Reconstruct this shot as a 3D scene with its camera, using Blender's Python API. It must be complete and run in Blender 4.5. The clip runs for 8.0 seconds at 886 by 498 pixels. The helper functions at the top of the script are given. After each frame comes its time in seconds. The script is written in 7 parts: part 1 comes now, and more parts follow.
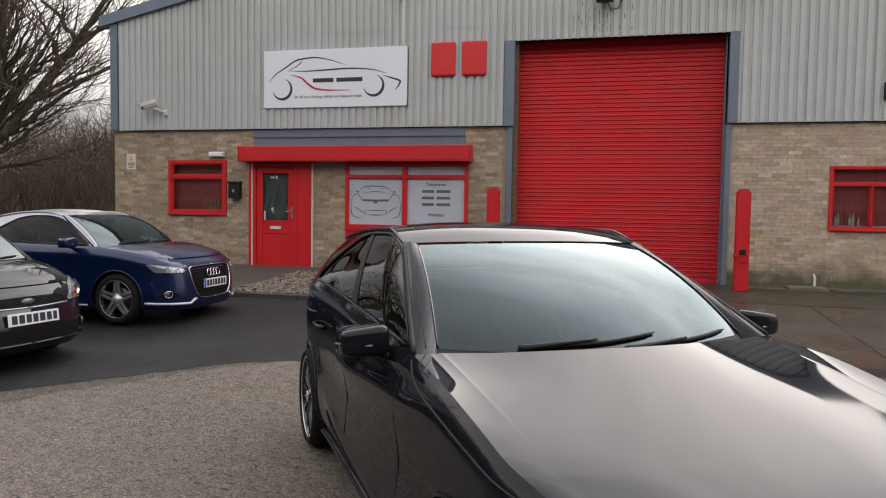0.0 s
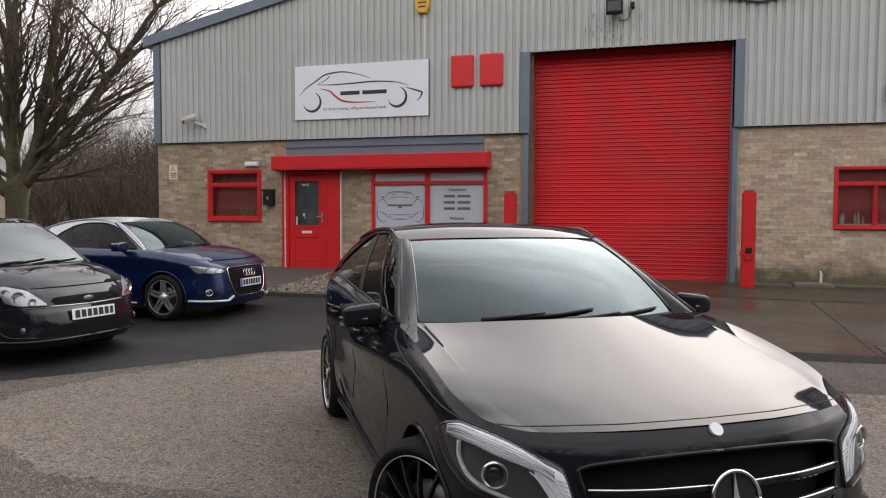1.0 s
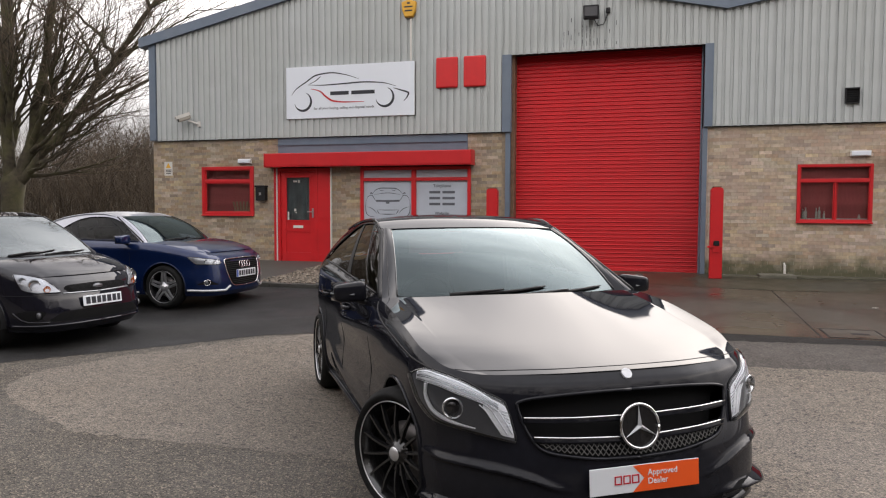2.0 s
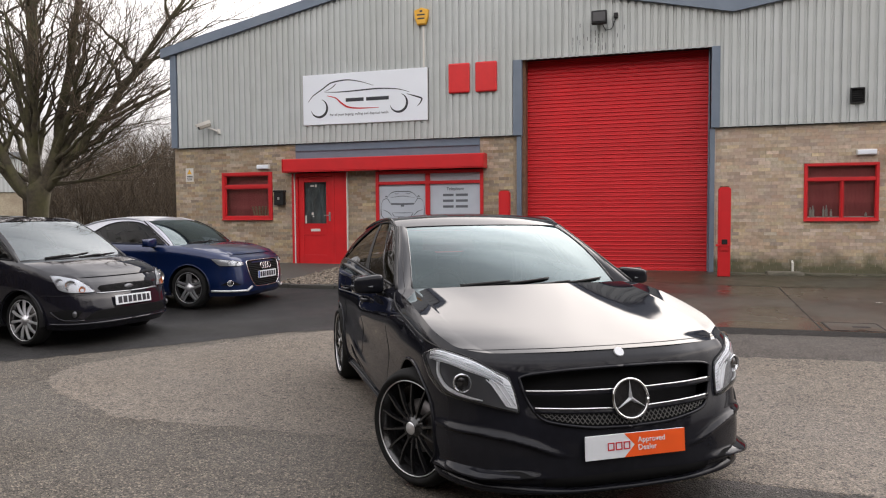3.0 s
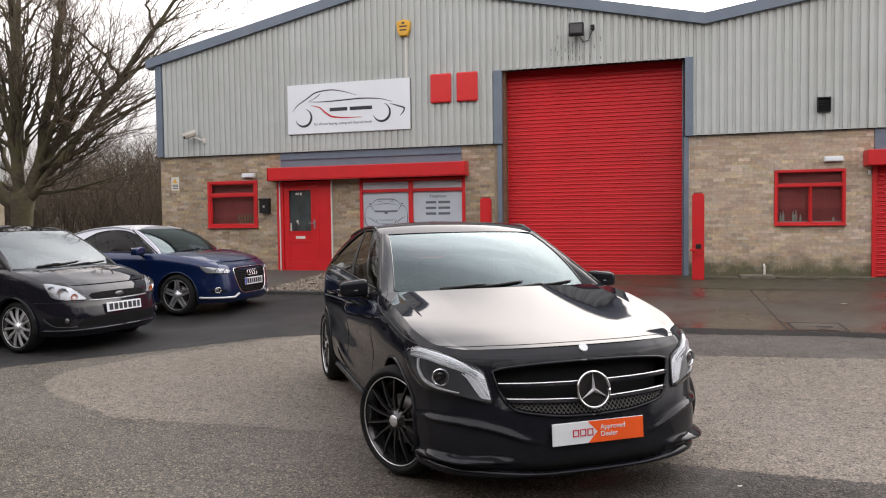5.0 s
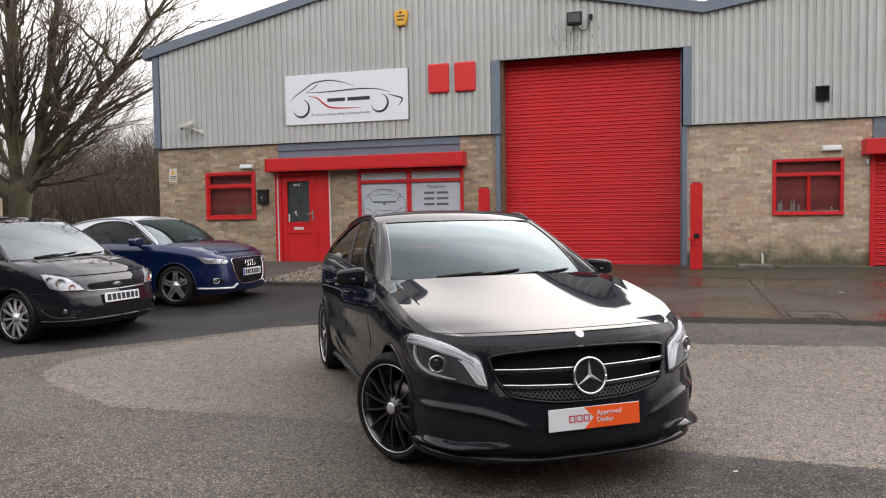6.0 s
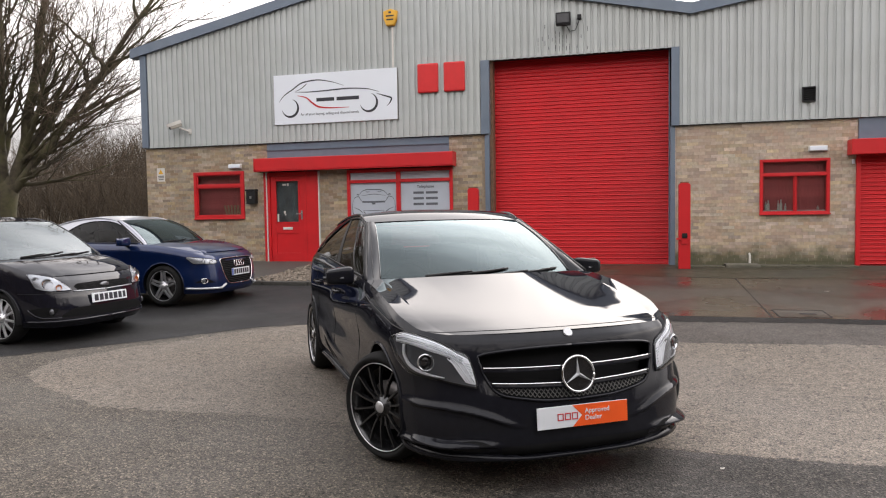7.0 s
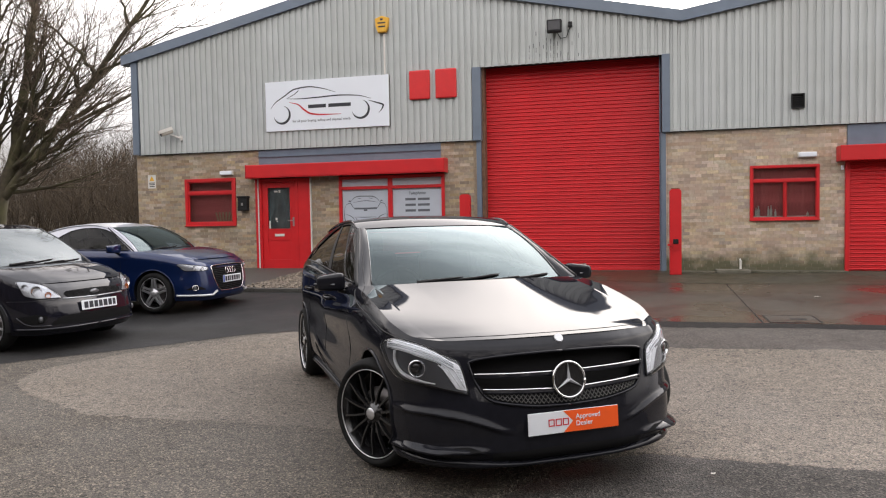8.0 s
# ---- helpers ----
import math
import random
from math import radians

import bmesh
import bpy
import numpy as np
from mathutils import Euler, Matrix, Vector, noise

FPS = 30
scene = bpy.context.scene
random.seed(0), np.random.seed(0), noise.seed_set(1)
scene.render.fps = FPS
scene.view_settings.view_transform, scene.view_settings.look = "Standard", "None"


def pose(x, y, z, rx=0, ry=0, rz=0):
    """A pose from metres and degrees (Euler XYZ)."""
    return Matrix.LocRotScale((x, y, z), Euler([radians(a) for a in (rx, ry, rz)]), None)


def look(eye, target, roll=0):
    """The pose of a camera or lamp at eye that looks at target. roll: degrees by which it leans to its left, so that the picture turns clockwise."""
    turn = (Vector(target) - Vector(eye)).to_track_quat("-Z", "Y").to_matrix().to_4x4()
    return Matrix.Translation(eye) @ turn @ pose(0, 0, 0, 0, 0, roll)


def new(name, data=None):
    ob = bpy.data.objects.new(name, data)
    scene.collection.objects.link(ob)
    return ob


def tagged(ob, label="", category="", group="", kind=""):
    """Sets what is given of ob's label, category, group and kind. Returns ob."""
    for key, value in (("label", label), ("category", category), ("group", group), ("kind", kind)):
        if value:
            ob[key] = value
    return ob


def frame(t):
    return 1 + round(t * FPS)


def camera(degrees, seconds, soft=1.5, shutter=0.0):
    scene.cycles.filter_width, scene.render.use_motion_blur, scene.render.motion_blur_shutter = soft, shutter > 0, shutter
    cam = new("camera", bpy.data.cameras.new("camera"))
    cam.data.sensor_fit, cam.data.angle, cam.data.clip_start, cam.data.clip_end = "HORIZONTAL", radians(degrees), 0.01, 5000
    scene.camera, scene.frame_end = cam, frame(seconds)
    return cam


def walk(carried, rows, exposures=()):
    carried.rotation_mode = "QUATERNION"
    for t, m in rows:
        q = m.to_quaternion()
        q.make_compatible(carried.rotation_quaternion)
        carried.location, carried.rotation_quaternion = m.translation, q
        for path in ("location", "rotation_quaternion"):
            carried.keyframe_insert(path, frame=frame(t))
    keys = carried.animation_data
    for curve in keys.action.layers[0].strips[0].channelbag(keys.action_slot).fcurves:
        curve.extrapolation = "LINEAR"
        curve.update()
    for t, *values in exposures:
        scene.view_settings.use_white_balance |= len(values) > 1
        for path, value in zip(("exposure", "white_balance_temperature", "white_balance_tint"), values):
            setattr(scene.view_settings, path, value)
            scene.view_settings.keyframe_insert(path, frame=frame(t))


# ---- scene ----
cam = camera(63.4, 8.0, 1.15)
PATH = [
    (0, (0.561, -13.317, 1.541), (0.083, -11.378, 1.433), 0.9),
    (0.3, (0.724, -13.574, 1.537), (0.191, -11.647, 1.473), -1.7),
    (0.5, (0.805, -13.702, 1.541), (0.299, -11.768, 1.529), -1.4),
    (0.7, (0.884, -13.858, 1.574), (0.367, -11.93, 1.449), 0.5),
    (1, (1.008, -13.989, 1.532), (0.437, -12.075, 1.435), 0.2),
    (1.3, (1.162, -14.232, 1.528), (0.56, -12.331, 1.377), 0.2),
    (1.5, (1.208, -14.297, 1.496), (0.589, -12.406, 1.296), -0.0),
    (1.7, (1.261, -14.484, 1.516), (0.671, -12.576, 1.41), -0.3),
    (2, (1.285, -14.608, 1.508), (0.741, -12.686, 1.401), 0.2),
    (2.2, (1.299, -14.735, 1.497), (0.752, -12.814, 1.395), 1.4),
    (3.3, (1.445, -14.999, 1.468), (0.852, -13.091, 1.37), -0.8),
    (3.5, (1.464, -15.06, 1.467), (0.874, -13.154, 1.325), 0.3),
    (3.7, (1.492, -15.152, 1.467), (0.909, -13.243, 1.35), 0.4),
    (4, (1.495, -15.187, 1.479), (0.913, -13.279, 1.34), 1.1),
    (4.3, (1.522, -15.233, 1.49), (0.973, -13.313, 1.386), -0.7),
    (4.5, (1.535, -15.227, 1.478), (0.992, -13.303, 1.401), -0.4),
    (4.7, (1.532, -15.247, 1.483), (0.988, -13.324, 1.409), -0.6),
    (5.8, (1.543, -15.264, 1.479), (1.002, -13.342, 1.377), -0.9),
    (6, (1.547, -15.255, 1.458), (1.007, -13.332, 1.356), -0.9),
    (6.5, (1.553, -15.253, 1.449), (1.016, -13.329, 1.347), -0.6),
    (7, (1.553, -15.259, 1.451), (1.041, -13.329, 1.349), -0.9),
    (7.5, (1.555, -15.258, 1.444), (1.058, -13.323, 1.336), -0.8),
    (8, (1.563, -15.256, 1.447), (1.071, -13.319, 1.363), -1.0),
]
walk(cam, [(t, look(eye, target, roll)) for t, eye, target, roll in PATH], exposures=((0, 0.16, 6450, 12), (1.5, 0.28, 6450, 12), (3.5, 0.54, 6450, 12), (8, 0.585, 6450, 12)))

# ---- world and light ----
world = bpy.data.worlds.new("overcast_sky")
scene.world = world
world.use_nodes = True
wn, wl = world.node_tree.nodes, world.node_tree.links
bg = wn["Background"]
sky = wn.new("ShaderNodeTexSky")
sky.sky_type = 'NISHITA'
sky.sun_disc = False
sky.sun_elevation, sky.sun_rotation = radians(34), radians(12)
sky.air_density, sky.dust_density, sky.ozone_density = 1.2, 3.0, 1.0
wtc = wn.new("ShaderNodeTexCoord")
wmap = wn.new("ShaderNodeMapping")
wmap.inputs["Scale"].default_value = (1.0, 1.0, 2.6)
wnoise = wn.new("ShaderNodeTexNoise")
wnoise.inputs["Scale"].default_value, wnoise.inputs["Detail"].default_value = 2.3, 6.0
wramp = wn.new("ShaderNodeValToRGB")
wramp.color_ramp.elements[0].position, wramp.color_ramp.elements[0].color = 0.32, (12.9, 12.6, 12.7, 1)
wramp.color_ramp.elements[1].position, wramp.color_ramp.elements[1].color = 0.68, (21.8, 20.8, 20.0, 1)
wmix = wn.new("ShaderNodeMix")
wmix.data_type = 'RGBA'
wmix.inputs["Factor"].default_value = 0.8
glow = wn.new("ShaderNodeVectorMath")
glow.operation = 'DOT_PRODUCT'
glow.inputs[1].default_value = (0.42, 0.80, 0.43)
lift = wn.new("ShaderNodeMapRange")
lift.interpolation_type = 'SMOOTHSTEP'
lift.inputs["From Min"].default_value, lift.inputs["From Max"].default_value = 0.58, 1.0
lift.inputs["To Min"].default_value, lift.inputs["To Max"].default_value = 1.0, 2.6
wtimes = wn.new("ShaderNodeVectorMath")
wtimes.operation = 'SCALE'
wl.new(wtc.outputs["Generated"], glow.inputs[0])
wl.new(glow.outputs["Value"], lift.inputs["Value"])
wl.new(wtc.outputs["Generated"], wmap.inputs["Vector"])
wl.new(wmap.outputs["Vector"], wnoise.inputs["Vector"])
wl.new(wnoise.outputs["Fac"], wramp.inputs["Fac"])
wl.new(wramp.outputs["Color"], wtimes.inputs[0])
wl.new(lift.outputs["Result"], wtimes.inputs["Scale"])
wl.new(sky.outputs["Color"], wmix.inputs["A"])
high = wn.new("ShaderNodeSeparateXYZ")
wl.new(wtc.outputs["Generated"], high.inputs["Vector"])
rise = wn.new("ShaderNodeValToRGB")
rise.color_ramp.elements[0].position, rise.color_ramp.elements[0].color = 0.1, (0.42, 0.415, 0.42, 1)
rise.color_ramp.elements[1].position, rise.color_ramp.elements[1].color = 0.9, (0.74, 0.765, 0.79, 1)
band = rise.color_ramp.elements.new(0.4)
band.color = (1.4, 1.36, 1.3, 1)
upper = rise.color_ramp.elements.new(0.6)
upper.color = (0.93, 0.93, 0.93, 1)
wl.new(high.outputs["Z"], rise.inputs["Fac"])
cool = wn.new("ShaderNodeVectorMath")
cool.operation = 'MULTIPLY'
wl.new(wtimes.outputs["Vector"], cool.inputs[0])
wl.new(rise.outputs["Color"], cool.inputs[1])
wl.new(cool.outputs["Vector"], wmix.inputs["B"])
wl.new(wmix.outputs["Result"], bg.inputs["Color"])
bg.inputs["Strength"].default_value = 0.1
sun = new("sun", bpy.data.lights.new("sun", 'SUN'))
sun.data.energy, sun.data.angle, sun.data.color = 0.5, radians(110), (1.0, 0.95, 0.9)
sun.matrix_world = look((5.2, -4, 17), (0, 0, 0))


# ---- materials ----
def mat(name, colour, rough=0.6, metal=0.0, vary=0.12, scale=6.0, bump=0.0, bump_scale=60.0, tint=None, tint_scale=0.6, tint_amount=0.5,
        coat=0.0, piece=0.0, spec=0.5, world=False, hues=0.0):
    """A node material: fine grain, a second colour in broad stains, relief, and a shift of shade and hue from piece to piece."""
    m = bpy.data.materials.new(name)
    m.use_nodes = True
    n, l = m.node_tree.nodes, m.node_tree.links
    b = n["Principled BSDF"]
    b.inputs["Roughness"].default_value, b.inputs["Metallic"].default_value = rough, metal
    b.inputs["Coat Weight"].default_value, b.inputs["Coat Roughness"].default_value = coat, 0.03
    b.inputs["Specular IOR Level"].default_value = spec
    tc = n.new("ShaderNodeNewGeometry" if world else "ShaderNodeTexCoord")
    where = tc.outputs["Position" if world else "Object"]
    fine = n.new("ShaderNodeTexNoise")
    fine.inputs["Scale"].default_value, fine.inputs["Detail"].default_value = scale, 8.0
    l.new(where, fine.inputs["Vector"])
    hsv = n.new("ShaderNodeHueSaturation")
    hsv.inputs["Color"].default_value = (*colour, 1)
    span = n.new("ShaderNodeMapRange")
    span.inputs["From Min"].default_value, span.inputs["From Max"].default_value = 0.25, 0.75
    span.inputs["To Min"].default_value, span.inputs["To Max"].default_value = 1 - vary, 1 + vary
    l.new(fine.outputs["Fac"], span.inputs["Value"])
    value = span.outputs["Result"]
    if piece:
        info = n.new("ShaderNodeObjectInfo")
        geo = n.new("ShaderNodeNewGeometry")
        add = n.new("ShaderNodeMath")
        l.new(info.outputs["Random"], add.inputs[0])
        l.new(geo.outputs["Random Per Island"], add.inputs[1])
        wrap = n.new("ShaderNodeMath")
        wrap.operation = 'FRACT'
        l.new(add.outputs[0], wrap.inputs[0])
        shift = n.new("ShaderNodeFloatCurve")
        curve = shift.mapping.curves[0]
        curve.points[0].location, curve.points[1].location = (0.0, 0.5 - piece / 2), (1.0, 0.5 + piece / 2)
        curve.points.new(0.3, 0.5 - piece / 8)
        curve.points.new(0.8, 0.5 + piece / 8)
        shift.mapping.update()
        l.new(wrap.outputs[0], shift.inputs["Value"])
        double = n.new("ShaderNodeMath")
        double.operation = 'MULTIPLY'
        double.inputs[1].default_value = 2.0
        l.new(shift.outputs["Value"], double.inputs[0])
        times = n.new("ShaderNodeMath")
        times.operation = 'MULTIPLY'
        l.new(value, times.inputs[0])
        l.new(double.outputs[0], times.inputs[1])
        value = times.outputs[0]
        if hues:
            for k, (socket, lo, hi) in enumerate((("Hue", 0.5 - hues, 0.5 + 0.6 * hues), ("Saturation", 0.7, 1.2))):
                more = n.new("ShaderNodeMath")
                more.operation = 'MULTIPLY'
                more.inputs[1].default_value = 7.31 + 5.17 * k
                l.new(wrap.outputs[0], more.inputs[0])
                part_of = n.new("ShaderNodeMath")
                part_of.operation = 'FRACT'
                l.new(more.outputs[0], part_of.inputs[0])
                to = n.new("ShaderNodeMapRange")
                to.inputs["To Min"].default_value, to.inputs["To Max"].default_value = lo, hi
                l.new(part_of.outputs[0], to.inputs["Value"])
                l.new(to.outputs["Result"], hsv.inputs[socket])
    l.new(value, hsv.inputs["Value"])
    out = hsv.outputs["Color"]
    if tint:
        broad = n.new("ShaderNodeTexNoise")
        broad.inputs["Scale"].default_value, broad.inputs["Detail"].default_value = tint_scale, 5.0
        l.new(where, broad.inputs["Vector"])
        cut = n.new("ShaderNodeMapRange")
        cut.inputs["From Min"].default_value, cut.inputs["From Max"].default_value = 0.42, 0.68
        cut.inputs["To Max"].default_value = tint_amount
        l.new(broad.outputs["Fac"], cut.inputs["Value"])
        mix = n.new("ShaderNodeMix")
        mix.data_type = 'RGBA'
        l.new(cut.outputs["Result"], mix.inputs["Factor"])
        l.new(out, mix.inputs["A"])
        mix.inputs["B"].default_value = (*tint, 1)
        out = mix.outputs["Result"]
    l.new(out, b.inputs["Base Color"])
    if bump:
        grain = n.new("ShaderNodeTexNoise")
        grain.inputs["Scale"].default_value, grain.inputs["Detail"].default_value = bump_scale, 6.0
        l.new(where, grain.inputs["Vector"])
        bn = n.new("ShaderNodeBump")
        bn.inputs["Strength"].default_value, bn.inputs["Distance"].default_value = bump, 0.01
        l.new(grain.outputs["Fac"], bn.inputs["Height"])
        l.new(bn.outputs["Normal"], b.inputs["Normal"])
    return m


def wet(m, scale, low, high, dry=0.85):
    """Damp areas: the roughness falls where a broad noise is high."""
    n, l = m.node_tree.nodes, m.node_tree.links
    tc = n.new("ShaderNodeTexCoord")
    broad = n.new("ShaderNodeTexNoise")
    broad.inputs["Scale"].default_value, broad.inputs["Detail"].default_value = scale, 4.0
    l.new(tc.outputs["Object"], broad.inputs["Vector"])
    r = n.new("ShaderNodeMapRange")
    r.inputs["From Min"].default_value, r.inputs["From Max"].default_value = 0.38, 0.62
    r.inputs["To Min"].default_value, r.inputs["To Max"].default_value = dry, low
    l.new(broad.outputs["Fac"], r.inputs["Value"])
    l.new(r.outputs["Result"], n["Principled BSDF"].inputs["Roughness"])
    return m


def chippings(m, scale, dark, light, relief=0.5, pits=0.35):
    """Stone chips in a tarred surface: mostly dull cells, some dark, a few pale."""
    n, l = m.node_tree.nodes, m.node_tree.links
    b = n["Principled BSDF"]
    src = b.inputs["Base Color"].links[0].from_socket
    tc = n.new("ShaderNodeTexCoord")
    v = n.new("ShaderNodeTexVoronoi")
    v.inputs["Scale"].default_value = scale
    l.new(tc.outputs["Object"], v.inputs["Vector"])
    bw = n.new("ShaderNodeSeparateColor")
    l.new(v.outputs["Color"], bw.inputs["Color"])
    ramp = n.new("ShaderNodeValToRGB")
    stops = ramp.color_ramp.elements
    stops[0].position, stops[0].color = 0.0, (dark, dark, dark, 1)
    stops[1].position, stops[1].color = 1.0, (light, light * 0.97, light * 0.92, 1)
    mid = stops.new(0.35)
    mid.color = (0.8, 0.8, 0.8, 1)
    mid = stops.new(0.8)
    mid.color = (1.22, 1.21, 1.19, 1)
    l.new(bw.outputs["Red"], ramp.inputs["Fac"])
    mix = n.new("ShaderNodeMix")
    mix.data_type, mix.blend_type = 'RGBA', 'MULTIPLY'
    mix.inputs["Factor"].default_value = 1.0
    l.new(src, mix.inputs["A"])
    l.new(ramp.outputs["Color"], mix.inputs["B"])
    worn = n.new("ShaderNodeTexNoise")
    worn.inputs["Scale"].default_value, worn.inputs["Detail"].default_value = 21.0, 7.0
    l.new(tc.outputs["Object"], worn.inputs["Vector"])
    pit = n.new("ShaderNodeMapRange")
    pit.inputs["From Min"].default_value, pit.inputs["From Max"].default_value = 0.60, 0.66
    pit.inputs["To Min"].default_value, pit.inputs["To Max"].default_value = 1.0, 1.0 - pits
    l.new(worn.outputs["Fac"], pit.inputs["Value"])
    dull = n.new("ShaderNodeHueSaturation")
    l.new(mix.outputs["Result"], dull.inputs["Color"])
    l.new(pit.outputs["Result"], dull.inputs["Value"])
    l.new(dull.outputs["Color"], b.inputs["Base Color"])
    bn = n.new("ShaderNodeBump")
    bn.inputs["Strength"].default_value, bn.inputs["Distance"].default_value = relief, 0.008
    l.new(v.outputs["Distance"], bn.inputs["Height"])
    l.new(bn.outputs["Normal"], b.inputs["Normal"])
    return m


def glass(name, tint, ior=1.5, rough=0.0, sheen=(1, 1, 1)):
    m = bpy.data.materials.new(name)
    m.use_nodes = True
    n, l = m.node_tree.nodes, m.node_tree.links
    n.remove(n["Principled BSDF"])
    clear = n.new("ShaderNodeBsdfTransparent")
    clear.inputs["Color"].default_value = (*tint, 1)
    gloss = n.new("ShaderNodeBsdfGlossy")
    gloss.inputs["Roughness"].default_value = rough
    gloss.inputs["Color"].default_value = (*sheen, 1)
    fr = n.new("ShaderNodeFresnel")
    fr.inputs["IOR"].default_value = ior
    mix = n.new("ShaderNodeMixShader")
    l.new(fr.outputs["Fac"], mix.inputs["Fac"])
    l.new(clear.outputs[0], mix.inputs[1])
    l.new(gloss.outputs[0], mix.inputs[2])
    l.new(mix.outputs[0], n["Material Output"].inputs["Surface"])
    return m


def algae(m, reach, amount):
    """Green slime that creeps up from the foot of a wall in an uneven stain."""
    n, l = m.node_tree.nodes, m.node_tree.links
    b = n["Principled BSDF"]
    src = b.inputs["Base Color"].links[0].from_socket
    geo = n.new("ShaderNodeNewGeometry")
    sep = n.new("ShaderNodeSeparateXYZ")
    l.new(geo.outputs["Position"], sep.inputs["Vector"])
    blot = n.new("ShaderNodeTexNoise")
    blot.inputs["Scale"].default_value, blot.inputs["Detail"].default_value = 3.2, 7.0
    l.new(geo.outputs["Position"], blot.inputs["Vector"])
    push = n.new("ShaderNodeMath")
    push.operation = 'MULTIPLY_ADD'
    push.inputs[1].default_value = -0.8
    l.new(blot.outputs["Fac"], push.inputs[0])
    l.new(sep.outputs["Z"], push.inputs[2])
    span = n.new("ShaderNodeMapRange")
    span.inputs["From Min"].default_value, span.inputs["From Max"].default_value = reach - 0.72, reach - 0.36
    span.inputs["To Min"].default_value, span.inputs["To Max"].default_value = amount, 0.0
    l.new(push.outputs[0], span.inputs["Value"])
    mix = n.new("ShaderNodeMix")
    mix.data_type = 'RGBA'
    l.new(span.outputs["Result"], mix.inputs["Factor"])
    l.new(src, mix.inputs["A"])
    mix.inputs["B"].default_value = (0.075, 0.078, 0.04, 1)
    l.new(mix.outputs["Result"], b.inputs["Base Color"])
    return m


ASPHALT_NEAR = chippings(wet(mat("worn_chipped_asphalt", (0.074, 0.0635, 0.050), 0.8, vary=0.38, scale=11, tint=(0.10, 0.086, 0.072), tint_scale=0.5, tint_amount=0.6), 0.6, 0.6, 0.9), 112, 0.10, 3.2, 1.0, pits=0.65)
ASPHALT_LIGHT = chippings(wet(mat("pale_worn_asphalt", (0.144, 0.122, 0.099), 0.85, vary=0.22, scale=8, tint=(0.116, 0.1, 0.084), tint_scale=0.55, tint_amount=0.7), 0.5, 0.65, 0.95), 105, 0.3, 2.0, 0.8, pits=0.75)
ASPHALT_BLACK = chippings(wet(mat("black_chipped_asphalt", (0.036, 0.033, 0.03), 0.7, vary=0.34, scale=9, tint=(0.058, 0.052, 0.045), tint_scale=0.9, tint_amount=0.6, spec=0.35), 0.7, 0.42, 0.8), 100, 0.2, 3.0, 1.0, pits=0.5)
ASPHALT_DARK = chippings(wet(mat("damp_dark_asphalt", (0.0165, 0.016, 0.0165), 0.7, vary=0.25, scale=6, tint=(0.026, 0.025, 0.024), tint_scale=0.8, tint_amount=0.6, spec=0.3), 0.5, 0.45, 0.7, 0.85), 100, 0.5, 2.0, 0.5)
ASPHALT_MID = chippings(wet(mat("mid_grey_asphalt", (0.07, 0.061, 0.054), 0.8, vary=0.25, scale=7, tint=(0.045, 0.04, 0.036), tint_scale=0.7, tint_amount=0.7, spec=0.35), 0.5, 0.6, 0.9), 105, 0.4, 2.0, 0.6, pits=0.5)
ASPHALT_EDGE = chippings(mat("wet_black_asphalt", (0.016, 0.015, 0.0145), 0.85, vary=0.3, scale=6, tint=(0.03, 0.027, 0.025), tint_scale=1.1, tint_amount=0.6, spec=0.2), 100, 0.5, 2.0, 0.5)
CONCRETE_WET = wet(mat("damp_brown_concrete", (0.056, 0.048, 0.037), 0.45, vary=0.2, scale=3, bump=0.12, bump_scale=45, tint=(0.036, 0.031, 0.025), tint_scale=0.9, tint_amount=0.75), 0.45, 0.2, 0.6, 0.62)
CONCRETE = mat("old_concrete", (0.16, 0.148, 0.118), 0.85, vary=0.2, scale=8, bump=0.3, bump_scale=70, tint=(0.06, 0.062, 0.038), tint_scale=2.6, tint_amount=0.6)
MOSSY = mat("mossy_dark_concrete", (0.1, 0.092, 0.066), 0.85, vary=0.3, scale=6, bump=0.4, bump_scale=60, tint=(0.045, 0.046, 0.026), tint_scale=2.4, tint_amount=0.75)
MOSSY_WET = wet(mat("damp_mossy_concrete", (0.05, 0.046, 0.031), 0.5, vary=0.3, scale=4, bump=0.2, bump_scale=50, tint=(0.032, 0.031, 0.02), tint_scale=1.6, tint_amount=0.7), 0.8, 0.35, 0.7, 0.8)
CAMERA_SHELL = mat("dull_beige_plastic", (0.36, 0.34, 0.29), 0.5, vary=0.12)
PATH_CONC = mat("dark_paving", (0.055, 0.051, 0.045), 0.7, vary=0.25, scale=7, bump=0.3, bump_scale=60, tint=(0.06, 0.06, 0.05), tint_scale=1.3, tint_amount=0.6)
BRICK = algae(mat("buff_brick", (0.36, 0.285, 0.195), 0.9, vary=0.22, scale=16, bump=0.5, bump_scale=90, tint=(0.2, 0.15, 0.11), tint_scale=1.6, tint_amount=0.5, piece=0.36, world=True, hues=0.018), 0.3, 0.25)
BRICK_R = algae(mat("pale_buff_brick", (0.46, 0.375, 0.275), 0.9, vary=0.24, scale=16, bump=0.5, bump_scale=90, tint=(0.40, 0.29, 0.23), tint_scale=1.9, tint_amount=0.6, piece=0.28, world=True, hues=0.022), 0.74, 0.9)
MORTAR = algae(mat("grey_mortar", (0.44, 0.385, 0.31), 0.95, vary=0.25, scale=8, bump=0.4, bump_scale=120, tint=(0.22, 0.18, 0.13), tint_scale=1.4, tint_amount=0.7, world=True), 0.62, 0.8)
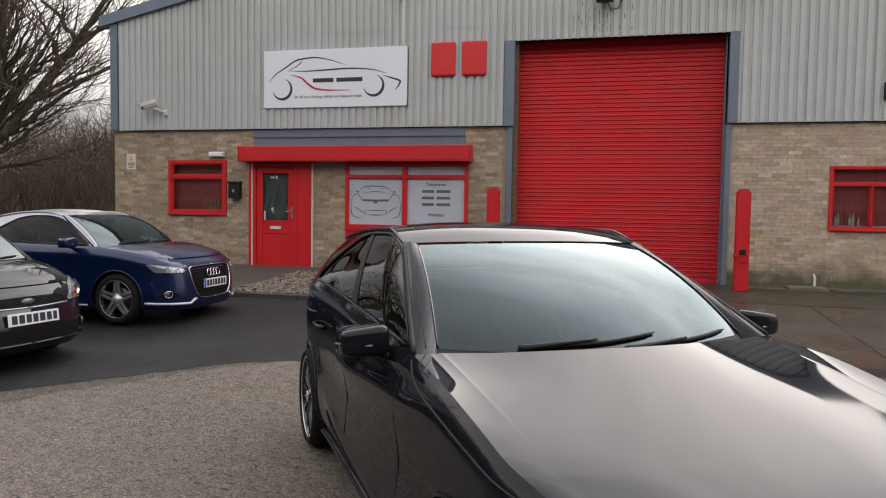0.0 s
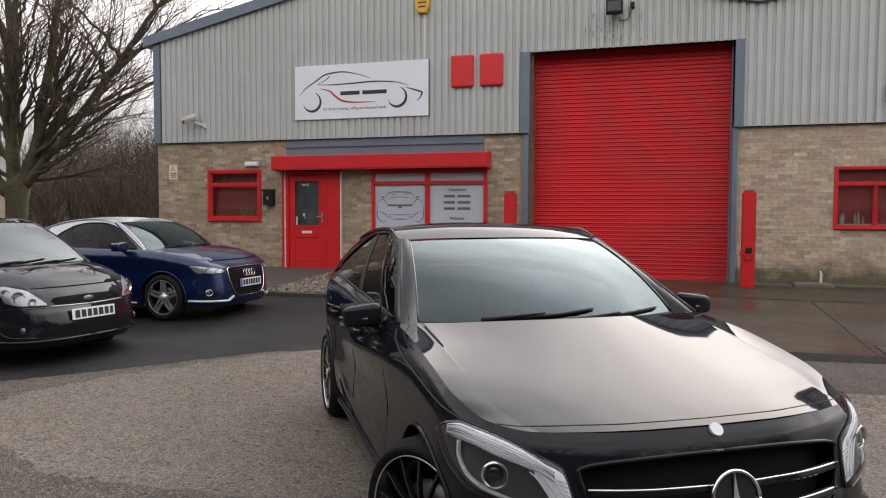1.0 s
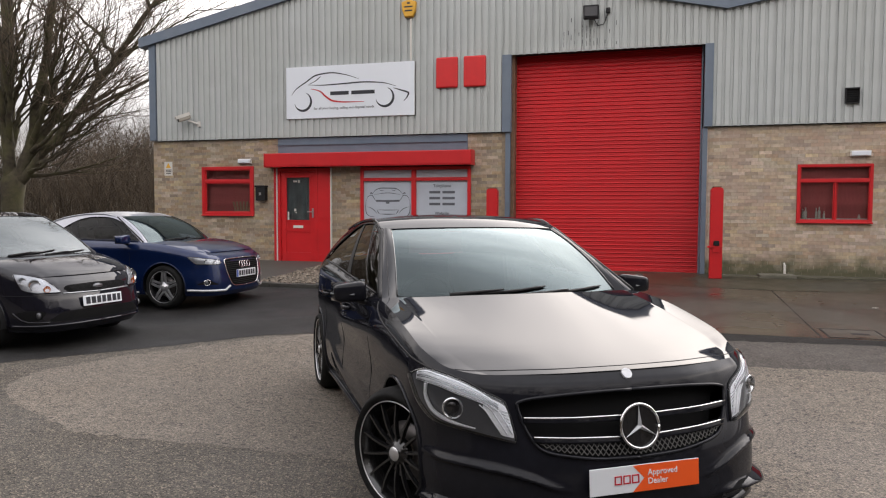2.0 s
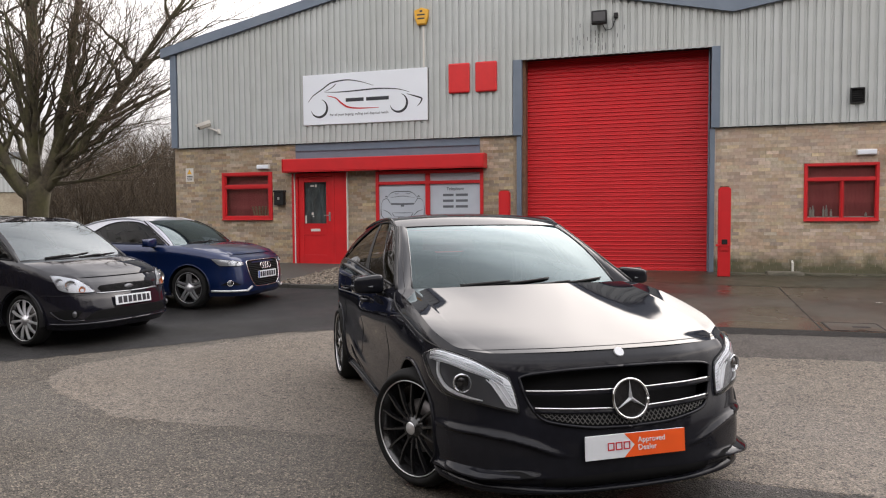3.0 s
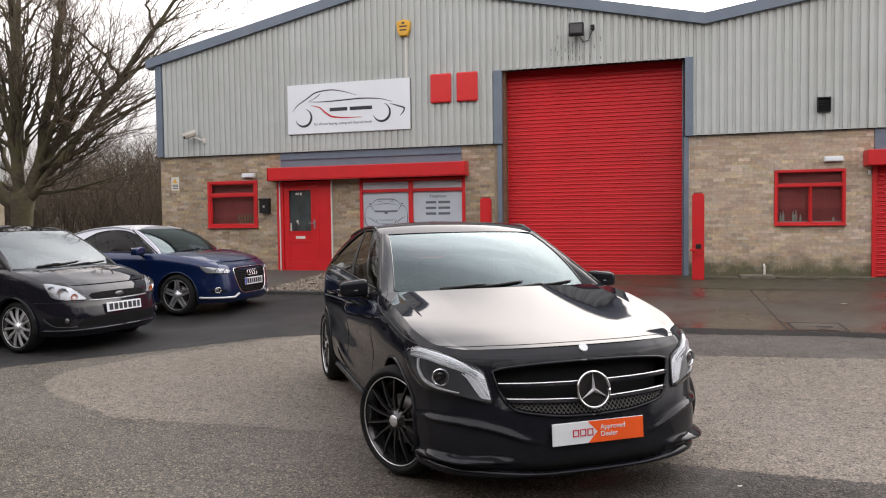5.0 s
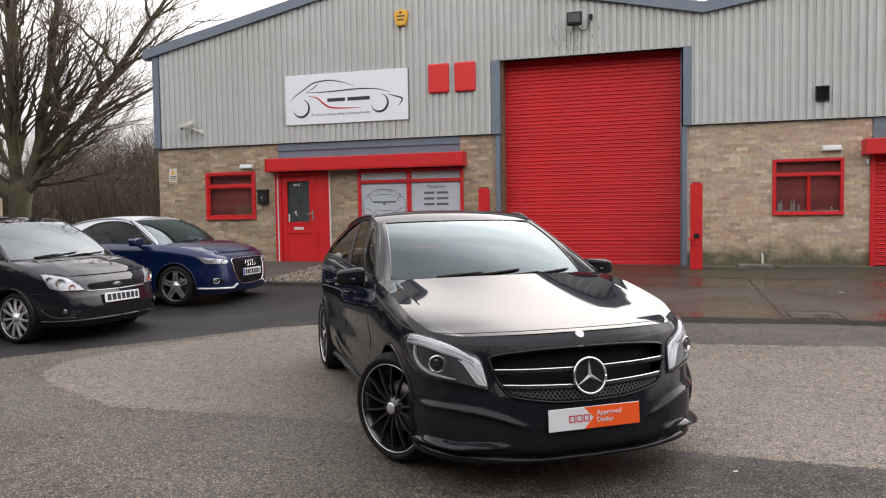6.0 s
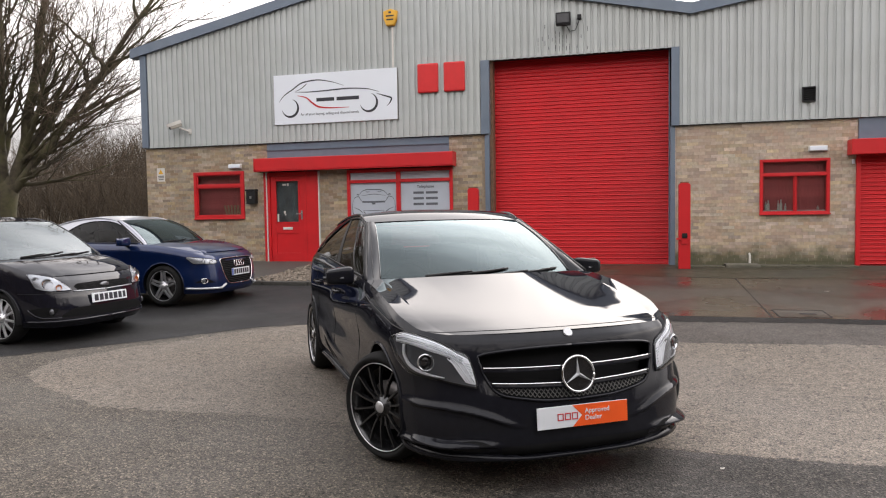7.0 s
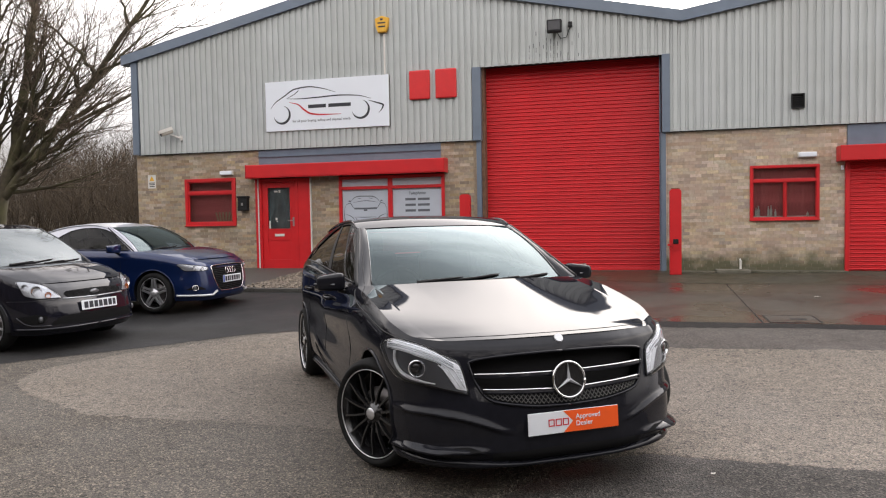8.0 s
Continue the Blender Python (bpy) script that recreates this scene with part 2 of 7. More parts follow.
CLAD = mat("grey_coated_steel", (0.45, 0.475, 0.47), 0.5, vary=0.05, scale=2.5, bump=0.02, bump_scale=6, tint=(0.39, 0.405, 0.385), tint_scale=0.45, tint_amount=0.55, piece=0.025)
TRIM = mat("slate_blue_steel", (0.13, 0.167, 0.222), 0.45, vary=0.1, scale=4, tint=(0.16, 0.19, 0.225), tint_scale=1.0, tint_amount=0.5)
ROOFING = mat("grey_roof_sheet", (0.2, 0.21, 0.22), 0.7, vary=0.12, scale=3)
RED = mat("red_painted_steel", (0.56, 0.012, 0.016), 0.42, vary=0.1, scale=3, bump=0.03, bump_scale=25, tint=(0.44, 0.014, 0.018), tint_scale=0.7, tint_amount=0.5)
RED_SLAT = mat("red_shutter_paint", (0.52, 0.009, 0.0135), 0.45, vary=0.1, scale=2, tint=(0.39, 0.010, 0.0155), tint_scale=0.5, tint_amount=0.6, piece=0.07, spec=0.28)
RED_NUM = mat("bright_red_plastic", (0.6, 0.016, 0.018), 0.4, vary=0.06)
WHITE = mat("white_panel", (0.74, 0.78, 0.84), 0.35, vary=0.03, scale=2, tint=(0.69, 0.72, 0.77), tint_scale=1.0, tint_amount=0.4)
WHITE_TRIM = mat("white_plastic", (0.62, 0.6, 0.56), 0.5, vary=0.08)
CANE = mat("pale_tan_wood", (0.42, 0.27, 0.18), 0.6, vary=0.15, scale=14)
BLACK = mat("black_plastic", (0.014, 0.014, 0.015), 0.55, vary=0.2, spec=0.25)
INK = mat("dark_print", (0.02, 0.022, 0.03), 0.5, vary=0.1)
INK_FADED = mat("faded_grey_print", (0.11, 0.12, 0.14), 0.5, vary=0.1)
INK_RED = mat("red_print", (0.5, 0.01, 0.02), 0.5, vary=0.1)
YELLOW = mat("yellow_plastic", (0.7, 0.38, 0.03), 0.45, vary=0.08)
STEEL = mat("galvanised_steel", (0.42, 0.42, 0.41), 0.4, 0.9, vary=0.15, scale=9)
FILM = mat("printed_window_film", (0.47, 0.515, 0.58), 0.4, vary=0.05, scale=3)
PANEL_DIM = mat("grey_blue_panel", (0.15, 0.175, 0.19), 0.7, vary=0.25, scale=3, tint=(0.06, 0.07, 0.075), tint_scale=2.2, tint_amount=0.6)
RUST = mat("rusty_steel", (0.16, 0.085, 0.05), 0.8, vary=0.3, scale=12, bump=0.3)
ROOM = mat("dim_room_paint", (0.42, 0.36, 0.34), 0.9, vary=0.2, scale=2)
CURTAIN = mat("maroon_blind", (0.52, 0.125, 0.13), 0.8, vary=0.3, scale=5)
PANE = glass("window_glass", (0.9, 0.92, 0.92), 1.6)
GRAVEL = mat("mixed_gravel", (0.2, 0.165, 0.13), 0.9, vary=0.25, scale=20, piece=0.5)
LENS_GLASS = glass("lamp_cover", (0.95, 0.96, 0.98), 1.45)
BARK = mat("green_grey_bark", (0.058, 0.048, 0.032), 0.95, vary=0.5, scale=7, bump=1.0, bump_scale=22, tint=(0.085, 0.084, 0.032), tint_scale=1.6, tint_amount=0.7)
TWIG = mat("brown_twig", (0.11, 0.079, 0.054), 0.95, vary=0.3, scale=5)
SCRUB = mat("winter_scrub_stems", (0.052, 0.037, 0.022), 0.95, vary=0.35, scale=3, piece=0.45)
BANK = mat("leaf_litter_bank", (0.055, 0.041, 0.027), 0.95, vary=0.4, scale=2.2, bump=0.8, bump_scale=5, tint=(0.06, 0.05, 0.03), tint_scale=0.4, tint_amount=0.7)


# ---- mesh helpers ----
def link(name, bm, material, parent=None, label="", smooth=False):
    me = bpy.data.meshes.new(name)
    bm.normal_update()
    bm.to_mesh(me)
    bm.free()
    if material:
        for m in (material if isinstance(material, (list, tuple)) else [material]):
            me.materials.append(m)
    if smooth:
        for p in me.polygons:
            p.use_smooth = True
    ob = new(name, me)
    if parent:
        ob.parent = parent
    if label:
        ob["label"] = label
    return ob


def part(name, bm, material, parent, label="", smooth=False):
    return link(name, bm, material, parent, label, smooth)


def thing(name, label, category, m=None, group="", kind=""):
    ob = new(name)
    ob.empty_display_size = 0.1
    if m is not None:
        ob.matrix_world = m
    return tagged(ob, label, category, group, kind)


def box(bm, x0, x1, y0, y1, z0, z1, bevel=0.0):
    made = bmesh.ops.create_cube(bm, size=1.0, matrix=Matrix.Translation(((x0 + x1) / 2, (y0 + y1) / 2, (z0 + z1) / 2)) @ Matrix.Diagonal((x1 - x0, y1 - y0, z1 - z0, 1)))
    if bevel:
        edges = list({e for v in made["verts"] for e in v.link_edges})
        bmesh.ops.bevel(bm, geom=edges, offset=bevel, segments=2, profile=0.5, affect='EDGES')
    return bm


def boxes(*rows, bevel=0.0):
    bm = bmesh.new()
    for r in rows:
        box(bm, *r, bevel=bevel)
    return bm


def rod(bm, a, b, r0, r1=None, sides=8, caps=True):
    a, b = Vector(a), Vector(b)
    r1 = r0 if r1 is None else r1
    turn = (b - a).to_track_quat('Z', 'Y').to_matrix()
    rings = []
    for p, r in ((a, r0), (b, r1)):
        rings.append([bm.verts.new(p + turn @ Vector((r * math.cos(k * math.tau / sides), r * math.sin(k * math.tau / sides), 0))) for k in range(sides)])
    for k in range(sides):
        bm.faces.new((rings[0][k], rings[0][(k + 1) % sides], rings[1][(k + 1) % sides], rings[1][k]))
    if caps:
        bm.faces.new(rings[0][::-1])
        bm.faces.new(rings[1])
    return bm


def tube(bm, points, radius, sides=8, flat=1.0):
    """A tube along points; radius is a number or one for each point."""
    pts = [Vector(p) for p in points]
    rings = []
    side = None
    for i, p in enumerate(pts):
        d = (pts[min(i + 1, len(pts) - 1)] - pts[max(i - 1, 0)]).normalized()
        if side is None:
            side = d.cross(Vector((0, 0, 1)))
            if side.length < 1e-3:
                side = d.cross(Vector((0, 1, 0)))
        side = (side - d * side.dot(d)).normalized()
        up = side.cross(d)
        r = radius[i] if isinstance(radius, (list, tuple)) else radius
        rings.append([bm.verts.new(p + r * (math.cos(k * math.tau / sides) * side + flat * math.sin(k * math.tau / sides) * up)) for k in range(sides)])
    for a, b in zip(rings, rings[1:]):
        for k in range(sides):
            bm.faces.new((a[k], a[(k + 1) % sides], b[(k + 1) % sides], b[k]))
    bm.faces.new(rings[0][::-1])
    bm.faces.new(rings[-1])
    return bm


def lathe(bm, profile, sides=48, m=None):
    """Turns (radius, y) points about the y axis."""
    m = m or Matrix()
    rings = []
    for r, y in profile:
        rings.append([bm.verts.new(m @ Vector((r * math.cos(k * math.tau / sides), y, r * math.sin(k * math.tau / sides)))) for k in range(sides)])
    for a, b in zip(rings, rings[1:]):
        for k in range(sides):
            bm.faces.new((a[k], b[k], b[(k + 1) % sides], a[(k + 1) % sides]))
    return bm


def grid(bm, rows, flip=False):
    """A sheet from rows of points."""
    vs = [[bm.verts.new(p) for p in row] for row in rows]
    for a, b in zip(vs, vs[1:]):
        for k in range(len(a) - 1):
            f = (a[k], a[k + 1], b[k + 1], b[k])
            bm.faces.new(f[::-1] if flip else f)
    return vs


def keyed(keys):
    """A smooth curve through (t, value) keys, with no overshoot."""
    ts = [k[0] for k in keys]
    vs = [k[1] for k in keys]
    h = [b - a for a, b in zip(ts, ts[1:])]
    d = [(b - a) / k for a, b, k in zip(vs, vs[1:], h)]
    s = [d[0]] + [0 if a * b <= 0 else 2 * a * b / (a + b) for a, b in zip(d, d[1:])] + [d[-1]]

    def at(t):
        if t <= ts[0]:
            return vs[0]
        if t >= ts[-1]:
            return vs[-1]
        i = next(i for i in range(len(h)) if t <= ts[i + 1])
        u = (t - ts[i]) / h[i]
        return (vs[i] * (1 + 2 * u) * (1 - u) ** 2 + vs[i + 1] * u * u * (3 - 2 * u) + h[i] * (s[i] * u * (1 - u) ** 2 - s[i + 1] * u * u * (1 - u)))
    return at


def lettering(text, size, material, parent, place, label="", align='CENTER'):
    """Words in the built-in font, as thin mesh, facing -y."""
    cu = bpy.data.curves.new("words", 'FONT')
    cu.body, cu.size, cu.align_x, cu.extrude = text, size, align, 0.0015
    tmp = bpy.data.objects.new("words", cu)
    me = bpy.data.meshes.new_from_object(tmp)
    bpy.data.objects.remove(tmp)
    me.materials.append(material)
    ob = new("words", me)
    ob.parent = parent
    ob.matrix_basis = place
    if label:
        ob["label"] = label
    return ob


def printed_line(text, size, material, parent, x, y, z, label):
    """One printed line, centred on x, each word a part of its own."""
    def width(t):
        ob = lettering(t, size, material, None, Matrix(), align='LEFT')
        w = max(v.co.x for v in ob.data.vertices)
        bpy.data.objects.remove(ob)
        return w
    given = text.split()
    left = x - width(text) / 2
    for k, word in enumerate(given):
        lettering(word, size, material, parent, pose(left + width(" ".join(given[:k + 1])) - width(word), y, z, 90, 0, 0), label, 'LEFT')


def ground_z(y):
    if y < -8:
        return 0.0
    if y < -5.74:
        return (y + 8) / 2.26 * 0.086
    return 0.086 + (min(y, 0.0) + 5.74) / 5.74 * 0.22


# ---- ground ----
def ground_sheet(name, outline, material, lift, label, category, rag=0.0, thick=0.0):
    """A flat sheet of surfacing on the fall of the yard, with a ragged edge."""
    rnd = random.Random(len(name))
    pts = []
    for (x0, y0), (x1, y1) in zip(outline, outline[1:] + outline[:1]):
        n = max(1, int(math.hypot(x1 - x0, y1 - y0) / 0.07)) if rag else 1
        for k in range(n):
            u = k / n
            pts.append((x0 + (x1 - x0) * u + rag * rnd.uniform(-1, 1), y0 + (y1 - y0) * u + rag * rnd.uniform(-1, 1)))
    bm = bmesh.new()
    bm.faces.new([bm.verts.new((x, y, 0)) for x, y in pts])
    for cut in (-8.0, -5.74, 0.0):
        bmesh.ops.bisect_plane(bm, geom=bm.verts[:] + bm.edges[:] + bm.faces[:], plane_co=(0, cut, 0), plane_no=(0, 1, 0))
    for v in bm.verts:
        v.co.z = ground_z(v.co.y) + lift
    if thick:
        made = bmesh.ops.extrude_face_region(bm, geom=bm.faces[:])
        for v in made["geom"]:
            if isinstance(v, bmesh.types.BMVert):
                v.co.z -= thick
    bmesh.ops.recalc_face_normals(bm, faces=bm.faces[:])
    bmesh.ops.triangulate(bm, faces=bm.faces[:])
    if not thick and sum(f.normal.z for f in bm.faces) < 0:
        bmesh.ops.reverse_faces(bm, faces=bm.faces[:])
    return tagged(link(name, bm, material), label, category, kind="structure")


FAR = 900
bm = bmesh.new()
ys = [-FAR, -60, -20, -8.0, -5.74, 0.0, 30, FAR]
grid(bm, [[(x, y, ground_z(y)) for x in (-FAR, -40, -10, 0, 10, 40, FAR)] for y in ys])
tagged(link("ground", bm, ASPHALT_NEAR), "worn grey chipped asphalt yard, damp in places", "ground", kind="structure")
ground_sheet("pavement", [(-4.12, -9.2), (-4.1, -9.5), (-3.85, -9.9), (-3.4, -10.25), (-2.4, -10.68), (-0.77, -10.65), (1.7, -10.79), (2.85, -10.85), (7.0, -10.95), (14.0, -11.0), (14.0, -6.7), (6.0, -6.95), (3.0, -7.0), (-2.5, -6.85), (-3.2, -7.5), (-3.87, -8.4)],
             ASPHALT_LIGHT, 0.0015, "pale worn asphalt patch with a ragged edge", "pavement", 0.03)
# darker sheet under the car's nose and on to the right
ground_sheet("pavement_damp", [(0.55, -13.4), (0.75, -12.0), (1.25, -11.1), (1.7, -10.80), (2.85, -10.86), (7.0, -10.96), (14.0, -11.01), (14, -14.2), (5, -13.9)],
             ASPHALT_BLACK, 0.001, "dark asphalt before the pale patch", "pavement", 0.03)
ground_sheet("road", [(-4.97, -9.3), (-3.87, -7.98), (-3.05, -7.15), (-2.58, -6.9), (0.9, -7.0), (1.25, -6.5), (1.3, -6.05), (14, -6.0), (14.0, -5.72), (-2.2, -5.72), (-2.2, -3.3), (-22, -3.5), (-22, -12.0), (-9, -11.2)],
             ASPHALT_DARK, 0.0028, "smooth dark damp asphalt strip beside the parked cars", "road", 0.02)
ground_sheet("pavement_mid", [(0.7, -7.0), (1.6, -7.02), (2.1, -7.3), (2.9, -7.25), (5.0, -7.05), (14, -6.8), (14, -5.9), (0.9, -5.95)], ASPHALT_MID, 0.0022, "mid-grey worn asphalt between the pale patch and the apron", "pavement", 0.025)
ground_sheet("floor_apron", [(-2.2, -5.74), (3.2, -5.74), (3.27, 0.0), (-2.2, 0.0)], CONCRETE_WET, 0.006, "damp brown concrete apron before the shutter", "apron", thick=0.05)
ground_sheet("floor_apron", [(3.222, -5.74), (14, -5.76), (14, 0.0), (3.292, 0.0)], CONCRETE_WET, 0.006, "damp brown concrete apron slab beside the shutter", "apron", thick=0.05)
ground_sheet("road_edge", [(-2.2, -6.12), (1.5, -6.2), (3.4, -6.02), (6, -6.14), (14, -6.1), (14, -5.765), (-2.2, -5.745)], ASPHALT_EDGE, 0.0045, "dark damp strip of asphalt along the apron", "road", 0.03)
ground_sheet("floor_strip", [(-1.5, -1.25), (1.2, -1.7), (2.4, -1.95), (3.2, -2.02), (6.0, -2.1), (14, -2.15), (14, -0.02), (-1.5, -0.02)], MOSSY_WET, 0.009, "dark mossy damp concrete strip at the foot of the wall", "strip", 0.03)
# black strip stands in for the shade down in the slab gap
ground_sheet("joint", [(3.202, -5.735), (3.220, -5.735), (3.267, -2.0), (3.251, -2.0)], BLACK, 0.0075, "black strip laid over the gap between the apron slabs", "joint")
ground_sheet("floor_path", [(-22, -3.36), (-5.35, -3.2), (-5.35, -0.02), (-22, -0.02)], PATH_CONC, 0.06, "dark stained concrete path before the office door", "path", thick=0.1)
ground_sheet("floor_path", [(-5.348, -0.75), (-2.2, -0.75), (-2.2, -0.02), (-5.348, -0.02)], PATH_CONC, 0.06, "dark stained concrete path under the office window", "path", thick=0.1)


# ---- the industrial unit ----
WALL_T = 3.11
DOOR_L, DOOR_R, DOOR_T = -1.40, 2.30, 4.69
RIDGE_X, SLOPE = -3.8, 0.213
OPENINGS = [(-8.68, -7.33, 1.38, 2.50), (-6.72, -5.40, 0.0, 2.76), (-4.72, -2.25, 1.12, 2.76), (-1.60, 2.40, 0.0, 3.2), (3.96, 5.21, 1.31, 2.38), (5.68, 9.3, 0.0, 2.76)]


def roof_z(x):
    """The height of the cladding's top under the fascia: two gables with a valley between."""
    if x < 2.66:
        return 6.68 - SLOPE * abs(x - RIDGE_X)
    return 5.30 + SLOPE * 0.75 * (x - 2.66)


def backing(name, x0, x1, z0, z1, y0, y1, holes, material, label):
    """A wall slab with thickness, made of blocks round its openings."""
    bm = bmesh.new()
    xs = sorted({x0, x1, *[max(x0, min(x1, v)) for h in holes for v in h[:2]]})
    for a, b in zip(xs, xs[1:]):
        cuts = sorted((h[2], h[3]) for h in holes if h[0] < (a + b) / 2 < h[1])
        z = z0
        for lo, hi in cuts:
            if lo > z:
                box(bm, a, b, y0, y1, z, lo)
            z = max(z, hi)
        if z < z1:
            box(bm, a, b, y0, y1, z, z1)
    bmesh.ops.remove_doubles(bm, verts=bm.verts[:], dist=1e-5)
    return tagged(link(name, bm, material), label, "wall", kind="structure")


wall_left = backing("wall_south", -10.0, 2.0, 0.0, WALL_T, 0.006, 0.24, OPENINGS[:4], MORTAR, "buff brick wall of the industrial unit")
wall_right = backing("wall_south_east", 2.0, 16.0, 0.0, WALL_T, 0.006, 0.24, OPENINGS[3:], MORTAR, "pale buff brick wall beside the shutter")

# outer walls and roof that close the unit
bm = boxes((-10.0, -9.8, 0.25, 24, 0, 5.3), (15.8, 16, 0.25, 24, 0, 5.3), (-10, 16, 24, 24.2, 0, 5.3))
tagged(link("wall_sides", bm, CLAD), "plain grey outer walls of the unit", "wall", kind="structure")
bm = bmesh.new()
prof = [(-10.22, roof_z(-10.22)), (RIDGE_X, roof_z(RIDGE_X)), (2.66, roof_z(2.66)), (9.2, roof_z(9.2)), (16.2, roof_z(9.2) - 1.1)]
for zoff in (0.16, 0.08):
    grid(bm, [[(x, y, z + zoff) for x, z in prof] for y in (-0.1, 24.2)])
tagged(link("roof", bm, ROOFING), "low pitched grey sheet roof", "roof", kind="structure")


def cladding_sheet(x0, x1, low, top, y, parent):
    """One profiled sheet: vertical ribs, its top cut to the roof's fall."""
    bm = bmesh.new()
    pitch = 0.145
    xs = []
    k0 = int(math.floor(x0 / pitch)) - 1
    for k in range(k0, k0 + int((x1 - x0) / pitch) + 4):
        for dx, dy in ((0.0, 0.0), (0.045, 0.0), (0.056, -0.03), (0.134, -0.03)):
            xs.append((k * pitch + dx, dy))
    xs = [(x, d) for x, d in xs if x0 < x < x1]
    xs = [(x0, xs[0][1])] + xs + [(x1 + 0.004, xs[-1][1])]
    n = 1
    rows = []
    for i in range(n + 1):
        rows.append([(x, y + d, low + (top(x) - low) * i / n) for x, d in xs])
    grid(bm, rows)
    return part("cladding_sheet", bm, CLAD, parent)


cladding = thing("wall_cladding", "light grey ribbed steel cladding above the brickwork", "cladding", kind="structure")
SEAM = 4.95
x = -9.84
while x < 12.0:
    nx = x + 1.02
    if x < -1.58 < nx + 0.4:
        nx = -1.58
    if x < 2.45 < nx + 0.4:
        nx = 2.45
    if -1.59 < x < 2.44:
        nx = min(nx, 2.45)
        cladding_sheet(x, nx, DOOR_T - 0.03, lambda v: roof_z(v), -0.055, cladding)
    elif x < -1.6:
        cladding_sheet(x, nx, WALL_T + 0.01, lambda v: min(SEAM + 0.05, roof_z(v)), -0.055, cladding)
        if roof_z(nx) > SEAM + 0.1:
            cladding_sheet(x, nx, SEAM, lambda v: max(SEAM + 0.01, roof_z(v)), -0.060, cladding)
    else:
        cladding_sheet(x, nx, WALL_T + 0.01, lambda v: roof_z(v), -0.055, cladding)
    x = nx
bm = bmesh.new()
box(bm, -9.9, DOOR_L - 0.1, -0.02, 0.2, WALL_T + 0.02, 5.2)
box(bm, DOOR_R + 0.1, 12, -0.02, 0.2, WALL_T + 0.02, 5.2)
box(bm, DOOR_L - 0.1, DOOR_R + 0.1, -0.02, 0.2, DOOR_T + 0.03, 5.2)
part("backing_board", bm, BLACK, cladding)

fascia = thing("trim_fascia", "slate blue steel fascia along the gables", "fascia", kind="structure")
for xa, xb in ((-10.24, RIDGE_X), (RIDGE_X, 2.66), (2.66, 12.0)):
    bm = bmesh.new()
    for yy in (-0.16,):
        za, zb = roof_z(xa), roof_z(xb - 1e-6)
        vs = [bm.verts.new(p) for p in ((xa, yy, za - 0.02), (xb, yy, zb - 0.02), (xb, yy, zb + 0.2), (xa, yy, za + 0.2))]
        back = [bm.verts.new((v.co.x, 0.1, v.co.z)) for v in vs]
        bm.faces.new(vs)
        bm.faces.new(back[::-1])
        for k in range(4):
            bm.faces.new((vs[k], back[k], back[(k + 1) % 4], vs[(k + 1) % 4]))
    bmesh.ops.recalc_face_normals(bm, faces=bm.faces[:])
    part("fascia_board", bm, TRIM, fascia)

corner = boxes((-10.02, -9.85, -0.10, 0.15, WALL_T + 0.02, roof_z(-9.9) - 0.03), bevel=0.006)
tagged(link("trim_corner", corner, TRIM), "slate blue steel corner flashing", "trim", kind="structure")

# the shutter's surround
surround = thing("door_surround", "slate blue steel surround of the shutter opening", "door frame", kind="structure")
part("flashing", boxes((-1.585, -1.40, -0.10, 0.02, WALL_T + 0.003, DOOR_T - 0.022), bevel=0.005), TRIM, surround)
part("flashing", boxes((2.30, 2.455, -0.10, 0.02, WALL_T + 0.003, DOOR_T - 0.022), bevel=0.005), TRIM, surround)
part("post", boxes((-1.52, -1.42, -0.05, 0.16, 0.27, WALL_T), bevel=0.005), TRIM, surround)
part("post", boxes((2.285, 2.375, -0.05, 0.16, 0.27, WALL_T), bevel=0.005), TRIM, surround)
part("guide", boxes((-1.418, -1.345, 0.02, 0.31, 0.27, DOOR_T), bevel=0.004), RUST, surround, "rusty brown shutter guide")
part("guide", boxes((2.262, 2.284, 0.10, 0.31, 0.27, DOOR_T), bevel=0.004), TRIM, surround)
part("head", boxes((-1.40, 2.30, 0.02, 0.33, DOOR_T, DOOR_T + 0.06)), BLACK, surround)
part("jamb", boxes((-1.60, -1.522, 0.0, 0.2, 0.27, WALL_T)), BRICK, surround, "buff brick reveal")
part("jamb", boxes((2.377, 2.40, 0.004, 0.2, 0.27, WALL_T)), BRICK_R, surround, "buff brick reveal")

shutter = thing("roller_shutter", "closed red steel roller shutter door", "roller shutter")
slat_mesh = None


def slat_bm(width, pitch):
    bm = bmesh.new()
    prof = [(-0.003, 0.0), (-0.011, 0.004), (-0.018, 0.010), (-0.0195, 0.015), (-0.013, 0.0205), (-0.007, 0.028), (-0.007, pitch * 0.62), (-0.008, pitch - 0.008), (-0.003, pitch)]
    grid(bm, [[(xx, y, z) for xx in (0, width)] for y, z in prof], flip=False)
    return bm


pitch = 0.078
z = 0.34
while z < DOOR_T:
    if slat_mesh is None:
        ob = part("slat", slat_bm(DOOR_R - DOOR_L - 0.05, pitch), RED_SLAT, shutter, smooth=True)
        slat_mesh = ob.data
    else:
        ob = new("slat", slat_mesh)
        ob.parent = shutter
    ob.location = (-1.36, 0.28, z)
    z += pitch
part("bottom_rail", boxes((-1.36, 2.29, 0.255, 0.30, 0.29, 0.345), bevel=0.006), RED, shutter)
part("back_sheet", boxes((-1.36, 2.29, 0.285, 0.30, 0.3, DOOR_T)), RED, shutter)

